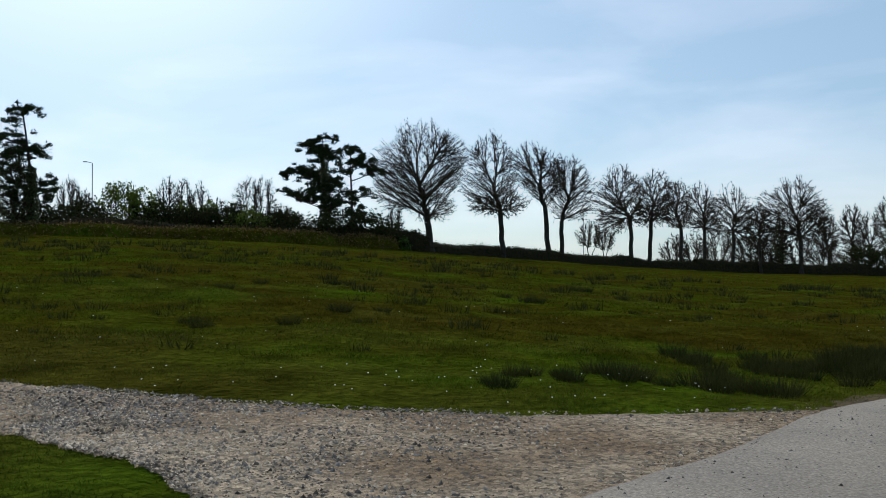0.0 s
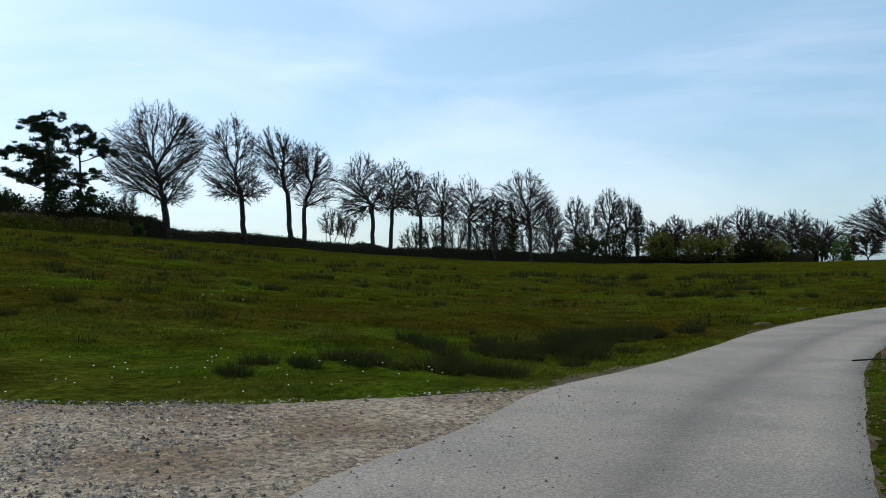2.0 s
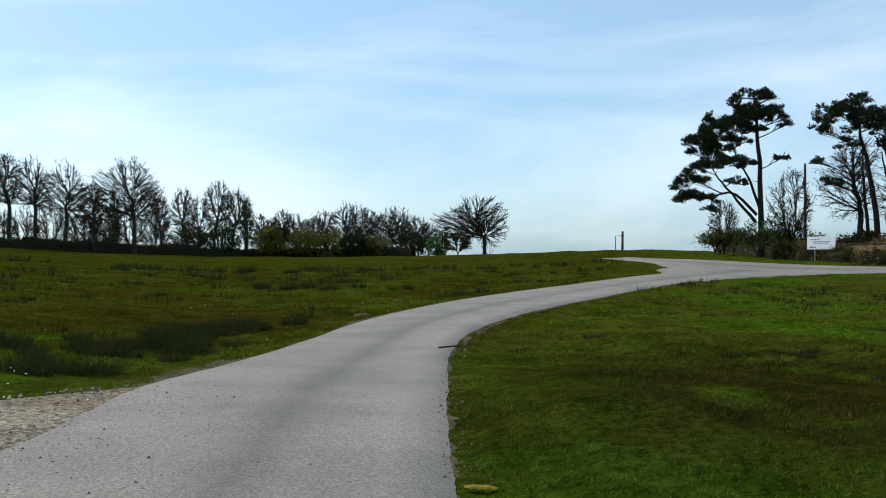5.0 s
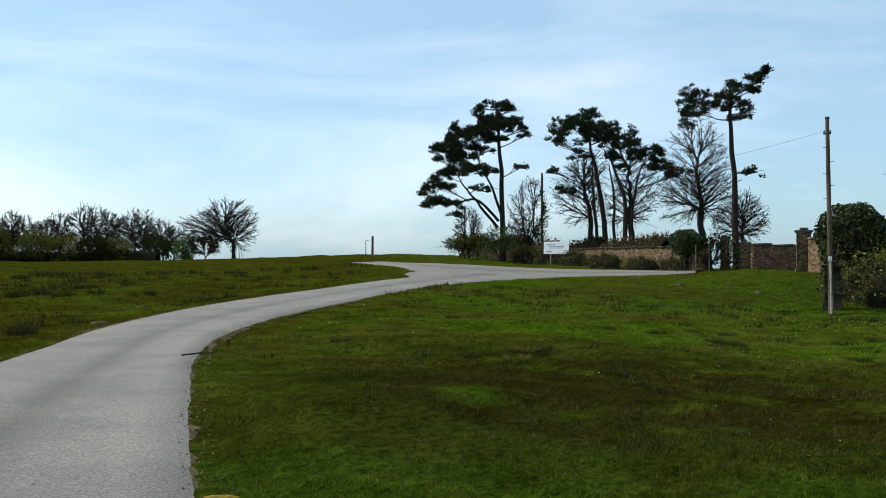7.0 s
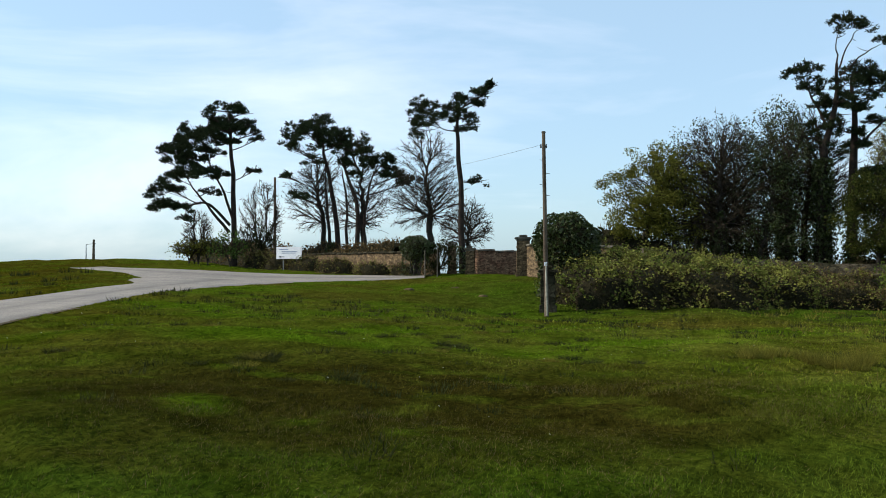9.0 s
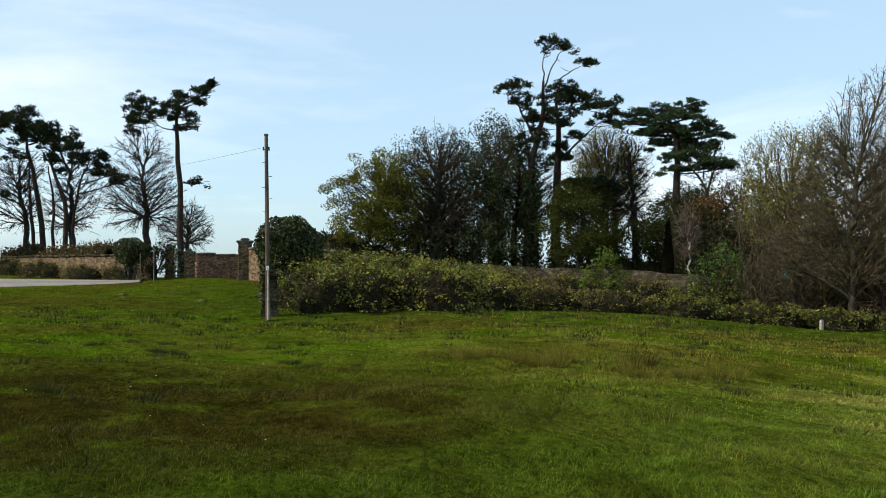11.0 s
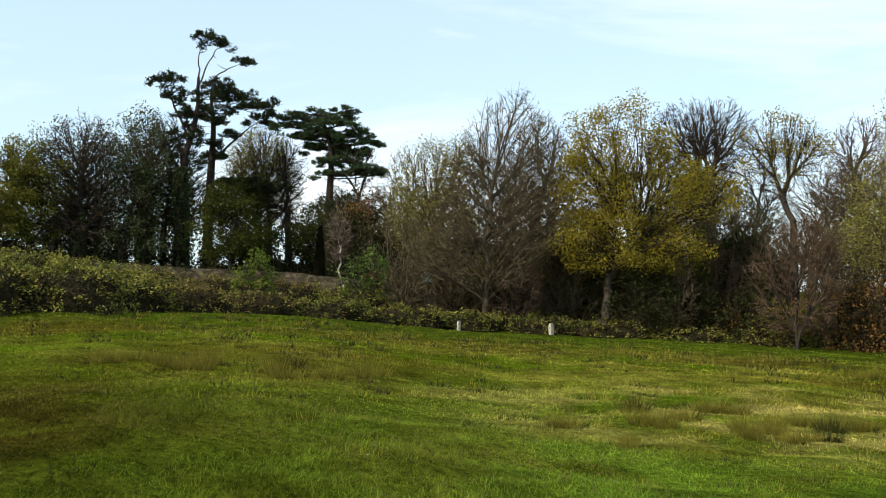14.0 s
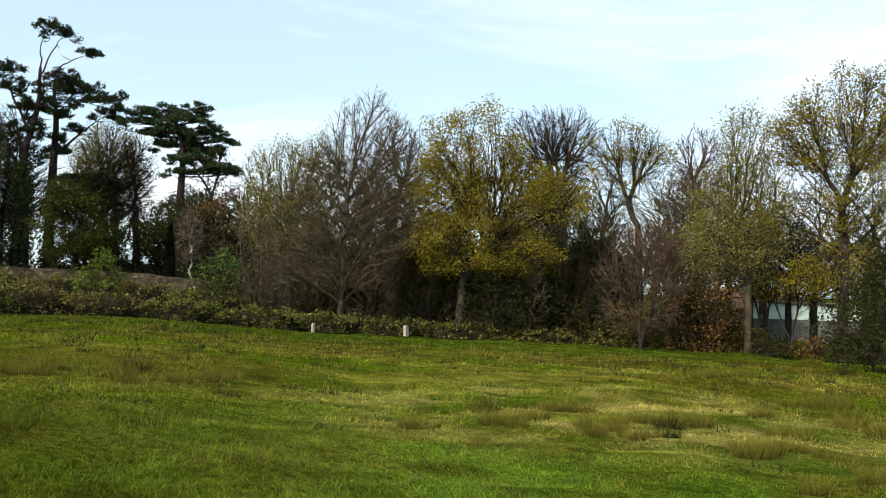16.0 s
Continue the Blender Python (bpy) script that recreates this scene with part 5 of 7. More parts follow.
# pines and shrubs on the near bank
leafy_bush(-42.7, 116.4, [(-0.0,3.3,2.87,1.72)], tone='dark', seed=640)
leafy_bush(-34.7, 120.1, [(-0.0,3.3,2.9,1.74)], tone='dark', seed=641)
leafy_bush(-30.6, 120.2, [(-0.0,2.9,2.58,1.44)], tone='dark', seed=642)
leafy_bush(-27.5, 121.9, [(0.0,3.2,2.61,1.74)], tone='dark', seed=643)
leafy_bush(-23.9, 121.7, [(0.0,2.9,2.58,1.44)], tone='spring', seed=644)
leafy_bush(-19.9, 123.4, [(0.0,2.9,2.61,1.45)], tone='dark', seed=645)
leafy_bush(-48.0, 114.4, [(-0.0,3.2,2.87,1.58)], tone='dark', seed=646)
pine(-44.4, 106.1, [(-1.2,14.0,1.73,0.6),(-2.7,11.1,1.33,0.53),(-1.0,9.8,2.53,0.87),(-2.3,8.0,1.73,0.87),(1.3,6.0,1.33,0.67),(-0.7,5.3,2.26,0.93),(-2.8,5.2,1.2,1.07),(-2.0,12.8,0.8,0.27)], ivy=.55, seed=80)
pine(-49.6, 107.1, [(-0.4,10.8,2.05,0.82),(0.8,7.4,1.23,0.82),(0.2,4.2,1.37,0.96)], seed=81)
pine(-14.5, 121.1, [(-0.3,13.3,1.55,0.49),(-2.2,12.4,1.27,0.49),(-0.7,11.4,2.26,0.71),(-3.1,9.2,1.98,0.49),(-0.7,9.0,2.54,0.78),(-4.1,6.5,1.41,0.42),(-0.3,7.2,2.68,0.78),(0.6,5.1,1.98,0.85),(-2.0,5.8,0.99,0.35)], ivy=.95, seed=82)
pine(-11.4, 123.5, [(-0.2,12.1,1.58,0.5),(1.3,10.6,2.01,0.57),(2.5,9.7,1.29,0.29),(1.2,6.8,1.58,0.5),(-0.8,6.2,1.29,0.65),(0.6,4.2,1.72,0.65),(-1.3,9.8,1.01,0.5)], ivy=.3, seed=83)
leafy_bush(-9.4, 120.6, [(0.0,2.6,3.08,2.24),(2.8,1.7,2.1,1.4)], tone='dark', seed=84)
leafy_bush(-13.4, 119.3, [(0.0,2.3,3.61,1.67)], tone='dark', seed=86)
leafy_bush(-5.1, 121.9, [(0.0,0.8,1.27,0.85)], tone='green', seed=85)
leafy_bush(-39.4, 119.7, [(-0.0,4.6,2.48,2.92)], tone='spring', seed=90)
leafy_bush(-37.2, 121.4, [(-0.0,4.3,2.21,2.21)], tone='spring', seed=91)
leafy_bush(-32.5, 123.8, [(-0.0,3.6,1.93,1.63)], tone='spring', seed=92)
leafy_bush(-26.3, 123.2, [(0.0,3.5,1.61,1.9)], tone='dark', seed=93)
leafy_bush(-29.5, 123.5, [(0.0,3.5,1.62,1.76)], tone='spring', seed=94)
leafy_bush(-21.5, 126.2, [(0.0,3.1,2.52,1.33)], tone='dark', seed=95)
leafy_bush(-45.2, 117.6, [(-0.0,3.1,2.19,1.17)], tone='dark', seed=96)
leafy_bush(-23.4, 124.8, [(0.0,2.7,2.06,1.18)], tone='olive', seed=97)
leafy_bush(-34.5, 123.3, [(-0.0,2.6,1.93,0.89)], tone='dark', seed=98)
bare_shrub(-34.7, 123.2, [(-0.0,5.3,1.63,3.41)], seed=100)
bare_shrub(-33.1, 124.7, [(-0.0,5.4,1.49,3.14)], seed=101)
bare_shrub(-31.3, 126.2, [(-0.0,5.2,1.66,3.01)], seed=102)
bare_shrub(-25.0, 125.5, [(0.0,5.9,1.93,3.11)], seed=103)
bare_shrub(-23.1, 126.9, [(0.0,6.0,1.94,3.14)], seed=104)
bare_shrub(-46.4, 121.5, [(-0.0,5.9,1.66,2.41)], seed=105)
bare_shrub(-20.8, 126.3, [(0.0,3.8,1.78,1.93)], seed=106)
bare_shrub(-6.3, 128.8, [(0.0,3.6,1.34,1.94)], seed=107)
bare_shrub(28.7, 189.8, [(0.0,6.3,2.67,2.67)], seed=108)
bare_shrub(31.1, 187.4, [(0.0,5.2,2.2,2.2)], seed=109)
bare_shrub(-44.5, 121.1, [(-0.0,4.8,1.05,1.94)], seed=110)
# trees round the gate
pine(79.4, 53.9, [(-0.8,15.2,1.56,0.50),(-2.5,14.5,0.67,0.28),(0.6,15.1,0.78,0.28),(-0.7,14.1,2.00,0.50),(1.1,14.0,0.78,0.22),(-1.0,13.3,1.89,0.44),(1.4,13.1,0.78,0.22),(1.9,12.5,0.56,0.17),(-0.7,12.1,1.22,0.22),(-4.4,13.3,0.78,0.44),(-3.6,13.0,2.00,0.50),(-4.9,12.4,1.00,0.39),(-3.4,12.3,1.89,0.44),(-4.7,11.5,1.67,0.33),(-6.7,11.0,0.78,0.22),(-6.2,11.4,0.78,0.22),(-1.8,11.0,0.78,0.22),(-4.4,10.6,1.56,0.33),(-5.4,10.1,1.11,0.28),(-5.7,8.8,1.33,0.28),(-3.9,9.0,2.00,0.33),(-2.3,9.4,1.00,0.28),(-1.8,8.9,0.89,0.22),(-6.7,7.5,1.33,0.39),(-7.5,7.1,0.67,0.33),(-5.7,7.4,1.00,0.22),(-6.2,5.9,1.78,0.33),(-7.5,5.8,0.56,0.22),(-2.6,7.4,0.78,0.17),(-4.7,4.7,0.67,0.17),(1.6,9.4,0.56,0.17)],
     stems=[[(-0.2, 0), (-0.3, 7.7), (-0.6, 12.6), (-0.7, 14.8)], [(-0.3, 4.5), (-1.2, 7.2), (-2.3, 9.3), (-3.1, 12.0)], [(-0.7, 3.3), (-3.3, 6.6), (-4.8, 8.7)], [(-0.6, 4.0), (-2.7, 6.1), (-4.7, 5.8), (-6.7, 5.8)]], seed=120, rise=1.1)
leafy_bush(76.6, 52.7, [(0.0,2.0,1.72,1.18)], tone='green', seed=121)
leafy_bush(79.7, 51.7, [(0.0,3.1,1.98,1.43)], tone='dark', seed=122)
bare_shrub(79.0, 58.0, [(0.0,3.3,1.59,2.04)], seed=123)
bare_shrub(81.6, 52.4, [(0.1,5.3,2.13,3.26)], seed=124, tips=420)
leafy_bush(78.5, 58.7, [(0.0,1.7,1.36,0.79)], tone='olive', seed=125)
leafy_bush(78.7, 56.7, [(0.2,1.9,1.24,0.79)], tone='olive', seed=126)
pine(80.7, 44.2, [(-0.7,14.3,0.96,0.27),(-2.8,13.8,0.85,0.43),(-1.4,13.8,0.75,0.37),(-2.2,13.0,2.02,0.48),(-3.8,12.2,0.75,0.43),(-3.5,11.7,0.64,0.32),(0.1,12.9,1.60,0.48),(-0.7,12.1,1.17,0.43),(0.7,12.4,0.96,0.43),(-4.2,9.2,0.37,0.27),(-3.0,7.3,0.96,0.21),(-1.7,10.6,0.85,0.27)],
     stems=[[(0.9, 0), (0.1, 7.1), (-0.7, 10.8), (-0.8, 12.9)], [(0.1, 0), (-0.5, 6.5), (-0.6, 10.2)]], seed=127, ivy=.2)
pine(80.0, 41.2, [(-0.6,11.6,1.25,0.47),(0.9,12.4,0.63,0.36),(0.7,11.2,1.56,0.47),(2.5,10.9,1.04,0.47),(-0.9,10.1,0.94,0.52),(1.7,10.1,1.25,0.36),(3.0,9.9,0.73,0.31),(3.5,9.1,1.15,0.21),(4.8,8.8,0.83,0.16),(-0.1,9.4,0.52,0.21)],
     stems=[[(-0.0, 0), (-0.0, 6.0), (-1.0, 9.1), (-1.4, 10.9)], [(0.4, 0), (0.9, 7.0), (1.9, 10.1)], [(-0.9, 0), (-1.0, 6.5), (-1.4, 9.6)]], seed=128)
bare_tree(82.1, 45.9, [(-1.0,6.9,2.61,3.27),(-0.2,9.3,2.18,2.18)], fork=(0.0, 4.7), tips=520, seed=129)
bare_tree(83.9, 42.4, [(0.6,7.8,2.39,3.92),(-1.0,6.2,2.39,2.72),(-1.5,12.1,1.63,1.63)], fork=(-0.2, 4.8), tips=600, seed=130)
bare_tree(81.0, 34.4, [(-0.2,9.5,3.16,3.97),(-1.7,6.3,2.55,2.55),(1.4,6.3,2.04,2.55)], fork=(0.0, 5.3), tips=900, seed=131)
pine(76.4, 29.8, [(-3.2,14.7,0.57,0.33),(-2.5,14.3,0.85,0.38),(-3.4,13.9,0.66,0.38),(-2.2,13.6,1.04,0.43),(-1.3,13.4,0.66,0.33),(-3.6,13.1,0.47,0.38),(-2.7,12.9,1.04,0.38),(-3.6,12.2,0.38,0.28),(-1.0,14.1,0.57,0.28),(0.0,14.1,0.66,0.33),(0.4,13.4,0.95,0.38),(1.1,12.9,0.57,0.33),(0.5,12.4,0.57,0.24),(0.2,15.0,0.47,0.19),(1.0,14.9,0.76,0.28),(1.8,15.3,0.66,0.28),(2.4,15.6,0.57,0.24),(2.9,16.1,0.35,0.19),(1.4,14.4,0.47,0.19),(1.7,8.0,0.66,0.19)],
     stems=[[(0.3, 0), (0.2, 6.5), (-0.1, 12.1), (0.1, 13.9)], [(-0.1, 12.1), (-1.3, 12.3), (-2.2, 13.2)]], seed=132, ivy=.15, rise=0.15)
bare_tree(80.4, 30.5, [(0.0,4.4,2.39,2.29)], fork=(0.0, 3.0), tips=420, seed=133)
ivy_mound(66.9, 29.5, [(0.0,2.1,1.25,0.95)], seed=134)
leafy_bush(68.2, 28.2, [(-0.3,1.2,1.5,1.1),(0.4,2.1,0.8,0.6)], tone='dark', seed=135)
leafy_bush(79.6, 58.9, [(-0.0,1.5,1.95,0.8)], tone='olive', seed=139)
ivy_mound(48.3, 13.0, [(0.0,2.7,1.68,1.56)], seed=141)
# grove behind the wall
evergreen(73.1, 11.5, [(-2.0,7.2,2.66,2.83),(-0.2,8.5,2.06,2.06),(-2.7,5.2,2.14,1.46),(0.6,5.9,2.06,2.31)], tone='olive', seed=150, leaves=16000)
bare_tree(73.5, 8.2, [(-0.1,10.5,2.74,2.57),(-1.6,7.9,2.57,3.0),(1.7,8.2,2.57,3.43),(-0.0,5.0,3.43,2.14)], fork=(-0.0, 5.0), tips=1300, seed=151, ivy=.4)
ivied_tree(75.7, 7.2, [(0.1,9.5,2.2,2.46),(-0.3,6.8,1.94,2.64),(-0.8,4.0,2.64,1.32)], seed=152, leaves=9000)
ivied_tree(73.8, 5.6, [(1.6,10.9,2.23,2.49),(1.1,7.8,2.14,3.0),(0.8,4.3,2.83,1.54)], seed=153, leaves=12000)
bare_tree(75.9, 3.7, [(0.1,10.3,2.2,2.64),(-0.3,6.9,2.2,2.64)], fork=(-0.0, 6.0), tips=800, seed=154, ivy=.3)
bare_tree(76.3, 10.2, [(0.1,6.7,2.23,2.68),(2.4,5.5,2.23,2.23)], fork=(-0.0, 4.6), tips=600, seed=157)
bare_tree(79.0, 2.7, [(-0.5,9.0,2.74,3.2),(1.7,7.7,2.29,2.74)], fork=(-0.0, 5.8), tips=700, seed=158)
pine(75.0, 1.5, [(1.6,20.2,0.78,0.22),(2.4,19.9,0.87,0.26),(3.1,19.5,0.61,0.22),(4.2,18.5,0.52,0.17),(4.7,18.2,0.35,0.15),(-1.3,16.9,0.78,0.22),(-0.7,16.6,0.69,0.26),(-1.9,16.6,0.35,0.17),(-0.4,16.0,0.69,0.26),(-0.0,15.2,0.61,0.30),(-0.9,15.4,0.35,0.17),(0.0,14.1,0.87,0.30),(1.3,14.3,0.96,0.30),(1.9,15.6,0.87,0.26),(0.4,13.2,0.78,0.22),(-0.2,12.6,0.61,0.22),(-0.8,11.9,0.69,0.26),(1.3,12.6,0.61,0.17),(0.1,11.1,0.52,0.17),(1.3,10.5,0.69,0.17)],
     stems=[[(0.1, 0), (0.1, 7.9), (0.4, 10.9), (1.1, 14.3), (1.2, 16.9)], [(1.2, 16.5), (1.2, 18.2), (1.4, 19.7)], [(1.3, 16.5), (2.1, 18.5), (2.8, 19.6)], [(1.4, 16.1), (3.1, 17.6), (4.2, 18.2)], [(0.5, 12.6), (-0.5, 14.7), (-1.2, 16.4)]], seed=155, ivy=.5, girth=1.1)
pine(77.0, -0.8, [(0.2,16.8,1.07,0.22),(1.6,16.4,1.16,0.27),(0.9,15.7,1.07,0.31),(2.2,16.2,0.71,0.22),(0.1,14.8,1.07,0.31),(3.3,15.2,1.16,0.27),(4.3,14.7,0.62,0.27),(4.2,15.5,0.62,0.18),(2.5,15.3,0.80,0.22),(3.4,14.3,0.89,0.18),(0.3,13.9,0.98,0.22),(-0.1,12.4,0.89,0.18),(0.3,11.5,1.07,0.18),(1.7,9.3,1.34,0.18),(3.4,9.4,1.11,0.18),(5.2,9.0,0.62,0.15),(1.2,13.1,0.71,0.15)],
     stems=[[(-0.2, 0), (-0.1, 8.2), (-0.0, 12.6), (-0.1, 16.3)], [(0.1, 11.0), (1.6, 12.6), (3.0, 13.9)], [(-0.0, 13.5), (1.6, 15.1), (3.1, 14.9)]], seed=156, ivy=.25, girth=1.4)
budding_tree(79.8, -5.4, [(-0.6,11.6,2.69,2.87),(0.8,9.1,1.85,2.78),(-1.9,9.5,1.85,2.78)], fork=(-0.1, 7.7), tips=1000, seed=160, leaves=8000)
bare_tree(77.7, -6.8, [(-0.1,10.3,1.81,3.16),(-0.7,6.3,2.26,2.26)], fork=(-0.1, 7.6), tips=600, seed=161)
cedar(75.4, -9.6, [(-1.6,15.3,0.88,0.15),(-2.7,14.9,0.97,0.18),(-0.5,14.9,1.32,0.18),(1.0,15.2,1.06,0.18),(1.6,15.6,0.53,0.15),(-2.9,14.3,1.32,0.22),(-1.1,14.2,1.50,0.22),(0.8,14.4,1.58,0.22),(-2.2,13.5,1.32,0.18),(-0.3,13.5,1.58,0.22),(1.5,13.6,1.32,0.18),(2.4,13.9,0.70,0.15),(0.8,12.9,1.50,0.18),(2.6,13.1,1.14,0.18),(-1.1,12.7,0.97,0.18),(1.5,12.4,1.50,0.18),(2.8,12.3,0.70,0.15),(0.4,11.6,1.32,0.18),(1.5,11.6,1.06,0.18),(2.2,10.9,1.32,0.18),(3.3,10.8,0.88,0.18),(4.2,10.8,0.44,0.15),(-0.2,10.6,0.88,0.18)],
     stems=[[(0.2, 0), (0.1, 8.6), (0.1, 12.1), (-0.6, 15.0)]], seed=162)
evergreen(72.0, -2.2, [(0.1,5.5,2.42,2.42),(-0.7,7.4,1.5,1.42),(1.8,4.5,1.67,1.5)], tone='holly', seed=163, leaves=9000)
evergreen(72.3, -9.7, [(0.2,5.8,2.54,2.62),(-1.9,5.0,1.69,1.44),(2.3,5.0,2.11,1.86)], tone='dark', seed=164, leaves=10000)
leafy_bush(73.5, -8.4, [(-0.0,5.3,2.14,2.14)], tone='dark', seed=670)
leafy_bush(73.1, -11.6, [(-0.0,6.2,2.31,2.57)], tone='dark', seed=671)
bare_shrub(70.9, -12.5, [(-0.0,6.4,2.17,2.75)], tips=300, seed=672, red=1)
leafy_bush(69.1, -11.2, [(-0.2,6.6,1.46,1.78)], tone='copper', seed=165)
birch(61.4, -8.8, [(-0.2,5.3,1.01,1.87)], tips=160, seed=166)
leafy_bush(57.9, -3.3, [(0.0,2.0,1.21,1.34)], tone='spring', seed=167)
ivied_tree(78.5, 9.2, [(-0.1,11.4,3.20,1.74),(-1.7,8.5,2.75,2.20),(1.9,8.4,2.75,3.02),(-3.5,5.8,2.75,1.65)], seed=700, leaves=11000)
ivied_tree(78.9, 4.5, [(-0.3,12.7,2.29,1.74),(1.2,10.2,2.10,2.75),(-0.7,7.1,2.29,2.56)], seed=701, leaves=9000)
evergreen(76.9, -3.2, [(-0.5,6.7,2.45,2.76),(0.7,4.3,2.23,1.60)], tone='holly', seed=703, leaves=7000)
evergreen(76.8, -10.3, [(-0.0,6.8,2.60,2.15),(1.6,7.8,2.06,1.62),(-1.3,5.2,2.15,1.79)], tone='dark', seed=704, leaves=8000)
bare_tree(79.8, -4.9, [(-0.1,10.9,2.78,2.78),(-1.4,7.7,2.31,2.31)], fork=(0.0, 4.0), tips=700, seed=705, brown=1)
bare_tree(80.0, 1.0, [(-0.0,9.2,2.78,3.24),(-1.2,12.8,2.08,2.08)], fork=(0.0, 5.0), tips=600, seed=706)
bare_tree(77.7, 14.5, [(0.3,7.8,2.75,2.29),(2.1,9.6,2.29,1.83)], fork=(0.0, 4.0), tips=500, seed=707, brown=1)
# wood along the field
bare_tree(75.1, -11.6, [(-0.1,9.7,2.64,4.4),(0.8,5.8,2.64,2.64)], fork=(0.0, 3.6), tips=420, seed=500, brown=0)
bare_tree(78.3, -16.3, [(-0.1,9.5,2.78,4.17),(0.9,5.4,2.78,2.78)], fork=(0.0, 4.0), tips=420, seed=501, brown=1)
bare_tree(81.0, -22.3, [(-0.1,10.7,2.92,4.38),(1.0,6.3,2.92,2.92)], fork=(0.0, 4.3), tips=420, seed=502, brown=0)
bare_tree(72.4, -23.1, [(-0.1,10.9,2.64,3.96),(0.9,7.0,2.64,2.64)], fork=(0.0, 4.3), tips=420, seed=503, brown=1)
bare_tree(75.1, -27.6, [(-0.1,11.0,2.78,5.1),(0.9,6.8,2.78,2.78)], fork=(0.0, 4.5), tips=420, seed=504, brown=0)
bare_tree(77.2, -33.2, [(-0.1,11.6,2.92,5.35),(0.9,7.2,2.92,2.92)], fork=(0.0, 4.8), tips=420, seed=505, brown=1)
bare_tree(68.2, -33.6, [(-0.1,10.8,2.64,4.4),(0.8,6.9,2.64,2.64)], fork=(0.0, 4.8), tips=420, seed=506, brown=0)
bare_tree(69.9, -38.9, [(-0.0,10.5,2.78,4.63),(0.9,6.4,2.78,2.78)], fork=(0.0, 5.0), tips=420, seed=507, brown=1)
bare_tree(71.6, -44.0, [(-0.0,10.9,2.92,4.38),(0.9,6.7,2.92,2.92)], fork=(0.0, 5.3), tips=420, seed=508, brown=0)
bare_tree(61.6, -44.5, [(-0.0,9.0,3.08,3.96),(0.8,5.3,3.08,2.64)], fork=(0.0, 5.3), tips=420, seed=509, brown=1)
bare_tree(62.4, -50.0, [(-0.0,9.8,3.24,4.63),(0.8,5.9,3.24,2.78)], fork=(0.0, 5.5), tips=420, seed=510, brown=0)
bare_shrub(62.7, -12.6, [(-0.0,4.7,2.08,2.96)], tips=460, seed=560, brown=1)
bare_shrub(65.0, -16.1, [(-0.0,5.4,2.33,3.49)], tips=460, seed=561, brown=1)
bare_shrub(67.2, -19.7, [(-0.0,5.3,2.43,3.65)], tips=460, seed=562, brown=1)
bare_shrub(60.1, -21.9, [(-0.0,5.6,2.22,3.71)], tips=460, seed=563, brown=1)
bare_shrub(62.1, -25.3, [(0.0,5.1,2.33,3.49)], tips=460, seed=564, red=1)
bare_shrub(62.9, -30.7, [(-0.0,6.2,2.43,4.05)], tips=460, seed=565, brown=1)
bare_shrub(56.4, -30.2, [(0.0,5.3,2.22,3.34)], tips=460, seed=566, brown=1)
bare_shrub(57.7, -34.0, [(-0.0,5.9,2.33,3.88)], tips=460, seed=567, brown=1)
bare_shrub(59.0, -37.6, [(0.0,5.4,2.43,3.65)], tips=460, seed=568, brown=1)
bare_shrub(60.7, -20.2, [(-0.0,6.7,2.22,3.71)], tips=460, seed=569, red=1)
bare_shrub(61.1, -27.5, [(-0.0,7.1,2.33,3.88)], tips=460, seed=570, brown=1)
bare_shrub(56.8, -40.9, [(0.0,5.1,2.03,3.24)], tips=460, seed=571, brown=1)
evergreen(58.4, -28.5, [(0.0,4.1,2.11,2.63)], tone='dark', seed=580, leaves=3200)
evergreen(58.6, -32.4, [(0.0,3.2,2.17,2.48)], tone='dark', seed=581, leaves=3200)
evergreen(60.6, -23.5, [(0.0,2.8,1.66,2.11)], tone='holly', seed=582, leaves=3200)
evergreen(57.5, -34.5, [(0.0,4.4,1.71,2.72)], tone='dark', seed=583, leaves=3200)
evergreen(62.3, -18.7, [(0.0,2.9,1.51,1.88)], tone='holly', seed=584, leaves=3200)
ivied_tree(68.6, -13.8, [(0.0,6.5,2.30,2.90),(1.2,4.2,2.2,2.4)], seed=720, leaves=3600)
ivied_tree(66.9, -16.7, [(0.0,7.7,2.30,2.90),(-1.2,4.2,2.2,2.4)], seed=721, leaves=3600)
ivied_tree(66.7, -21.2, [(0.0,8.9,2.30,2.90),(1.2,4.2,2.2,2.4)], seed=722, leaves=3600)
ivied_tree(63.8, -23.4, [(0.0,6.5,2.30,2.90),(-1.2,4.2,2.2,2.4)], seed=723, leaves=3600)
ivied_tree(63.6, -26.7, [(0.0,7.7,2.30,2.90),(1.2,4.2,2.2,2.4)], seed=724, leaves=3600)
ivied_tree(60.3, -29.2, [(0.0,8.9,2.30,2.90),(-1.2,4.2,2.2,2.4)], seed=725, leaves=3600)
ivied_tree(60.0, -32.0, [(0.0,6.5,2.30,2.90),(1.2,4.2,2.2,2.4)], seed=726, leaves=3600)
ivied_tree(59.2, -35.5, [(0.0,7.7,2.30,2.90),(-1.2,4.2,2.2,2.4)], seed=727, leaves=3600)
evergreen(54.3, -25.6, [(0.5,2.6,2.2,2.4)], tone='dark', seed=740, leaves=3200)
ivied_tree(-46.3, 105.5, [(0.0,5.0,2.2,4.0)], seed=741, leaves=5000)
leafy_bush(56.1, -28.7, [(0.0,1.6,2.0,1.8)], tone='dark', seed=745)
leafy_bush(54.0, -30.4, [(0.0,1.3,2.0,1.5)], tone='copper', seed=746)
leafy_bush(52.2, -31.6, [(0.0,1.4,2.0,1.7)], tone='dark', seed=747)
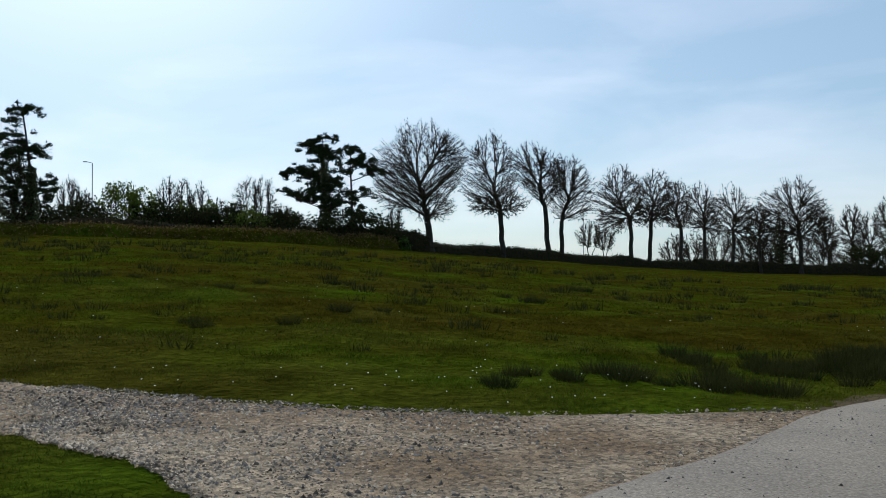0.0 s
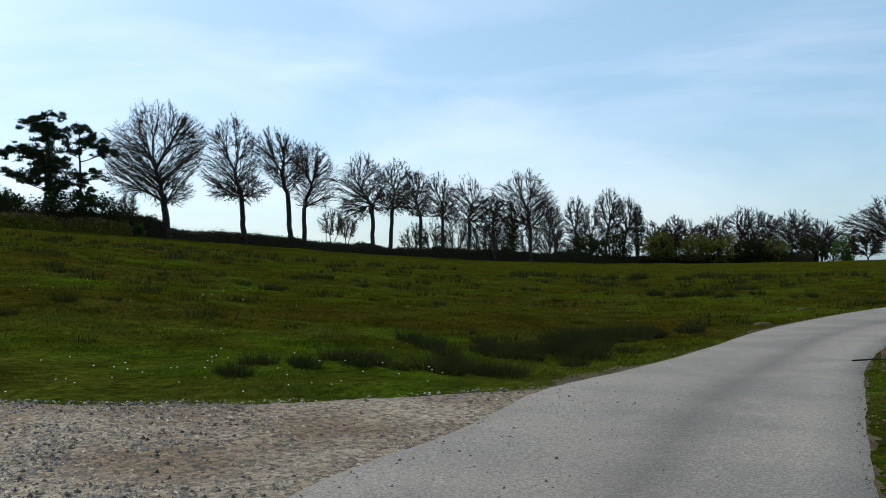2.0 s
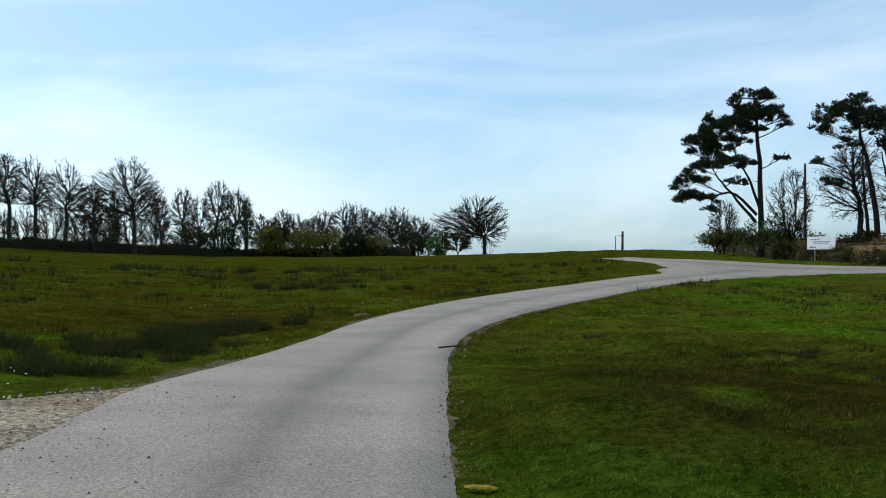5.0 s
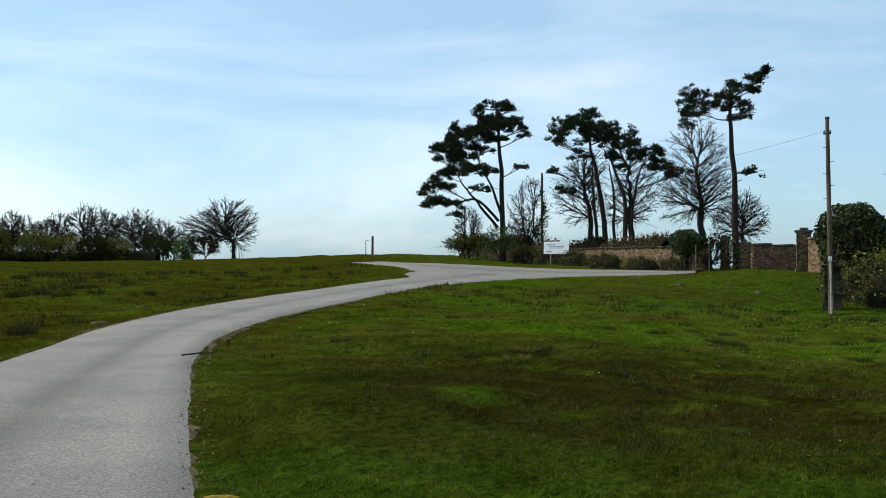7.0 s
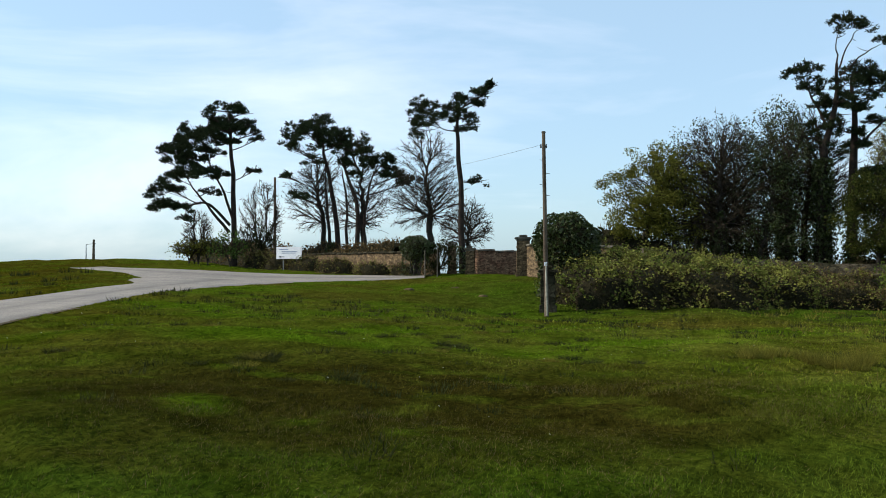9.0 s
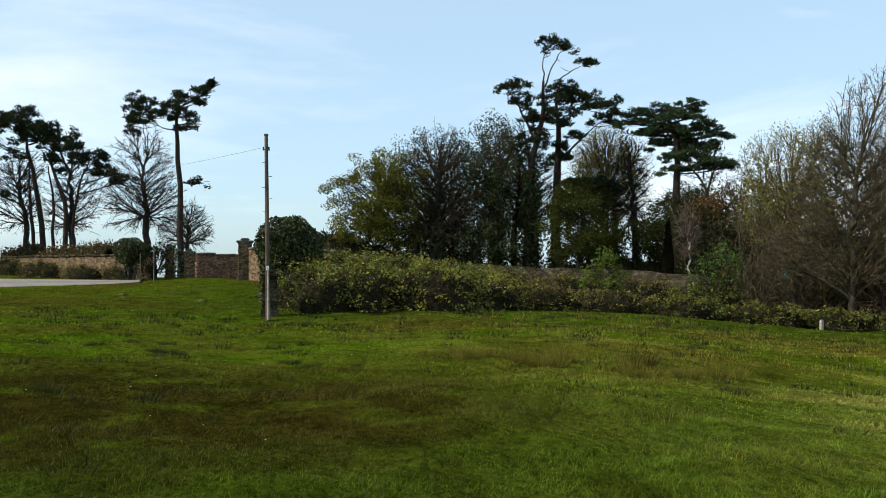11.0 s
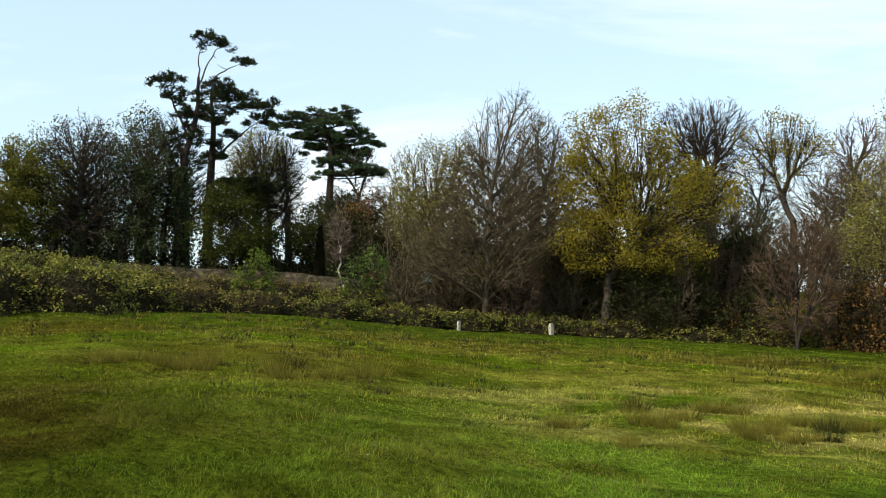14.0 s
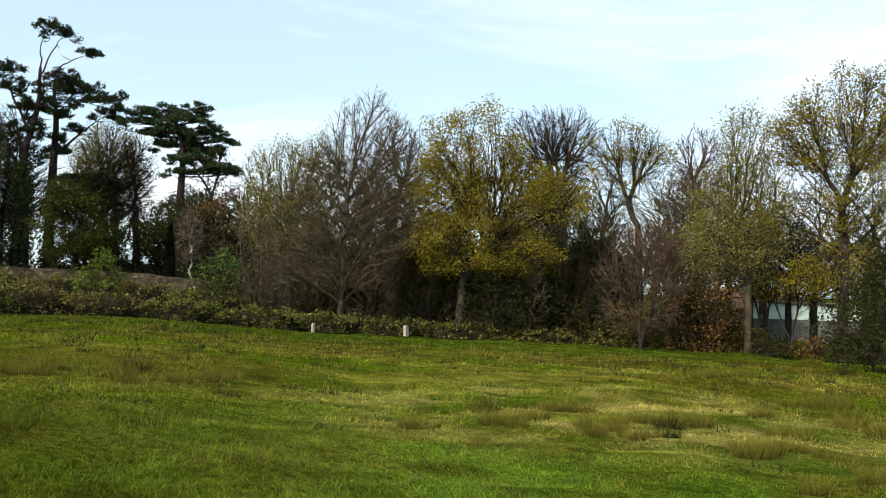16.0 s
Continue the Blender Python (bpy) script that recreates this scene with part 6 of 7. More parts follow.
leafy_bush(50.3, -32.7, [(0.0,1.1,2.0,1.3)], tone='olive', seed=748)
leafy_bush(57.9, -27.3, [(0.0,1.8,2.0,2.1)], tone='dark', seed=749)
bare_tree(55.5, -39.3, [(0.0,8.5,3.2,3.2),(0.6,5.1,3.2,2.6)], fork=(0.0, 3.4), tips=520, seed=760, brown=1)
bare_tree(52.7, -41.4, [(0.0,7.5,3.0,3.2),(0.6,4.1,3.0,2.6)], fork=(0.0, 3.4), tips=520, seed=761, brown=1)
bare_tree(50.1, -42.9, [(0.0,9.5,3.4,3.2),(0.6,6.1,3.4,2.6)], fork=(0.0, 3.4), tips=520, seed=762, brown=1)
bare_tree(47.4, -44.5, [(0.0,8.0,3.2,3.2),(0.6,4.6,3.2,2.6)], fork=(0.0, 3.4), tips=520, seed=763, brown=1)
bare_tree(44.6, -45.9, [(0.0,9.0,3.4,3.2),(0.6,5.6,3.4,2.6)], fork=(0.0, 3.4), tips=520, seed=764, brown=1)
bare_tree(59.2, -44.4, [(0.0,10.0,3.2,3.2),(0.6,6.6,3.2,2.6)], fork=(0.0, 3.4), tips=520, seed=765, brown=1)
leafy_bush(47.6, -36.5, [(0.0,1.9,2.0,2.0)], tone='dark', seed=770)
leafy_bush(49.8, -35.3, [(0.0,1.8,2.0,1.9)], tone='copper', seed=771)
leafy_bush(32.5, -33.9, [(0.0,1.7,2.0,1.8)], tone='dark', seed=772)
leafy_bush(64.9, -11.9, [(0.1,1.7,1.68,1.76)], tone='copper', seed=520)
leafy_bush(67.3, -15.3, [(0.1,1.5,1.76,1.84)], tone='olive', seed=521)
leafy_bush(69.5, -18.8, [(0.1,2.0,1.83,1.92)], tone='dry', seed=522)
leafy_bush(62.9, -19.9, [(0.0,1.9,1.68,1.76)], tone='dark', seed=523)
leafy_bush(64.9, -23.5, [(0.0,2.3,1.76,1.84)], tone='copper', seed=524)
leafy_bush(66.6, -27.3, [(0.0,2.1,1.83,1.92)], tone='olive', seed=525)
leafy_bush(60.0, -27.5, [(0.0,2.6,1.68,1.76)], tone='dry', seed=526)
leafy_bush(61.5, -31.3, [(0.0,2.4,1.76,1.84)], tone='dark', seed=527)
leafy_bush(62.8, -35.2, [(0.0,2.8,1.83,1.92)], tone='copper', seed=528)
leafy_bush(56.3, -34.5, [(0.0,2.7,1.68,1.76)], tone='olive', seed=529)
bare_shrub(60.8, -16.4, [(0.0,2.0,2.55,1.68)], tips=240, seed=650, brown=1)
bare_shrub(59.8, -19.7, [(0.0,2.0,2.33,1.68)], tips=240, seed=651, brown=1)
bare_shrub(58.5, -23.5, [(0.0,1.8,2.19,1.46)], tips=240, seed=652, brown=1)
bare_shrub(57.0, -26.8, [(0.0,2.2,2.41,1.68)], tips=240, seed=653, brown=1)
bare_shrub(56.0, -28.9, [(0.0,2.0,2.19,1.46)], tips=240, seed=654, brown=1)
bare_tree(68.3, -61.7, [(-0.0,8.3,3.2,3.73),(0.0,5.8,3.2,2.66)], fork=(0.0, 4.8), tips=420, seed=660, brown=1)
bare_tree(65.7, -64.4, [(-0.0,7.9,3.2,3.2),(0.0,5.4,3.2,2.66)], fork=(0.0, 4.9), tips=420, seed=661, brown=1)
bare_tree(63.5, -66.6, [(-0.0,8.4,3.2,3.73),(0.0,6.0,3.2,2.66)], fork=(0.0, 5.0), tips=420, seed=662, brown=1)
bare_tree(70.5, -59.1, [(-0.0,7.7,3.2,3.73),(0.0,5.2,3.2,2.66)], fork=(0.0, 4.7), tips=420, seed=663, brown=1)
bare_tree(73.6, -40.4, [(-0.0,9.4,3.89,4.38),(0.9,5.6,3.89,2.92)], fork=(0.0, 5.1), tips=520, seed=600, brown=1)
bare_tree(73.9, -46.0, [(-0.0,9.2,4.03,4.53),(0.9,5.4,4.03,3.02)], fork=(0.0, 5.4), tips=520, seed=601, brown=0)
bare_tree(69.1, -47.7, [(-0.0,8.6,3.89,4.38),(0.9,5.0,3.89,2.92)], fork=(0.0, 5.4), tips=520, seed=602, brown=1)
bare_tree(69.2, -52.7, [(-0.0,9.8,4.03,5.04),(0.9,6.1,4.03,3.02)], fork=(0.0, 5.6), tips=520, seed=603, brown=0)
bare_tree(64.5, -53.8, [(-0.0,9.6,3.89,5.35),(0.8,6.1,3.89,2.92)], fork=(0.0, 5.6), tips=520, seed=604, brown=1)
bare_tree(84.4, -21.1, [(-0.0,7.8,4.03,4.53),(1.0,3.8,4.03,3.02)], fork=(0.0, 4.3), tips=520, seed=605, brown=0)
bare_tree(82.5, -15.7, [(-0.0,7.3,3.4,3.89),(1.0,3.5,3.4,2.92)], fork=(0.0, 3.9), tips=520, seed=606, brown=1)
leafy_bush(78.7, 14.3, [(-0.0,3.5,2.13,1.57)], tone='olive', seed=620)
leafy_bush(79.1, 12.0, [(-0.0,3.7,2.13,1.95)], tone='dark', seed=621)
leafy_bush(79.4, 9.7, [(-0.0,3.9,2.13,1.57)], tone='dry', seed=622)
leafy_bush(79.7, 7.4, [(-0.0,4.2,2.13,1.95)], tone='olive', seed=623)
leafy_bush(79.8, 5.0, [(-0.0,4.4,2.13,1.57)], tone='dark', seed=624)
leafy_bush(80.0, 2.5, [(-0.0,4.5,2.13,1.95)], tone='dry', seed=625)
budding_tree(66.3, -15.3, [(0.3,9.8,2.83,2.83),(-1.1,7.1,2.05,2.2),(2.3,10.5,2.05,2.36),(1.0,6.5,2.76,1.97)], fork=(0.0, 4.5), tips=1000, seed=170, leaves=8000)
bare_tree(57.5, -17.0, [(1.5,11.3,3.06,3.34),(-0.6,8.1,3.2,3.3),(3.2,7.8,2.71,3.82),(-0.0,4.8,3.89,2.71),(-2.9,4.5,2.71,2.02)], fork=(0.1, 1.5), tips=2700, seed=171, brown=1, girth=.8)
bare_tree(62.5, -21.3, [(0.5,11.2,2.68,3.44),(2.0,7.5,2.29,3.44)], fork=(0.0, 4.8), tips=900, seed=172, brown=1)
oak(55.1, -23.8, [(0.9,11.4,3.34,2.78),(-0.8,8.9,2.43,2.29),(3.3,8.7,3.2,2.43),(1.1,5.8,3.82,2.08),(5.8,8.7,2.22,1.39),(-1.2,5.8,1.74,1.74),(4.0,5.2,2.43,1.39)], fork=(0.3, 3.5), tips=1500, seed=173, leaves=26000)
bare_tree(63.1, -34.7, [(-1.0,14.4,2.92,2.42),(0.1,11.4,2.5,2.92)], fork=(-0.2, 6.2), tips=800, seed=174)
bare_tree(61.2, -34.0, [(0.7,14.1,2.84,2.23),(-0.1,11.5,2.43,2.43)], fork=(0.2, 5.6), tips=700, seed=175)
oak(56.5, -37.9, [(-1.0,13.5,2.83,1.34),(0.3,12.5,1.73,1.81),(-1.7,11.4,1.97,1.57)], fork=(-0.2, 7.6), tips=420, seed=176, leaves=2600, girth=.75)
bare_shrub(47.3, -31.8, [(0.0,4.0,2.64,3.43),(1.0,5.9,1.45,1.98)], tips=1200, seed=177, red=1)
bare_tree(58.9, -44.8, [(-0.3,13.0,2.4,2.66),(-1.3,10.5,1.71,2.14)], fork=(-0.0, 7.6), tips=600, seed=178, pink=1)
budding_tree(46.1, -38.4, [(-0.5,8.9,2.92,2.99),(-1.1,6.5,3.2,2.08),(-0.2,12.6,1.6,2.08)], fork=(0.0, 4.2), tips=1000, seed=179, leaves=8500)
oak(42.7, -42.2, [(-0.1,13.5,3.61,2.92),(1.2,9.9,2.78,3.47),(-2.8,8.3,1.88,1.6),(-2.0,12.7,2.29,2.02),(-0.3,5.1,3.13,1.39),(2.0,14.0,2.08,2.78)], fork=(0.1, 6.4), tips=1300, seed=180, leaves=16500, girth=.85)
evergreen(39.4, -41.2, [(-0.1,2.1,1.72,2.18),(1.0,3.8,1.65,2.97)], tone='dark', seed=181, leaves=9000)
bare_tree(47.6, -42.8, [(-0.0,6.5,1.63,2.22)], fork=(-0.1, 3.7), tips=300, seed=182)
bare_shrub(58.7, -12.2, [(0.0,2.4,1.39,1.74)], tips=520, seed=190, brown=1)
bare_shrub(61.3, -14.6, [(0.0,2.7,1.61,2.19)], tips=520, seed=191, brown=1)
bare_shrub(63.5, -17.9, [(0.0,2.5,1.76,2.14)], tips=520, seed=192, brown=1)
bare_shrub(56.9, -18.9, [(0.0,2.6,1.74,2.08)], tips=520, seed=193, red=1)
bare_shrub(58.8, -22.6, [(0.0,2.9,1.82,2.33)], tips=520, seed=194, brown=1)
bare_shrub(59.2, -29.2, [(0.0,3.4,2.06,2.75)], tips=520, seed=195, brown=1)
bare_shrub(53.2, -27.7, [(0.0,2.9,1.39,2.08)], tips=520, seed=196, brown=1)
bare_shrub(54.7, -31.2, [(0.0,3.4,1.97,2.7)], tips=520, seed=197, red=1)
bare_shrub(56.4, -34.3, [(0.0,3.0,1.53,2.52)], tips=520, seed=198, brown=1)
bare_shrub(48.3, -35.6, [(0.0,2.0,2.08,1.88)], tips=520, seed=199, brown=1)
leafy_bush(60.1, -10.3, [(0.0,2.7,1.62,1.55)], tone='green', seed=200)
leafy_bush(56.7, -27.5, [(0.0,2.7,1.31,1.46)], tone='dark', seed=201)
leafy_bush(53.6, -29.1, [(0.0,2.8,1.41,1.84)], tone='dark', seed=202)
leafy_bush(57.7, -25.2, [(0.0,2.5,1.31,1.61)], tone='dark', seed=203)
leafy_bush(58.2, -18.2, [(0.0,2.0,1.2,1.41)], tone='dark', seed=204)
leafy_bush(47.1, -35.6, [(0.1,0.8,1.71,1.16)], tone='copper', seed=220)
leafy_bush(47.5, -38.2, [(0.1,0.9,1.41,1.27)], tone='copper', seed=221)
leafy_bush(48.3, -40.5, [(0.1,0.6,1.31,0.95)], tone='olive', seed=222)
leafy_bush(44.6, -38.6, [(0.1,0.6,1.23,0.75)], tone='dark', seed=223)
leafy_bush(44.4, -41.8, [(0.1,0.6,1.41,0.64)], tone='copper', seed=224)
leafy_bush(51.0, -37.0, [(0.1,0.9,1.46,1.82)], tone='dark', seed=225)
leafy_bush(46.8, -36.0, [(0.0,2.8,1.71,1.37)], tone='copper', seed=226)
leafy_bush(45.3, -40.9, [(0.0,4.3,2.12,0.92)], tone='oaky', seed=227)
leafy_bush(47.8, -41.0, [(0.0,4.0,1.46,0.88)], tone='oaky', seed=228)


# ---- field edges ----
for i in range(13):
    f = i / 12
    bramble(*[(44.2, 8.6), (45.2, 5.6), (49.5, 3.6), (53.5, 1.0), (55.0, -3.0), (55.5, -7.2), (55.9, -11.5), (56.6, -15.6), (56.2, -19.8), (55.2, -24.2), (53.6, -28.6), (51.2, -32.6), (48.6, -36.2)][i],
            (3.2, 3.6, 3.2, 2.6, 2.2, 2.0, 1.9, 1.9, 1.9, 1.9, 1.9, 1.8, 1.8)[i], (2.6, 2.9, 3.0, 3.0, 2.8, 2.8, 2.8, 2.8, 2.8, 2.8, 2.8, 2.8, 2.6)[i],
            (2.2, 2.2, 1.9, 1.5, 1.3, 1.2, 1.2, 1.1, 1.1, 1.0, 0.95, 0.9, 0.8)[i], 10 - 45 * f, "dry" if i in (3, 4) else "bramble", 300 + i)
for i, (x, y, rx, ry, h) in enumerate([(42.0, 9.6, 1.9, 1.5, 1.9), (44.6, 11.0, 2.4, 1.9, 2.2), (47.5, 9.6, 2.6, 2.4, 2.4), (50.6, 11.2, 2.8, 2.2, 2.6)]):
    bramble(x, y, rx, ry, h, -15, "bramble", 360 + i)
for i, (x, y, h) in enumerate([(56.0, 7.5, 2.5), (58.8, 3.2, 2.3), (60.6, -1.0, 2.2), (61.2, -5.0, 2.1), (50.5, 9.0, 2.6), (60.8, -9.0, 1.9), (53.0, 4.5, 2.3)]):
    bramble(x, y, 2.6, 3.2, h, 0, "dry" if i in (1, 2, 3) else "bramble", 330 + i)

# dry scrub against the far wall
for i, (x, y, rx, ry, h) in enumerate([(70.6, 38.3, 1.3, 2.4, 1.3), (68.6, 34.0, 1.1, 2.3, 1.1), (73.2, 42.6, 1.4, 2.4, 1.5), (76.4, 47.0, 1.6, 2.6, 1.6), (79.0, 50.8, 1.8, 2.6, 1.7), (67.6, 30.9, 0.9, 1.5, 1.0)]):
    bramble(x, y, rx, ry, h, -30, "dry", 350 + i, 260)


def hedge_bank(name, pts, h, w, label, seed, n_leaf, mats):
    """A low bank with scrub along a boundary."""
    C = spline(pts, 60)
    rng = np.random.default_rng(seed)
    g = height(C[:, 0], C[:, 1])
    d = np.gradient(C, axis=0)
    d /= np.linalg.norm(d, axis=1, keepdims=True)
    s = np.stack([d[:, 1], -d[:, 0]], 1)
    prof = np.array([(-1.0, -0.2), (-0.7, 0.55), (-0.25, 0.95), (0.25, 1.0), (0.7, 0.6), (1.0, -0.2)])
    hh = h * (1 + 0.12 * np.convolve(rng.normal(size=64), np.ones(5) / 2, "valid"))
    V = np.array([[(*(C[i] + s[i] * a * w), g[i] + b * hh[i]) for a, b in prof] for i in range(60)])
    F = [(6 * i + j, 6 * i + j + 1, 6 * i + j + 7, 6 * i + j + 6) for i in range(59) for j in range(5)]
    e = thing(name, 0, 0, 0, 0, label, "hedge", "", "stuff")
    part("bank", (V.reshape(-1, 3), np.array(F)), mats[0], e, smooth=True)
    i = rng.integers(0, 59, n_leaf)
    j = rng.integers(0, 5, n_leaf)
    f, q = rng.uniform(0, 1, (n_leaf, 1)), rng.uniform(0, 1, (n_leaf, 1))
    P = (V[i, j] * (1 - f) + V[i + 1, j] * f) * (1 - q) + (V[i, j + 1] * (1 - f) + V[i + 1, j + 1] * f) * q
    P[:, 2] += np.abs(rng.normal(size=n_leaf)) * 0.1 * h + 0.02
    part("scrub", leaves(P, 0.24, rng, 0.1), mats[1], e)
    D = rng.normal(size=(n_leaf, 3)) * [0.5, 0.5, 0.3] + [0, 0, 1]
    D /= np.linalg.norm(D, axis=1, keepdims=True)
    part("dry_growth", spikes(P[: n_leaf // 2], D[: n_leaf // 2], rng.uniform(0.2, 0.55, n_leaf // 2), 0.05, rng), mats[2], e)


hedge_bank("hedge_bank", [(-62, 96), (-48, 102), (-32, 108), (-16, 115), (-6, 119)], 1.4, 2.4, "bank of dry brown grass and scrub", 400, 5000, (M_GROUND, LEAF["dry"], LEAF["dry"]))
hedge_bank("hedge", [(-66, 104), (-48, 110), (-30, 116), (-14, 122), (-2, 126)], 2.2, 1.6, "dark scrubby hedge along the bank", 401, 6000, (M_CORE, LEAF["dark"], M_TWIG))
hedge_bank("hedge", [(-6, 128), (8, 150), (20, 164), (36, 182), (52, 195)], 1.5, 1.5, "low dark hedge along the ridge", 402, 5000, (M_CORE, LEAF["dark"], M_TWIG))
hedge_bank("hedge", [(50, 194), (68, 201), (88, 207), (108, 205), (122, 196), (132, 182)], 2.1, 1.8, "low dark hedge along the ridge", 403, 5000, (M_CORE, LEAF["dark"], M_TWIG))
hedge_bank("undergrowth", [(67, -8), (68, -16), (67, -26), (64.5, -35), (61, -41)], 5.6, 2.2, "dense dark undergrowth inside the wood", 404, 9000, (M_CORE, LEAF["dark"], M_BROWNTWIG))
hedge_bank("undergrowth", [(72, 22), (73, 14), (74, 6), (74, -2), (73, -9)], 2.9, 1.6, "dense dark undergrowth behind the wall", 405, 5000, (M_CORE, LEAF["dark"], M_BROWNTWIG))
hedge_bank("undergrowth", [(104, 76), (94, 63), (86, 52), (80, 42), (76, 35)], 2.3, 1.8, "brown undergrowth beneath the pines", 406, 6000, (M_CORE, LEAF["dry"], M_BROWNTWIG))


# ---- grass, rushes and small things underfoot ----


def scatter(n, r0, r1, a0, a1, rng, keep_off=0.0):
    """Points spread evenly over a sector of the land, clear of the surfacing."""
    r = np.sqrt(rng.uniform(r0 ** 2, r1 ** 2, n))
    a = np.radians(rng.uniform(a0, a1, n))
    x, y = r * np.sin(a), r * np.cos(a)
    off = between(*LANE, x, y, keep_off + 0.13) | between(*TRACK, x, y, keep_off)
    if r1 > 30:
        off |= between(*CROSS, x, y, keep_off)
    x, y = x[~off], y[~off]
    return np.stack([x, y, surface(x, y)], 1)


def grass(name, n, r0, r1, h, w, seed, label, mat=None, dead=False):
    rng = np.random.default_rng(seed)
    P = scatter(n, r0, r1, -34, 146, rng, -0.06)
    x, y = P[:, 0], P[:, 1]
    # growth comes in tussocks, and they in patches
    k = patches(x, y, 0.42, 5) * 0.6 + patches(x, y, 1.1, 6) * 0.4
    big = patches(x, y, 4.3, 7) * 0.6 + patches(x, y, 9.0, 8) * 0.4
    k = np.clip((k - 0.3) * 2.2, 0, 1.3)
    keep = rng.uniform(size=len(P)) < ((0.1 + 0.9 * (patches(x, y, 2.9, 9) > 0.5) * np.clip(big * 1.8, 0, 1)) if dead else 0.35 + 0.65 * k)
    P, k, big = P[keep], k[keep], big[keep]
    n = len(P)
    D = rng.normal(size=(n, 3)) * [0.75, 0.75, 0.1] + [0.12, -0.1, 0.9]
    D /= np.linalg.norm(D, axis=1, keepdims=True)
    L = h * rng.uniform(0.5, 1.3, n) * (0.45 + 0.75 * k + 0.5 * big)
    P[:, 2] -= 0.01
    ob = new(name, mesh(name, *spikes(P, D, L, w * rng.uniform(0.6, 1.4, n), rng)))
    ob.data.materials.append(mat or M_GRASS)
    tagged(ob, label, "grass", kind="stuff")


grass("grass", 330000, 4.8, 13, 0.046, 0.0085, 11, "short rough grass near the lane")
grass("grass", 290000, 13, 27, 0.058, 0.017, 12, "short rough grass across the field")
grass("grass", 190000, 27, 62, 0.075, 0.045, 13, "short rough grass across the field")
grass("grass", 60000, 62, 135, 0.10, 0.12, 14, "rough grass on the far side of the field")
grass("dead_grass", 90000, 5.0, 15, 0.055, 0.0045, 15, "thin bleached dead stalks among the grass", M_DEADGRASS, True)
grass("dead_grass", 60000, 15, 40, 0.06, 0.011, 16, "thin bleached dead stalks among the grass", M_DEADGRASS, True)


def tuft_mesh(n, h, spread, w, seed):
    rng = np.random.default_rng(seed)
    a, r = rng.uniform(0, 6.28, n), spread * np.sqrt(rng.uniform(0, 1, n))
    P = np.stack([np.cos(a) * r, np.sin(a) * r, np.full(n, -0.02)], 1)
    D = np.stack([P[:, 0] / spread * 0.55 + rng.normal(size=n) * 0.2, P[:, 1] / spread * 0.55 + rng.normal(size=n) * 0.2, np.ones(n)], 1)
    D /= np.linalg.norm(D, axis=1, keepdims=True)
    return mesh("clump", *spikes(P, D, h * rng.uniform(0.5, 1.15, n), w, rng))


RUSH = [tuft_mesh(250, 0.40, 0.2, 0.010, 40 + i) for i in range(3)]
SEDGE = [tuft_mesh(230, 0.40, 0.17, 0.011, 50 + i) for i in range(3)]
for m in RUSH:
    m.materials.append(M_RUSH)
for m in SEDGE:
    m.materials.append(M_SEDGE)


def tuft(x, y, s, straw, rng, wide=1.0):
    e = thing("rush_tuft", x, y, float(surface(x, y)) - 0.02, rng.uniform(0, 360), "tuft of bleached straw-coloured sedge in wet grass" if straw else "dark green tuft of rushes in rough grass", "rushes", "rush tufts")
    e.scale = (s * wide, s * wide, s * rng.uniform(0.8, 1.1))
    part("clump", (SEDGE if straw else RUSH)[rng.integers(0, 3)], None, e)


rt = np.random.default_rng(61)
# the rush bed beside the lane, and tufts dotted over the upper field
for x, y, s in ((0.9, 12.1, .62), (0.6, 10.8, .6), (1.35, 12.1, .6), (1.5, 11.5, .62), (1.9, 12.1, .75), (2.15, 12.2, .8), (2.5, 12.1, .72), (4.1, 16.4, .8), (4.0, 15.4, .85), (3.7, 13.5, .75), (3.35, 11.7, .85),
                (3.6, 11.8, .9), (3.85, 12.0, .85), (5.3, 16.0, .95), (5.3, 15.2, .9), (5.8, 15.4, .95), (5.6, 14.0, .85), (6.1, 14.7, .9), (7.3, 17.0, .9), (4.3, 17.2, .8), (5.4, 16.4, .9), (6.1, 15.9, .95), (6.6, 16.5, .9),
                (6.5, 15.3, .9), (8.3, 18.3, .9), (9.3, 19.6, .9), (8.9, 18.1, .8), (10.7, 19.3, .9), (3.7, 12.1, .8), (19.2, 36.9, 1.3), (18.0, 33.1, 1.1), (19.5, 34.0, 1.3), (18.7, 31.0, 1.1), (24.0, 38.5, 1.3),
                (29.9, 60.8, 1.6), (30.5, 55.1, 1.5), (21.0, 26.4, .8), (23.2, 32.1, .8), (2.5, 27.9, .8), (6.0, 43.3, 1.0)):
    for _ in range(2):
        tuft(x + rt.normal() * 0.22 * s, y + rt.normal() * 0.3 * s, s * rt.uniform(0.65, 1.0), False, rt, 1.25)
for x, y in ((-10.1, 26.0), (-9.8, 26.2), (-9.7, 26.8), (-9.2, 26.5), (-4.4, 17.2), (-4.1, 16.7), (-8.2, 26.2), (-5.4, 29.2), (-3.5, 31.7), (-3.1, 32.6), (2.4, 28.1), (2.0, 31.9), (6.6, 35.9), (7.1, 26.8), (-1.3, 21.1),
             (-2.1, 20.1), (13.1, 33.0), (4.6, 39.8), (5.8, 42.8), (-5.5, 24.9), (-2.6, 16.7), (-0.5, 33.3)):
    tuft(x, y, rt.uniform(0.45, 0.65), False, rt, 1.6)
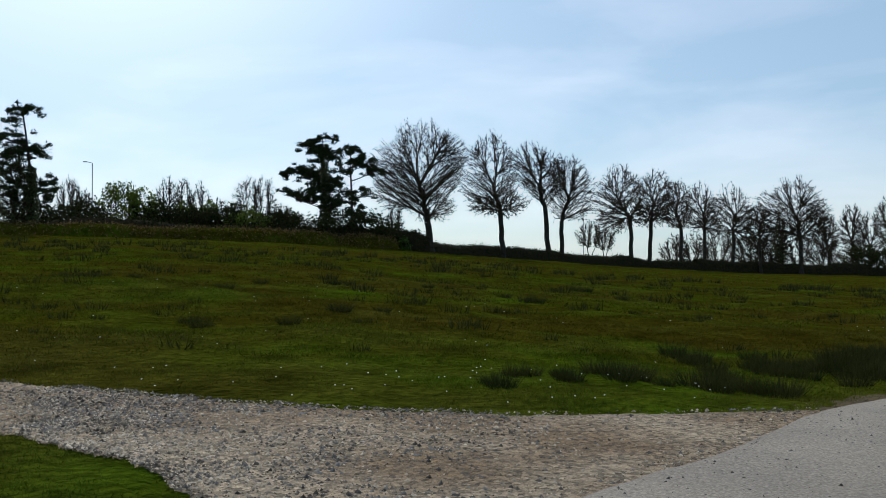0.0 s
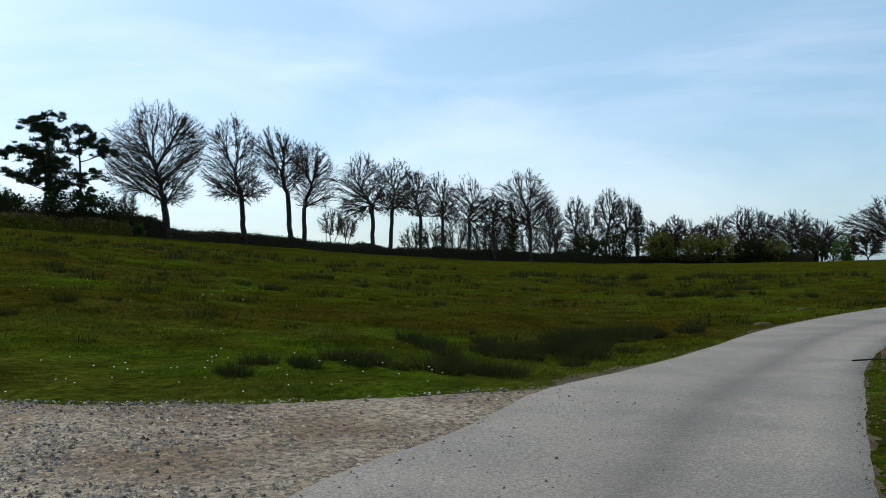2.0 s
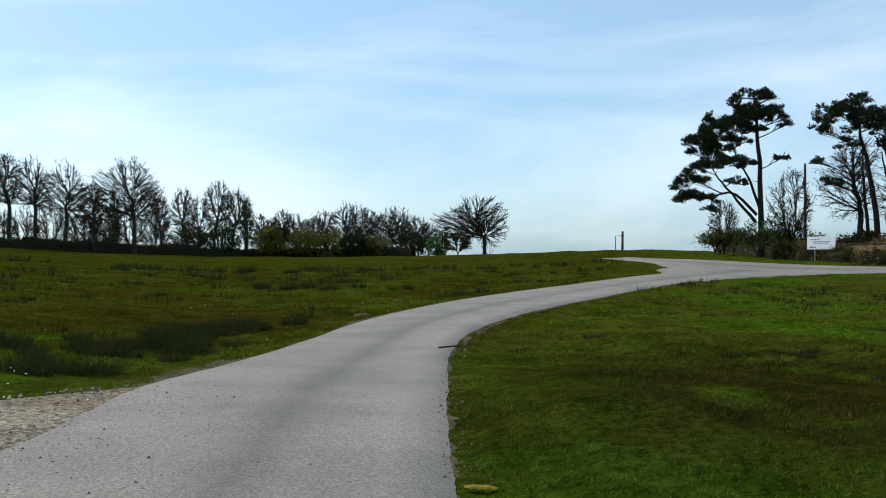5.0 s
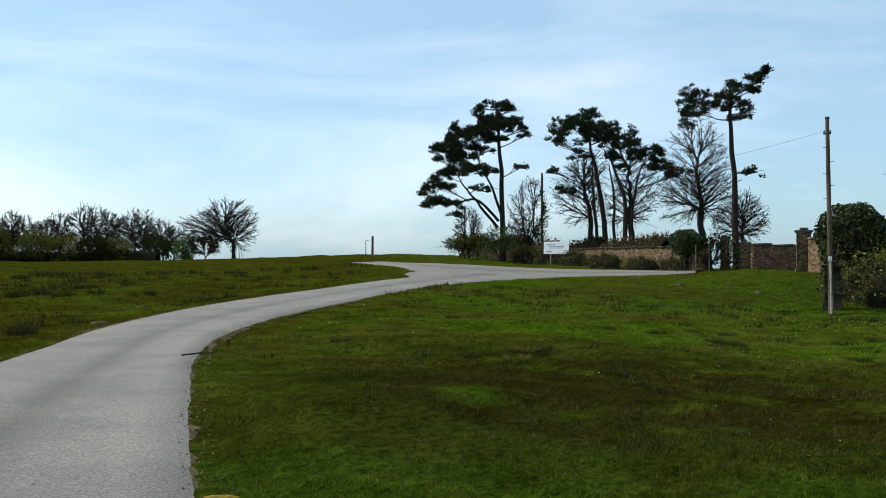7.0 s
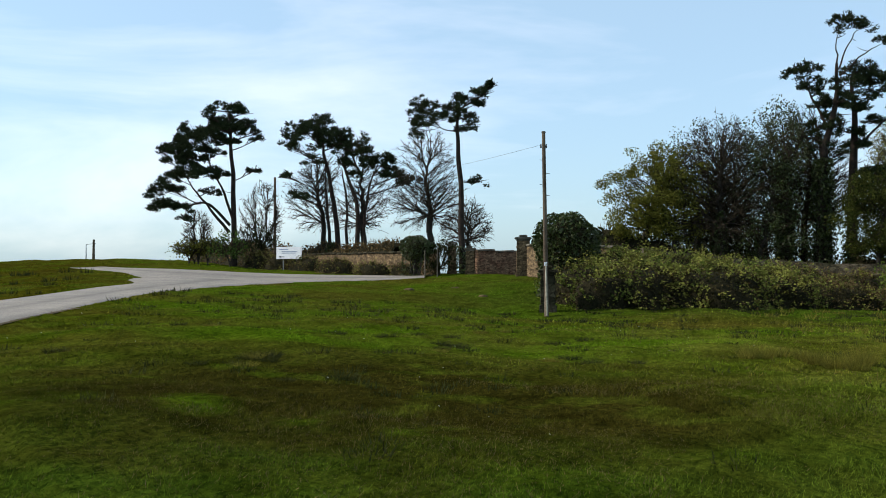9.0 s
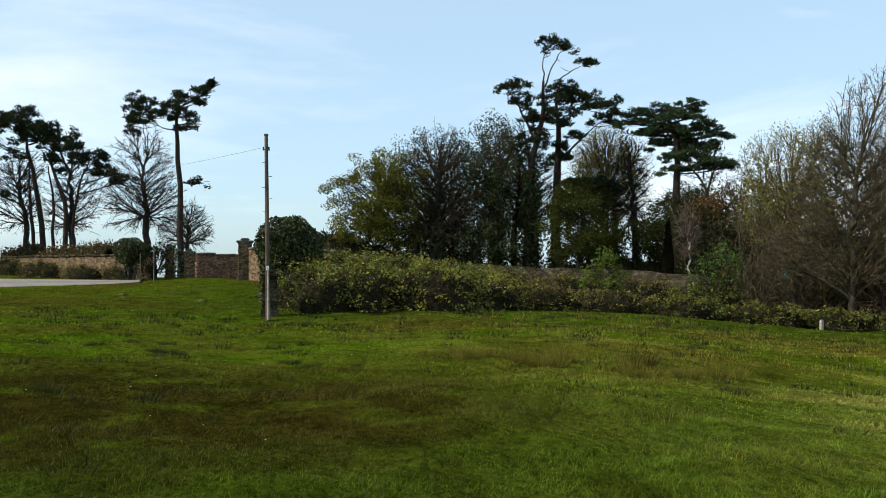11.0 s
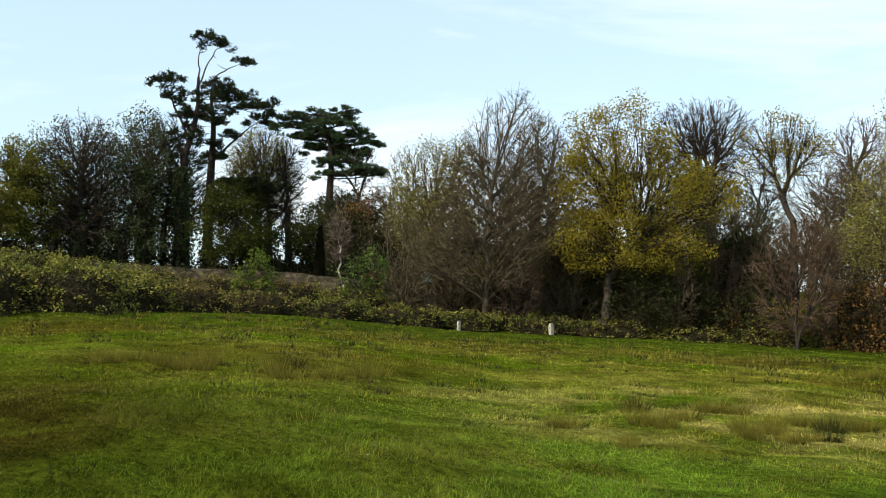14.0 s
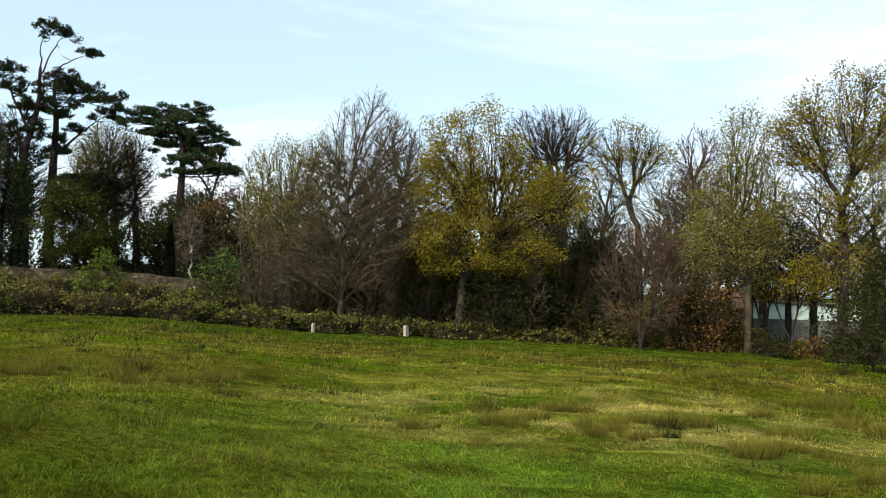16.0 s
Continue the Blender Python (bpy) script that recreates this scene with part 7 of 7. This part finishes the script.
# a drift of rushes that grow together
for _ in range(46):
    f = rt.uniform(0, 1)
    tuft(4.6 + 4.6 * f + rt.normal() * 0.5, 14.4 + 4.2 * f + rt.normal() * 0.7, rt.uniform(0.4, 0.8), False, rt, 1.3)
# pale sedge on the wet side of the field
for x, y, s in ((12.7, -4.9, .62), (12.9, -6.2, .6), (11.3, -5.2, .6), (13.8, -7.0, .7), (15.0, -8.2, .7), (15.1, -8.7, .7), (12.7, -7.6, .62), (12.0, -7.4, .65), (13.7, -8.8, .7), (12.6, -8.2, .65), (11.6, -7.9, .6), (11.8, -8.3, .6),
                (13.9, -9.8, .7), (13.4, -10.2, .7), (15.0, -7.2, .7), (16.5, -15.4, .9), (16.2, -15.7, .9), (21.2, -22.1, 1.0), (13.0, -13.1, .9), (12.1, -12.7, .9), (10.3, -8.6, .6), (10.0, -8.6, .6), (10.1, -9.2, .6), (10.1, -9.5, .6),
                (8.0, -8.2, .6), (7.8, -7.6, .6), (13.1, -6.5, .7), (13.3, -9.4, .7), (11.8, -10.8, .7), (14.3, -12.0, .8), (20.0, 0.5, .8), (19.6, 0.2, .8), (20.3, 1.3, .7), (19.2, -0.1, .9), (18.4, -1.3, .8), (17.4, -1.4, .7),
                (17.8, -2.4, .7), (18.8, -3.1, .8), (19.5, -1.8, .8), (19.9, -0.5, .9), (19.7, -3.5, .8), (20.3, 1.9, .8), (35.4, -33.2, 1.0), (31.6, -31.5, 1.1), (24, -18, .9), (27, -22, 1.0), (30, -27, 1.0)):
    for _ in range(2):
        tuft(x + rt.normal() * 0.22, y + rt.normal() * 0.22, s * rt.uniform(0.8, 1.25), rt.uniform() < 0.88, rt, 1.15)
for x, y in ((18.5, 13.2), (14.2, 9.1), (19.6, 9.8), (19.3, 7.9), (19.1, 7.4), (12.5, 6.9), (48.0, 22.9), (12.6, 8.7), (12.8, 12.5), (21.4, 8.8), (19.4, 7.6), (25.0, 12.7), (13.9, 8.9), (18.8, 4.7), (18.3, 4.0), (22.5, 6.1), (23.3, 7.8), (17.9, 4.6)):
    for _ in range(2):
        tuft(x + rt.normal() * 0.4, y + rt.normal() * 0.3, rt.uniform(0.25, 0.42), rt.uniform() < 0.3, rt, 2.2)


def small_tufts(n, r0, r1, a0, a1, h, mat, seed, label):
    """Low tussocks of coarse grass, too many to count."""
    rng = np.random.default_rng(seed)
    C = scatter(n, r0, r1, a0, a1, rng, 0.3)
    k = 26
    r = np.hypot(C[:, 0], C[:, 1])
    s = rng.uniform(0.5, 1.3, len(C)) * (0.6 + r / 60)
    a, q = rng.uniform(0, 6.28, (len(C), k)), np.sqrt(rng.uniform(0, 1, (len(C), k))) * (0.3 * s)[:, None]
    P = np.stack([C[:, :1] + np.cos(a) * q, C[:, 1:2] + np.sin(a) * q * 0.8, np.broadcast_to(C[:, 2:] - 0.03, a.shape)], -1).reshape(-1, 3)
    D = np.stack([np.cos(a) * 0.4, np.sin(a) * 0.4, np.ones(a.shape)], -1).reshape(-1, 3) + rng.normal(size=P.shape) * 0.22
    D /= np.linalg.norm(D, axis=1, keepdims=True)
    S = np.repeat(s, k)
    ob = new("grass_tussocks", mesh("grass_tussocks", *spikes(P, D, h * S * rng.uniform(0.5, 1.2, len(P)), 0.010 + 0.0009 * np.repeat(r, k), rng)))
    ob.data.materials.append(mat)
    tagged(ob, label, "grass", kind="stuff")


small_tufts(420, 12, 80, -28, 48, 0.26, M_RUSH, 91, "low dark tussocks dotted over the upper field")
small_tufts(260, 8, 42, 48, 100, 0.16, M_RUSH, 92, "low dark tussocks in the grass")
small_tufts(420, 9, 45, 85, 140, 0.16, M_SEDGE, 93, "low bleached tussocks on the wet side of the field")
small_tufts(260, 9, 45, 90, 140, 0.16, M_RUSH, 94, "low dark tussocks on the wet side of the field")

# daisies
P = np.concatenate([scatter(170, 9, 30, -30, 140, RNG, 0.1), scatter(60, 9.4, 12.5, -26, 24, RNG, 0.05)])
V = []
for p in P:
    s = 0.006 + 0.0004 * math.hypot(p[0], p[1])
    a = np.arange(5) * 2 * np.pi / 5
    V.append(np.stack([p[0] + s * np.cos(a), p[1] + s * np.sin(a), p[2] + 0.06 + 0.4 * s * np.sin(a)], 1))
dz = new("daisies", mesh("daisies", np.concatenate(V), np.arange(5 * len(P)).reshape(-1, 5)))
dz.data.materials.append(M_DAISY)
tagged(dz, "small white daisies scattered in the grass", "flowers", kind="stuff")


def stones(P, z, size, rng, mat, label, name="gravel_stones"):
    """Loose angular stones lying at P, sunk a little."""
    n = len(P)
    oct_v = np.array([(1, 0, 0), (0, 1, 0), (-1, 0, 0), (0, -1, 0), (0.2, 0.1, 0.75)], float)
    oct_f = np.array([(0, 1, 4), (1, 2, 4), (2, 3, 4), (3, 0, 4)])
    s = size * np.clip(rng.lognormal(0, 0.5, n), 0.4, 2.6)
    a = rng.uniform(0, 6.28, n)
    O = oct_v[None] * (1 + 0.3 * rng.normal(size=(n, 5, 1))) * s[:, None, None]
    X = O[..., 0] * np.cos(a)[:, None] - O[..., 1] * np.sin(a)[:, None]
    Y = O[..., 0] * np.sin(a)[:, None] + O[..., 1] * np.cos(a)[:, None]
    V = np.stack([X + P[:, :1], Y + P[:, 1:], O[..., 2] + z[:, None]], -1).reshape(-1, 3)
    F = (np.arange(n)[:, None, None] * 5 + oct_f[None]).reshape(-1, 3)
    ob = new(name, mesh(name, V, F))
    ob.data.materials.append(mat)
    tagged(ob, label, "gravel", kind="stuff")


def on_track(n, rng, f0, f1, q0, q1):
    f, q = rng.uniform(f0, f1, n), rng.uniform(q0, q1, n)
    A, B = TRACK
    i = f * (len(A) - 1)
    k = np.minimum(i.astype(int), len(A) - 2)
    w = (i - k)[:, None]
    P = (A[k] * (1 - w) + A[k + 1] * w) * (1 - q)[:, None] + (B[k] * (1 - w) + B[k + 1] * w) * q[:, None]
    return P[~between(*LANE, P[:, 0], P[:, 1], -0.25)]


def gravel(n, size, seed, mat, lo, label, spread=1.0):
    """Stones gathered in loose drifts on the track."""
    rng = np.random.default_rng(seed)
    P = on_track(n, rng, 0.28, 1.0, 0.0, 1.0)
    d = 0.6 * patches(P[:, 0], P[:, 1] * 1.8, 1.5, seed) + 0.4 * patches(P[:, 0], P[:, 1], 0.45, seed + 1)
    P = P[rng.uniform(size=len(P)) < np.clip((d - lo) * 3.5, 0.12, 1)]
    stones(P, height(P[:, 0], P[:, 1]) + 0.024, size, rng, mat, label)


gravel(21000, 0.0085, 71, M_PEBBLE, 0.30, "loose pale gravel stones on the track")
gravel(21000, 0.0100, 73, M_DARKPEBBLE, 0.40, "loose dark grey gravel stones on the track")
# chippings strewn on the tarmac where the track joins, and along the lane's crumbling edges
rg = np.random.default_rng(75)
P = np.array([(-1.2, 4.4), (0.2, 5.9), (1.7, 7.6), (3.2, 9.6)])[rg.integers(0, 4, 2600)] + rg.normal(size=(2600, 2)) * [0.75, 0.75]
P = P[between(*LANE, P[:, 0], P[:, 1], 0.0)]
stones(P, height(P[:, 0], P[:, 1]) + 0.050, 0.0055, rg, M_DARKPEBBLE, "small dark chippings strewn on the tarmac", "chippings")
for E, O, w in ((LANE[0], LANE[1], 0.10), (LANE[1], LANE[0], 0.12)):
    i = rg.integers(20, 330, 2400)
    d = (O[i] - E[i]) / np.linalg.norm(O[i] - E[i], axis=1, keepdims=True)
    P = E[i] + d * (rg.normal(size=len(i)) * w)[:, None] + rg.normal(size=(len(i), 2)) * 0.06
    stones(P, height(P[:, 0], P[:, 1]) + 0.022, 0.006, rg, M_GRIT, "crumbled stones along the lane's edge", "chippings")

twig_x, twig_y = 9.5, 12.0
twig = thing("fallen_twig", twig_x, twig_y, ground_at(twig_x, twig_y) + 0.055, -12, "short dark fallen twig at the tarmac edge", "twig")
part("stem", tubes([(-0.28, 0, 0.01), (0.0, 0.03, 0.02)], [(0.0, 0.03, 0.02), (0.3, 0.0, 0.015)], [0.013, 0.011], [0.011, 0.006], 5), M_BARK, twig)
part("side_shoot", tubes([(0.0, 0.03, 0.02)], [(0.16, 0.15, 0.04)], 0.007, 0.004, 5), M_BARK, twig)

# a little ochre sand lying at the lane's right edge
mark = thing("sand_patch", 4.01, 4.81, ground_at(4.01, 4.81), 38, "small ochre sandy patch at the tarmac edge", "road marking")
V, F, _ = lumpy(0.035, 0.11, 0.05, np.random.default_rng(5), 14, 4)
part("patch", (V * [1, 1, 0.4] + [0, 0, 0.07], F), M_YELLOW, mark)


def molehill(x, y, r):
    e = thing("molehill", x, y, ground_at(x, y), 0, "small heap of bare dark earth in grass", "molehill", "molehills")
    rng = np.random.default_rng(int(x * 10))
    V, F, _ = lumpy(r, r, r * 0.45, rng, 12, 5)
    part("heap", (V, F), M_EARTH, e, smooth=True)


for x, y, r in ((43, 19, 0.28), (52, 20.5, 0.32), (50, 22.5, 0.3), (55, 21.5, 0.3), (47, 17.0, 0.25), (37.5, 21.0, 0.3), (18.0, 25.6, 0.22), (13.4, 20.6, 0.25)):
    molehill(x, y, r)
